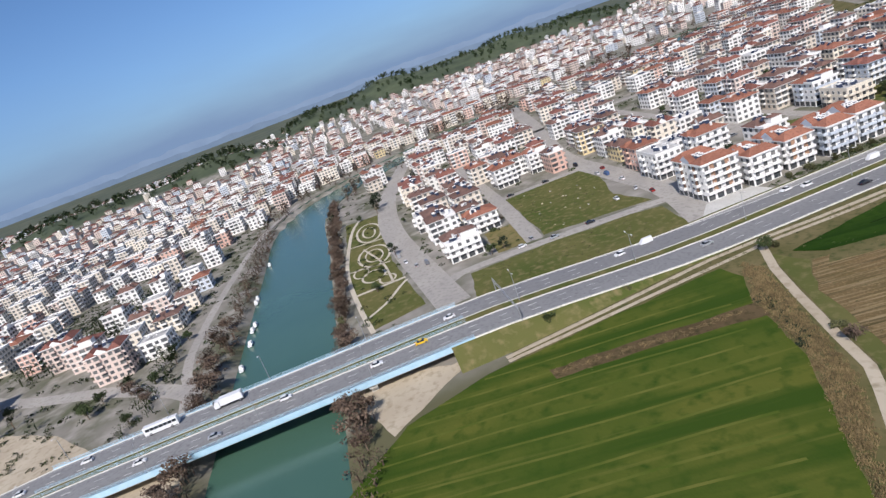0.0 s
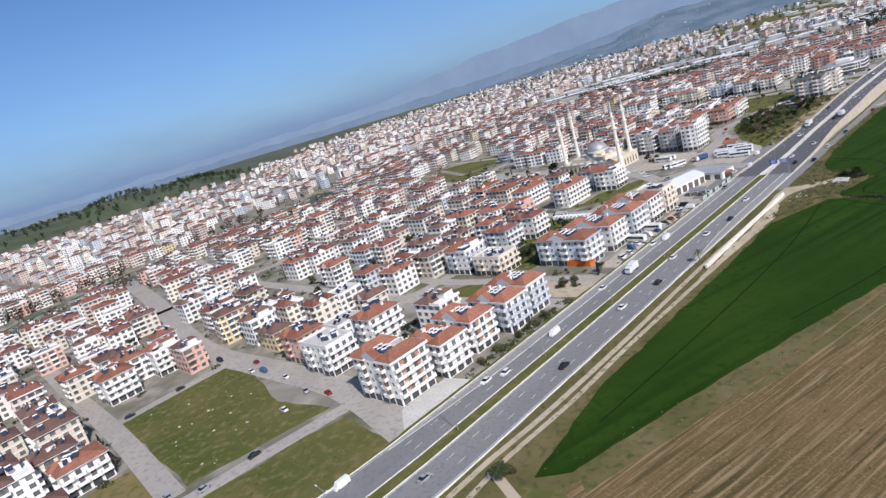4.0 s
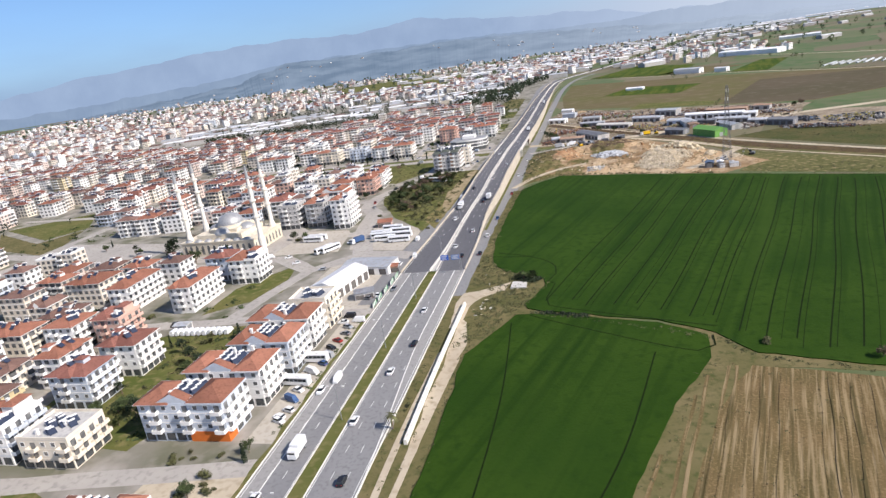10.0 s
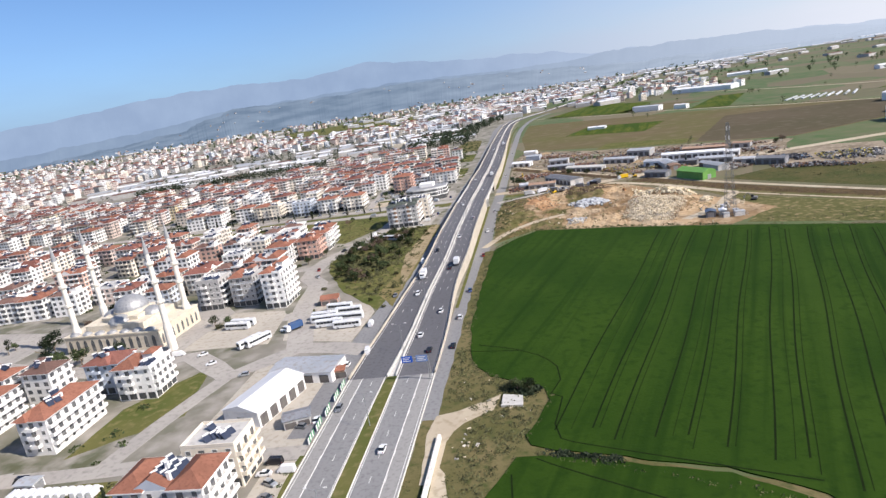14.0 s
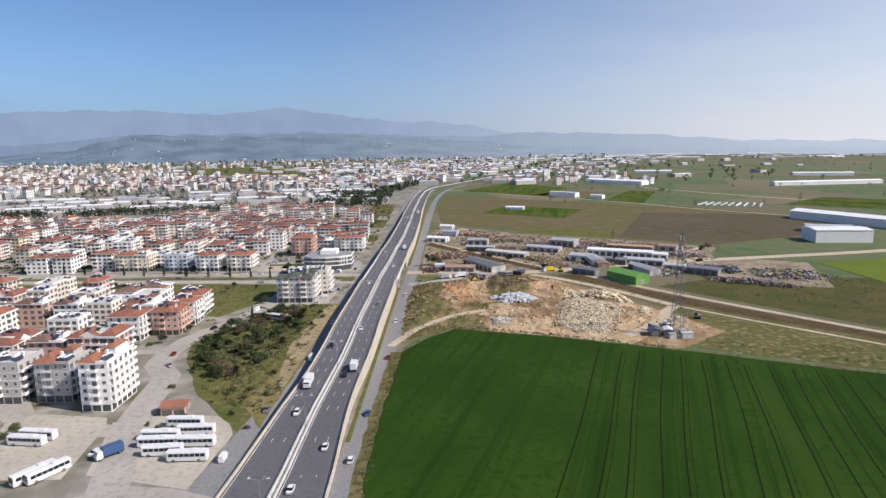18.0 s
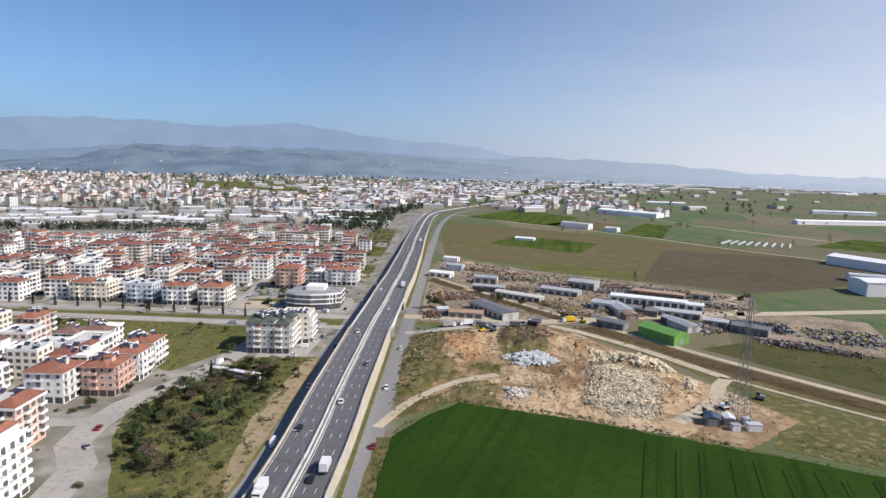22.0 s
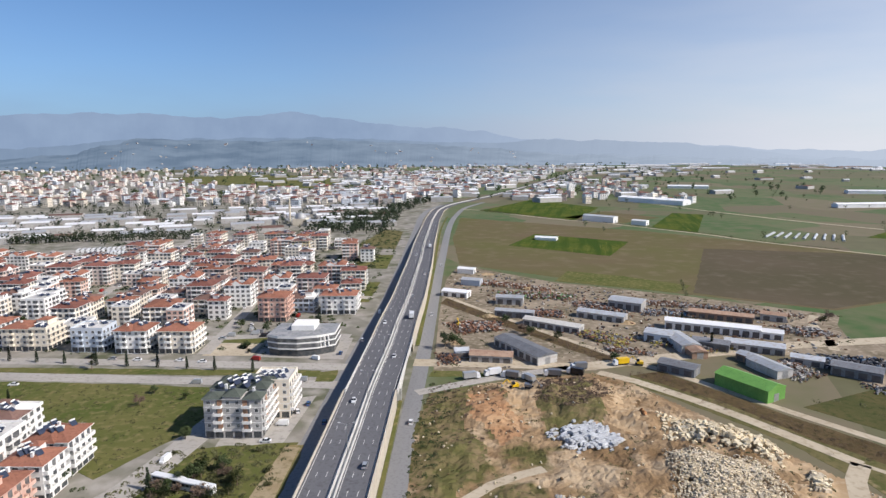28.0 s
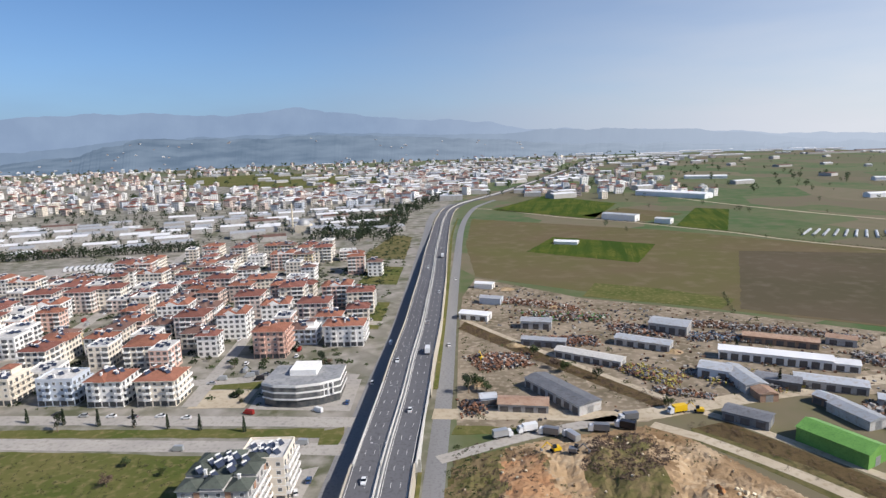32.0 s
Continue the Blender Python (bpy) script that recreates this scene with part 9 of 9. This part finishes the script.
def within(poly, n, size, r, floor=None, test=None):
    out, tries = [], 0
    xs, ys = [p[0] for p in poly], [p[1] for p in poly]
    while len(out) < n and tries < n * 30:
        tries += 1
        x, y = r.uniform(min(xs), max(xs)), r.uniform(min(ys), max(ys))
        if inside(x, y, poly) and (test is None or test(x, y)):
            out.append((x, y, floor(x, y) if floor else 0.0, r.uniform(*size)))
    return out


r = random.Random(61)
weeds("dry_reeds", within([(28, -308), (36, -312), (50, -319.5), (60, -322), (79, -327), (100, -338), (134, -356), (147, -369), (116, -344), (90, -326), (74, -320), (54, -313), (36, -306.5)], 620, (0.7, 1.7), r) + along([(44.5, -378), (49, -352), (53, -326)], 0.35, 0.8, (0.5, 1.1), r), LEAF[4], "strip of dry brown reeds between the fields", 1, 12, "reeds", True)
weeds("dry_reeds", along([(130, 260), (164, 208), (204, 161), (266, 99), (334, 27)], 0.5, 4.2, (0.7, 1.8), r) + along([(35, 392), (85, 321), (122.9, 273.8)], 0.5, 2.4, (0.7, 1.8), r), LEAF[3], "brown reeds in the drainage ditch", 2, 8, "reeds", True)
weeds("stubble_straw", within(STUB, 1500, (0.35, 0.8), r), LEAF[4], "tufts of straw over the stubble field", 21, 7, "straw")
weeds("stubble_weeds", within(STUB, 500, (0.35, 0.8), r) + within([(28, -308), (36, -312), (50, -319.5), (79, -327), (134, -356), (116, -344), (74, -320), (36, -306.5)], 220, (0.5, 1.3), r), LEAF[1], "green weeds in the stubble field", 22, 8, "weeds")
weeds("field_hedge", along([(53, -90.5), (57, -91.8), (61, -92.8), (68, -95)], 0.3, 0.7, (0.9, 1.7), r) + within([(40, -57), (46, -60), (50, -58), (46, -53), (41, -54)], 60, (1.0, 2.2), r) + along([(49, -318), (58, -318.5), (76, -325)], 1.0, 0.8, (0.8, 1.5), r), LEAF[2], "dark hedge bushes at the field edge", 14, 16)
weeds("field_margin", along([(33, -294), (29, -268), (27, -253), (28, -214), (29, -164), (29, -120), (43, -92)], 2.0, 0.6, (0.4, 0.9), r) + along([(48, -90), (105, -113), (116, -126), (156, -138)], 1.2, 0.7, (0.5, 1.2), r) + along([(38, -286), (50, -262), (70, -208), (93, -150), (104, -127)], 1.5, 1.2, (0.4, 1.0), r)
      + along([(45.3, -82), (49, -73.5), (52.2, -63.5), (51, -56.5), (41, -50), (34, -46), (28, -37), (24.4, -6), (25, 40), (28, 104), (40, 124), (52, 138), (101, 122), (152, 101), (228, 67)], 1.6, 0.8, (0.5, 1.1), r), LEAF[1], "weedy margins of the wheat fields", 3, 10, "weeds")
weeds("roadside_weeds", within([(24, -116), (36, -104), (45, -82), (51, -64), (40, -51), (27, -36), (21, -16), (21, -60), (34, -68), (28, -76), (26, -100)], 420, (0.5, 1.5), r) + within([(21, -16), (24, -10), (24.5, 40), (27, 104), (23, 100), (21, 20)], 160, (0.4, 1.0), r) + within([(15.6, -380), (24, -330), (24, -120), (15.6, -90)], 300, (0.3, 0.7), r, None, lambda x, y: abs(x - 18.8) > 1.0 and abs(x - 21.2) > 1.0), LEAF[1], "rough weeds beside the main road", 4, 11, "weeds")
weeds("roadside_bushes", within([(-17, -262), (-21.5, -262), (-21.5, -200), (-17, -200)], 90, (0.7, 1.5), r) + within([(-17, -168), (-18.5, -168), (-18.5, -88), (-17, -88)], 40, (0.4, 0.9), r), LEAF[0], "dense green bushes beside the carriageway", 5, 16)
weeds("track_weeds", within([(184, 124), (200, 114), (262, 90), (306, 52), (262, 58), (228, 74), (164, 104)], 180, (0.5, 1.4), r) + within([(188.5, 229.1), (250, 176), (330, 96), (400, 130), (385.6, 222.3), (296.7, 236.2)], 420, (0.6, 1.8), r), LEAF[1], "weeds over the rough ground beside the ditch", 16, 9, "weeds")
weeds("yard_weeds", within(YARD_EDGE, 520, (0.4, 1.1), r, yard_height, lambda x, y: noise.noise((x * 0.03, y * 0.03, 12)) > 0.1 or x < 44), LEAF[1], "weeds over the dirt yard", 6, 10, "weeds")
weeds("mound_weeds", within([(72, 226), (88, 214), (108, 230), (106, 248), (84, 252)], 420, (0.5, 1.3), r, yard_height) + within([(28, 200), (46, 180), (64, 200), (60, 240), (30, 250)], 200, (0.4, 1.0), r, yard_height), LEAF[3], "brown weeds over the earth mounds", 26, 12, "weeds")
weeds("yard_edge_bushes", along([(50, 141), (74, 134), (101, 125), (130, 114), (146, 106)], 1.0, 0.8, (0.6, 1.4), r) + within([(24, 130), (34, 150), (40, 235), (28, 250), (25, 200)], 130, (0.5, 1.2), r, yard_height), LEAF[0], "green bushes round the dirt yard", 7, 14)
weeds("scrub", within([(-62, 184), (-18, 190), (-16, 40), (-34, 52), (-48, 66), (-66, 98), (-72, 120)], 620, (0.5, 1.7), r), LEAF[1], "tangled scrub beside the raised road", 8, 16)
weeds("scrub", within(SCRUB, 230, (1.0, 2.4), r), LEAF[1], "dense dark thicket beside the raised road", 9, 26)
weeds("lot_weeds", within([(-60.3, 238.1), (-117.8, 243.4), (-276.5, 245.6), (-236.5, 228.2), (-148.3, 210.2), (-76, 166), (-56.8, 202.7)], 700, (0.4, 1.0), r) + within([(-66, -338), (-146, -332), (-145, -290), (-120, -289), (-84, -299), (-58, -294)], 240, (0.3, 0.8), r) + within([(-17, -382), (-54, -376), (-49, -306), (-17, -299)], 200, (0.3, 0.7), r)
      + within([(-58, -92), (-92, -94), (-110, -108), (-108, -166), (-60, -170), (-56, -150)], 260, (0.5, 1.5), r), LEAF[1], "weeds on the vacant lots", 10, 9, "weeds")
weeds("scrap_yard_weeds", within([(30.4, 255), (107.3, 263.7), (134.7, 283.8), (246.9, 287), (280, 360), (202, 411), (117, 456), (45, 525), (34, 465)], 420, (0.6, 1.8), r), LEAF[1], "weeds among the sheds and scrap", 11, 10, "weeds")
weeds("river_bank_growth", [(x + r.gauss(0, 1), y + r.uniform(-4.5, 4.5), ground_height(x, y), r.uniform(0.9, 2.2)) for x in range(-330, -18, 2) for y in (-436, -491)] + [(x + r.gauss(0, 1), y + r.uniform(-4, 4), ground_height(x, y), r.uniform(0.9, 2.2)) for x in range(22, 160, 2) for y in (-435, -490)], LEAF[3], "brown undergrowth along the river banks", 12, 16)
town_gaps = within([(-60, 330), (-16, 331), (-21, 762), (-65, 762)], 260, (0.8, 2.4), r, None, lambda x, y: free(x, y, -0.5))
while len(town_gaps) < 1500:
    x, y = r.uniform(-330, -28), r.uniform(-430, 640)
    if free(x, y, -0.5) and not any(near_line(x, y, l) < w / 2 + 0.5 for _, l, w in STREETS) and near_line(x, y, RIVER) > 34 and not any(inside(x, y, OPEN[k]) for k in (2, 3, 4, 5, 7, 8, 9, 10)):
        town_gaps.append((x, y, 0.0, r.uniform(0.8, 2.4)))
while len(town_gaps) < 2500:
    x, y = r.uniform(-420, -30), r.uniform(-760, -496)
    if free(x, y, -0.5) and not any(near_line(x, y, l) < w / 2 + 0.5 for _, l, w in STREETS) and near_line(x, y, RIVER) > 30:
        town_gaps.append((x, y, 0.0, r.uniform(1.0, 2.8)))
dark_gaps = []
while len(dark_gaps) < 420:
    x, y = r.uniform(-330, -30), r.uniform(290, 660)
    if free(x, y, -0.5) and not any(near_line(x, y, l) < w / 2 + 0.5 for _, l, w in STREETS) and not any(inside(x, y, OPEN[k]) for k in (10, 11, 12)):
        dark_gaps.append((x, y, 0.0, r.uniform(1.4, 3.4)))
weeds("garden_trees", dark_gaps, LEAF[2], "dark garden trees between the houses", 15, 22)
weeds("garden_bushes", town_gaps, LEAF[0], "garden bushes and small trees between the houses", 13, 18)


r = random.Random(29)
woods("river_trees", [(-26 - 3.3 * k + r.uniform(-2, 2), -492.5 + r.uniform(-5, 4), 0, r.uniform(0.8, 1.35)) for k in range(90)] + [(r.uniform(24, 150), -433 + r.uniform(-4, 5), 0, r.uniform(0.7, 1.1)) for k in range(40)] + [(r.uniform(14, 120), -488 + r.uniform(-5, 4), 0, r.uniform(0.7, 1.1)) for k in range(36)], 0.34, LEAF[3], "bare brown trees along the river banks", 8)
r = random.Random(31)
woods("road_trees", [(r.uniform(-140, -36), y, 0, r.uniform(1.2, 2.3)) for y in [r.uniform(715, 930) for _ in range(170)]] + [(-60 + 0.19 * (y - 900) + r.uniform(-22, 12), y, 0, r.uniform(1.2, 2.2)) for y in [r.uniform(900, 1220) for _ in range(90)]], 0.8, LEAF[2], "dark tall trees along the far road bend", 1)
woods("cypress_rows", [(-540 + 290 * k / 170 + r.uniform(-2, 2), 631 + 58 * k / 170 + r.uniform(-5, 5), 0, r.uniform(1.2, 2.0)) for k in range(170)], 0.7, LEAF[2], "dark row of trees before the sheds", 2)
sp = []
while len(sp) < 1100:
    x, y = r.uniform(-1700, -60), r.uniform(-1000, 1500)
    if (x < -255 or y > 520 or y < -430) and near_line(x, y, RIVER) > 30:
        sp.append((x, y, 0, r.uniform(0.8, 1.6)))
woods("town_trees", sp, 0.7, LEAF[2], "green trees among the far houses", 3)
woods("shed_trees", [(r.uniform(-640, -60), r.uniform(690, 1100), 0, r.uniform(0.9, 1.8)) for _ in range(420)], 0.7, LEAF[2], "dark trees between the sheds and houses", 13)
sp = []
for n in range(240):
    i = r.randrange(12, len(RIVER))
    side = r.choice((-1, 1))
    x, y = RIVER[i][0] + r.uniform(-8, 8), RIVER[i][1] + side * (34 + r.uniform(-4, 12))
    if x < -330 and near_line(x, y, RIVER) > 24:
        sp.append((x, y, 0, r.uniform(0.9, 1.7)))
for n in range(520):
    i = r.randrange(26, len(RIVER) - 2)
    x, y = RIVER[i][0] + r.uniform(-70, 70), RIVER[i][1] + r.uniform(-60, 60)
    if x < -360 and 26 < near_line(x, y, RIVER) < 62:
        sp.append((x, y, 0, r.uniform(1.2, 2.2)))
woods("river_trees", sp, 0.7, LEAF[3], "bare brown trees along the river bend", 4)
woods("bank_groves", [(r.uniform(-240, -150), -560 - 60 * r.random(), 0, r.uniform(1.0, 2.0)) for _ in range(70)] + [(-28 - 2.2 * k, -520 - 0.1 * k + r.uniform(-6, 6), 0, r.uniform(0.6, 1.0)) for k in range(40)], 0.45, LEAF[0], "green trees among the riverside houses", 44)
sp = []
for n in range(330):
    x, y = r.uniform(60, 1900), r.uniform(640, 2800)
    sp.append((x + 0.15 * y, y, ground_height(x + 0.15 * y, y), r.uniform(0.7, 1.5)))
woods("plain_trees", sp, 0.8, LEAF[0], "scattered trees on the far plain", 5)
sp = []
for n in range(900):
    x, y = r.uniform(-2500, 900), r.uniform(1150, 3600)
    sp.append((x, y, ground_height(x, y), r.uniform(1.2, 2.6)))
woods("far_groves", sp, 1.1, FOREST, "dark groves among the far suburbs", 6)
sp = []
for cx, cy, rx, ry, h in WOODED:
    for n in range(130):
        x, y = cx + r.gauss(0, 0.62) * rx, cy + r.gauss(0, 0.62) * ry
        sp.append((x, y, ground_height(x, y), r.uniform(1.6, 3.0)))
woods("hill_woods", sp, 1.0, FOREST, "dark pine woods on the rises behind the town", 7)
s = Shape()
for line in ([(94, 985), (179, 882), (242, 831), (293, 770), (338, 720), (371, 666), (426, 604)], [(204, 411), (212, 439), (217, 457)]):
    for p in smooth_line(line, 4):
        for q in range(4):
            c = Vector((p[0] + r.uniform(-1.2, 1.2), p[1] + r.uniform(-1.2, 1.2), r.uniform(0.2, 1.2)))
            u = Vector((r.gauss(0, 1), r.gauss(0, 1), r.gauss(0, 0.6))).normalized()
            v = u.orthogonal().normalized()
            s.face([c - u * 0.9, c - v * 0.6, c + u * 0.9, c + v * 0.6])
thing("hedge", s.mesh("hedge", LEAF[1]), None, "low hedges between the far fields", "hedge", "", "stuff")


# ---- industrial roofs and scattered far houses ----
def sheds(name, spots_, label):
    s = Shape()
    r = random.Random(len(spots_))
    for x, y, z, w, d, h, a in spots_:
        slot = r.choice((0, 0, 0, 0, 1, 1, 1, 2)) if w > 8.5 else r.choice((0, 0, 1, 2, 2))
        c, q = math.cos(a), math.sin(a)
        at = lambda u, v, k: (x + c * u - q * v, y + q * u + c * v, z + k)
        n = len(s.v)
        s.v += [at(*p) for p in ((-w, -d, -3), (w, -d, -3), (w, d, -3), (-w, d, -3), (-w, -d, h), (w, -d, h), (w, d, h), (-w, d, h), (-w, 0, h + 1.6), (w, 0, h + 1.6))]
        for f, m in (((0, 1, 5, 4), 3), ((1, 2, 6, 9, 5), 3), ((2, 3, 7, 6), 3), ((3, 0, 4, 8, 7), 3), ((4, 5, 9, 8), slot), ((6, 7, 8, 9), slot)):
            s.f.append(tuple(n + i for i in f))
            s.m.append(m)
    thing(name, s.mesh(name, WHITE_ROOF, METAL_ROOF, TILES[2], SHEET_WALL), None, label, "sheds", "", "stuff")


r = random.Random(77)
sp = []
for row in range(8):
    u = -330.0 + 14 * (row % 2)
    while u < 330:
        w, d = r.uniform(9, 23), r.uniform(9, 13.5)
        x, y = -330 + 0.94 * (u + w) - 0.34 * 36 * row, 700 + 0.34 * (u + w) + 0.94 * 36 * row
        if x < -52 - max(0, 800 - y) * 1.2 and y > 640 and r.random() < 0.7:
            sp.append((x, y, 0, w, d * 0.9, r.uniform(4.5, 7.5), 0.35 + r.uniform(-0.03, 0.03)))
        u += 2 * w + r.uniform(4, 14)
sheds("industrial_sheds", sp, "rows of white-roofed industrial sheds")
sp = []
for n in range(520):
    t = r.random()
    y = 1120 + 1500 * t
    cx = 40 + 0.30 * (y - 1100)
    x = cx + r.gauss(-120, 240 + 200 * t)
    if near_line(x, y, axis) > 32 and (x < cx + 150 or r.random() < 0.3):
        sp.append((x, y, ground_height(x, y), r.uniform(8, 24), r.uniform(6, 14), r.uniform(5, 9), r.uniform(-0.4, 0.7)))
sheds("far_sheds", sp, "white roofs of the far industrial belt")
sp = []
for n in range(150):
    x, y = r.uniform(-2300, 2600), r.uniform(1700, 3000)
    if x < 200 or y > 2300 or r.random() < 0.3:
        sp.append((x, y, 0, r.uniform(6, 30), r.uniform(5, 10), r.uniform(3, 6), r.uniform(-0.5, 0.5)))
for n in range(46):
    x, y = r.uniform(300, 2400), r.uniform(2500, 3400)
    sp.append((x, y, 0, r.uniform(40, 110), r.uniform(8, 16), r.uniform(4, 7), r.uniform(-0.15, 0.15)))
sheds("far_greenhouses", sp, "scattered white greenhouses and houses on the plain")
sp = {}
for n in range(1500):
    x, y = r.uniform(-2400, 500), 1100 + abs(r.gauss(0, 900))
    if near_line(x, y, axis) > 40 and not inside(x, y, MEADOW):
        sp.setdefault(int(x // 1200), []).append((x, y, ground_height(x, y)))
for k in sorted(sp):
    far_town("far_suburb", sp[k], "scattered white houses of the far suburbs")
slab("town_meadow", MEADOW, -0.2, 0.6, GRASS, "long green meadow between town and sheds", "field")

# houses on the slopes of the foothills
sp = []
for n in range(300):
    a, q = r.uniform(-12, 36), r.random() ** 1.7
    if noise.noise((a * 0.5, q * 3.0, 3.3)) < -0.05 or r.random() < 0.45:
        continue
    rho = 2980 + 860 * q
    x, y = -math.sin(radians(a)) * rho, math.cos(radians(a)) * rho - 100
    big = r.random() < 0.04
    sp.append((x, y, max(0.0, -30 + (near_ridge(a) + 30) * (rho - 2900) / 1000), r.uniform(16, 36) if big else r.uniform(3, 7), r.uniform(5, 9) if big else r.uniform(3, 5), r.uniform(2.5, 5), r.uniform(-0.5, 0.5)))
sheds("hill_houses", sp, "white houses scattered over the far foothills")

for k in range(9):
    x, y = 408 + 8.5 * k, 706 - 3.5 * k
    m_ = Shape()
    for j in range(2):
        m_.beam((0, -22 + 24 * j, 0.3), (0, 20 - 20 + 24 * j, 0.3), 1.5, 0, 10)
    thing("plastic_tunnel", m_.mesh("plastic_tunnel", METAL_ROOF), pose(x, y, 0, 0, 0, -38 + k), "low tunnel of pale plastic sheet on soil", "tunnel", "plastic tunnels")

# far mosque
root = thing("far_mosque", None, pose(-165, 809, 0), "small pale mosque with one minaret", "mosque")
s = Shape()
s.box(-9, 9, -9, 9, -0.3, 9)
part("wall", s.mesh("far_mosque_wall", STONE), root)
s = Shape()
s.dome(0, 0, 9, 8, 20, 6)
part("dome", s.mesh("far_mosque_dome", LEAD), root)
s = Shape()
s.tube(-13, -4, -0.3, 32, 1.3, 1.1, 10)
s.tube(-13, -4, 24, 25, 2.0, 2.0, 10)
s.tube(-13, -4, 32, 40, 1.2, 0.05, 10)
part("minaret", s.mesh("far_minaret", STONE), root)
